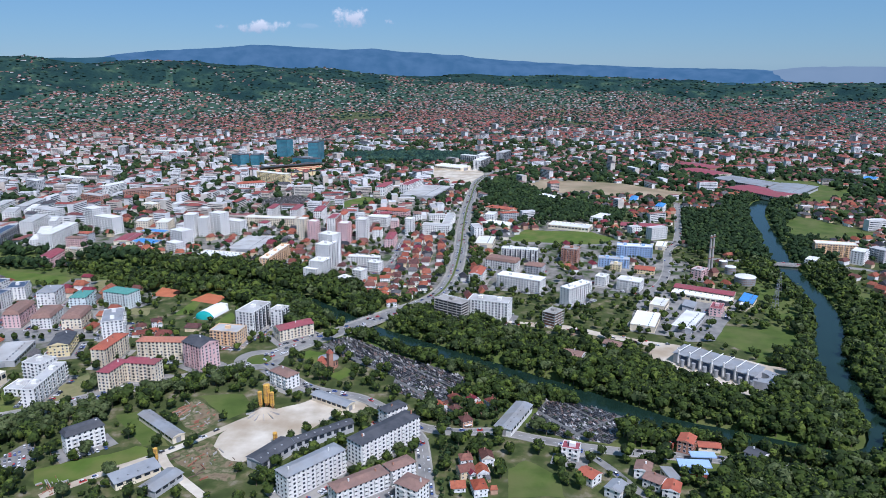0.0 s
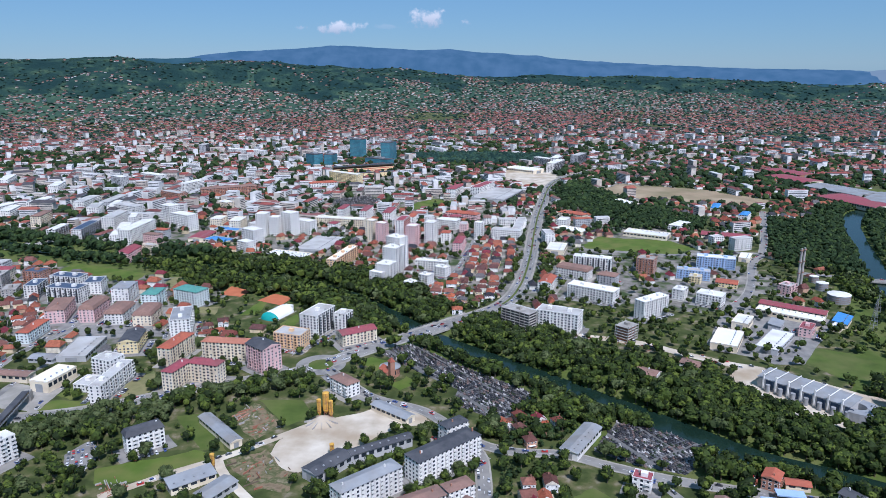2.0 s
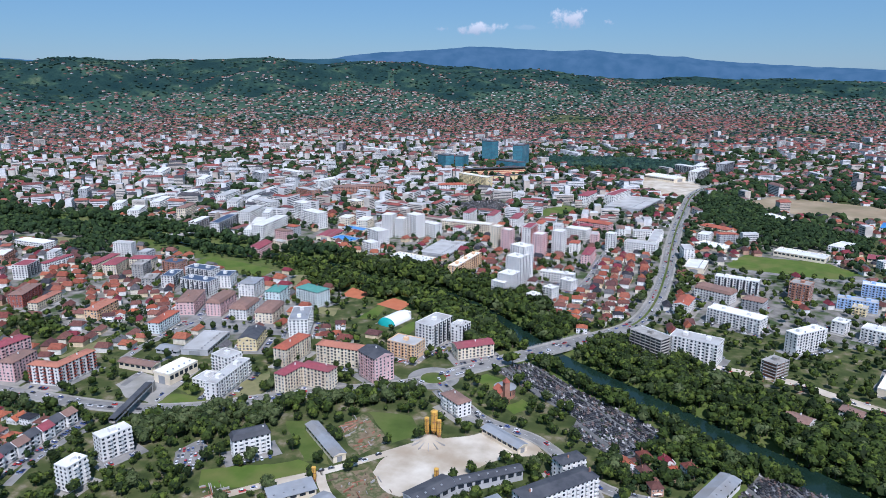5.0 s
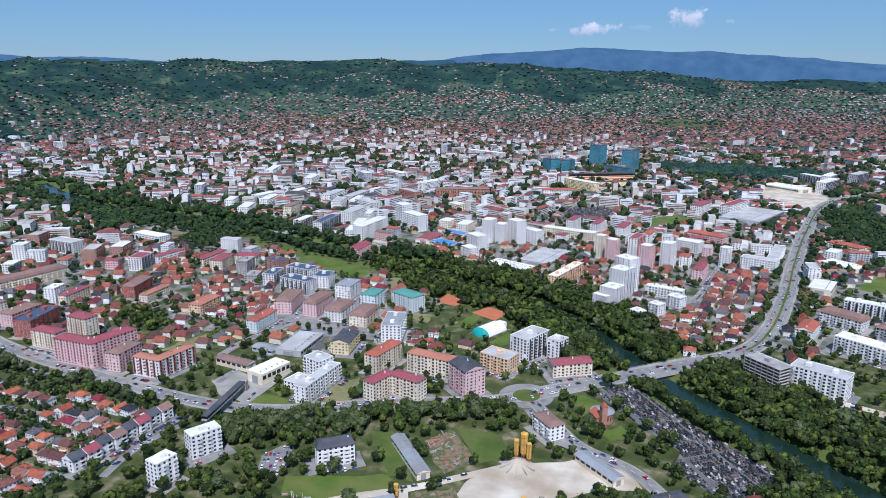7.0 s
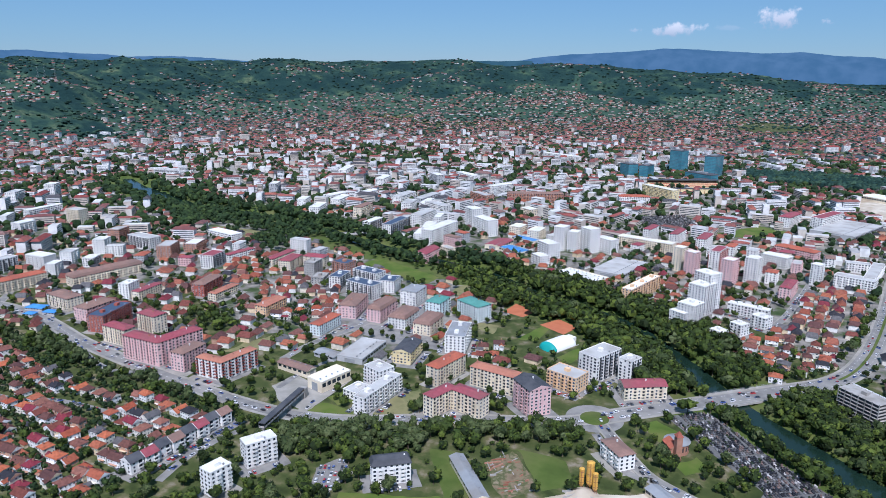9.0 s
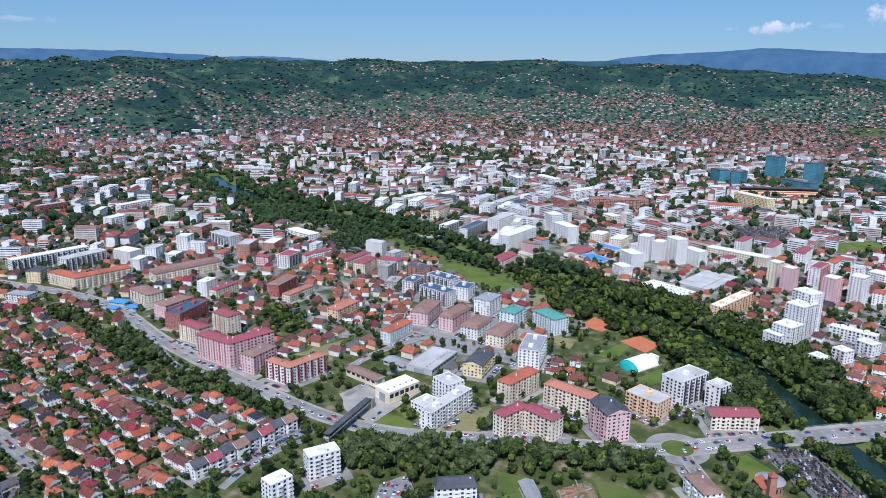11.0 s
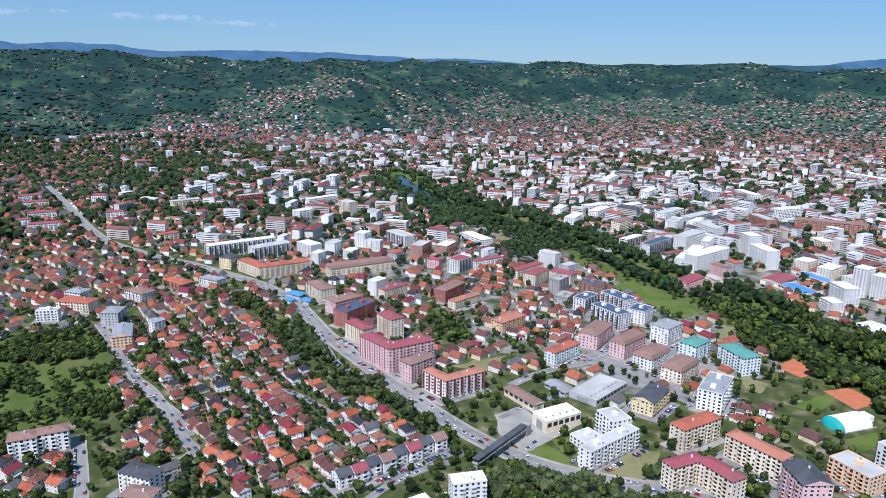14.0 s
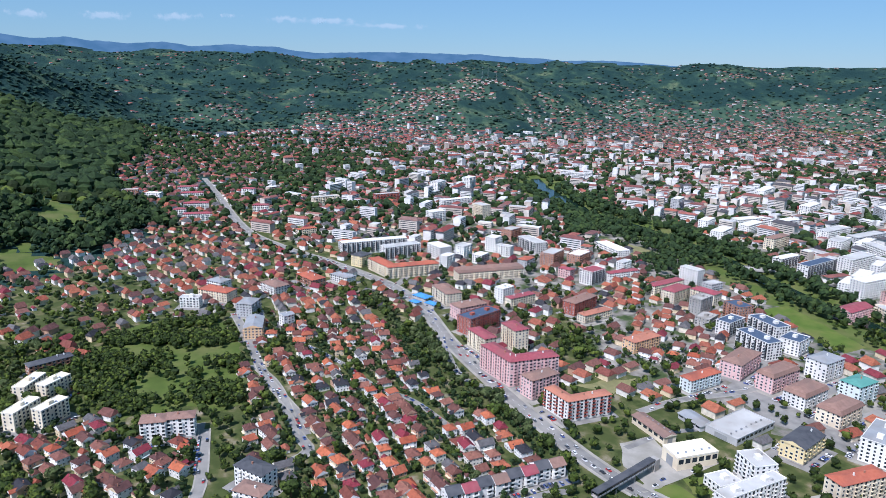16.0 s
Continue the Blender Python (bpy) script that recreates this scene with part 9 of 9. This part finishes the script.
q = ~rest & hillside & ~pale & (d > 1350)
wood_of("hill_wood", sx[q], sy[q], sz[q] * 1.15, T_TINY, [TOWNLEAF], "dark dense wood on the higher hillside")
q = ~rest & hillside & ~pale & (d <= 1350)
wood_of("hill_wood", sx[q], sy[q], sz[q], T_SMALL, [TOWNLEAF], "dark dense wood on the hillside above the suburb")
q = ~rest & hillside & pale
wood_of("hill_wood", sx[q], sy[q], sz[q] * 0.8, T_TINY, [LEAF], "lighter green young trees on the wooded hillside")
q = ~rest & (d >= 520) & (d < 900) & ~hillside
wood_of("town_trees", sx[q], sy[q], sz[q], T_MID, [LEAF], "green trees between the town's buildings")
# shrubs and trees of the meadow below the hill
mr = np.random.RandomState(77)
mpx, mpy = [p[0] for p in MEADOW], [p[1] for p in MEADOW]
mx, my = mr.uniform(min(mpx), max(mpx), 2400), mr.uniform(min(mpy), max(mpy), 2400)
ok = inside(mx, my, MEADOW) & (wave(mx, my, 9, 8) + 0.4 * wave(mx, my, 34, 9) > 0.14 - 0.6 * (mr.uniform(size=2400) < 0.12))
wood_of("meadow_shrubs", mx[ok], my[ok], mr.uniform(4.5, 11.0, ok.sum()), T_MID, [LEAF], "bushes and trees scattered over the meadow")
# hedges and shrubs of the gardens
gx, gy, gr = cells(240, 760, 5.2, 33)
ok = np.zeros(gx.shape, bool)
for g in GARDENS:
    ok |= inside(gx, gy, g[0])
ok &= ~taken(gx, gy, 0.8) & (gr.uniform(size=gx.size) < 0.72 + 0.3 * wave(gx, gy, 22, 5))
gx, gy = gx[ok], gy[ok]
wood_of("garden_shrubs", gx, gy, gr.uniform(2.4, 7.0, gx.size), T_MID, [TOWNLEAF], "dark green hedges and fruit bushes in the gardens")
# far trees and wooded slopes
sx, sy, rr_ = cells(2300, 4600, 20, 14, loose=0.5)
wood, core, z = zone(sx, sy)
town = suburb(sx, sy) > 0.1
woods_here = (land_use(sx, sy) == 0) | inside(sx, sy, HILLWOOD) | (np.hypot((sx - 2080) / 1.2, sy - 3100) < 420)
lots = rr_.uniform(size=sx.size)
ok = np.where(woods_here & (~town | (sx > 1500)), lots < np.where(np.hypot(sx, sy - 80) > 2900, 0.34, 0.94), np.where(town, lots < 0.55, lots < 0.16))
small = np.where(woods_here & ~town, 0.8, 0.62)[ok]
sx, sy = sx[ok], sy[ok]
wood_of("far_wood", sx, sy, rr_.uniform(13, 26, sx.size) * small, T_TINY, [HAZELEAF], "dark wooded slopes beyond the town", 0.5)

# ---- far mountains and clouds ----
def mountain(name, b0, b1, dist, profile, mat, label, seed):
    b = np.linspace(b0, b1, 240)
    top = np.interp(b, [p[0] for p in profile][::1], [p[1] for p in profile])
    top = top + 2.5 * wave(b * 14, b * 3, 6, seed) + 1.6 * wave(b * 14, b * 3, 2.0, seed + 1)
    V = []
    for q, f in ((0.0, 0.0), (0.5, 0.72), (1.0, 1.0), (1.06, 0.0)):
        dd = dist - 260 * (1 - q)
        a = np.radians(b)
        V.append(np.stack([-np.sin(a) * dd, 80 + np.cos(a) * dd, 120 + (top - 120) * f + (6 * wave(b * 20, b * 7, 4, seed + 3) if f == 0.72 else 0)], 1))
    m = len(b)
    F = [(k * m + i, k * m + i + 1, (k + 1) * m + i + 1, (k + 1) * m + i) for k in range(3) for i in range(m - 1)]
    tagged(sheet(name, np.vstack(V), F, mat, smooth=True), label, "mountains", kind="structure")


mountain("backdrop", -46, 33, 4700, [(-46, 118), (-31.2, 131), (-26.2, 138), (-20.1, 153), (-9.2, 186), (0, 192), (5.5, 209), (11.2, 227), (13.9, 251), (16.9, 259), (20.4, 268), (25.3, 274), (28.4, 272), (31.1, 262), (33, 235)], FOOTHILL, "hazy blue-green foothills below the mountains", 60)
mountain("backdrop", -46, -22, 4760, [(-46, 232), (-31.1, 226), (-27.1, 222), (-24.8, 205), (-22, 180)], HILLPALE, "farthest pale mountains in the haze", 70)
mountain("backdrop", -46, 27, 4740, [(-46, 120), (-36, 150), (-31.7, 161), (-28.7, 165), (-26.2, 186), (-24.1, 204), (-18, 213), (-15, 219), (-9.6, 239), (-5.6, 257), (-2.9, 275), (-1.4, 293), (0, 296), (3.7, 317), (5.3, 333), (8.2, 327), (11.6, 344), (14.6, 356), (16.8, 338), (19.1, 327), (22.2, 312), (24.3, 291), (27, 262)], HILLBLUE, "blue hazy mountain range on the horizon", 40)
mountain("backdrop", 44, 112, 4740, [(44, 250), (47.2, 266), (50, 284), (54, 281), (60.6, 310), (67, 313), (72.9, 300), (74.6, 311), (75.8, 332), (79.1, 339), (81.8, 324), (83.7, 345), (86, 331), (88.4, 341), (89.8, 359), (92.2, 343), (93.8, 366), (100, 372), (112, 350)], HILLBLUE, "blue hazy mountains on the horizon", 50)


def cloud(bearing, level, dist, width, tall, density, seed):
    """A fair-weather cloud on the far sky."""
    bm = bmesh.new()
    bmesh.ops.create_grid(bm, x_segments=8, y_segments=4, size=1.0, matrix=Matrix.Diagonal((width * 0.75, tall * 0.75, 1, 1)))
    for v in bm.verts:
        v.co = Vector((v.co.x, 0.02 * v.co.x, v.co.y))
    thin = density < 0.7
    ob = part("cloud", bm, cloud_glow("thin_cloud" if thin else "cloud", (0.44, 0.55, 0.64) if thin else (0.42, 0.50, 0.58), (0.56, 0.64, 0.70) if thin else (0.80, 0.82, 0.83), width, tall, density, seed))
    a = radians(bearing)
    ob.matrix_world = pose(-math.sin(a) * dist, 80 + math.cos(a) * dist, level, 0, 0, bearing)
    tagged(ob, "thin veil of cloud in the sky" if thin else "small white fair-weather cloud in a blue sky", "cloud", kind="structure")


cloud(7.4, 519, 4650, 290, 175, 1.0, 1)
cloud(14.0, 458, 4652, 380, 110, 0.9, 2)
cloud(10.4, 466, 4656, 300, 40, 0.25, 5)
cloud(4.2, 498, 4650, 80, 40, 0.6, 3)
cloud(16.9, 458, 4650, 95, 36, 0.5, 4)
for k, (b, lv, w, tl) in enumerate(((92.0, 470, 260, 60), (87.2, 478, 300, 66), (82.6, 485, 330, 60), (79.0, 500, 150, 40), (75.2, 492, 330, 56), (71.8, 490, 460, 52), (67.6, 466, 560, 46))):
    cloud(b, lv, 4650 + 2 * k, w, tl, 0.5, 20 + k)
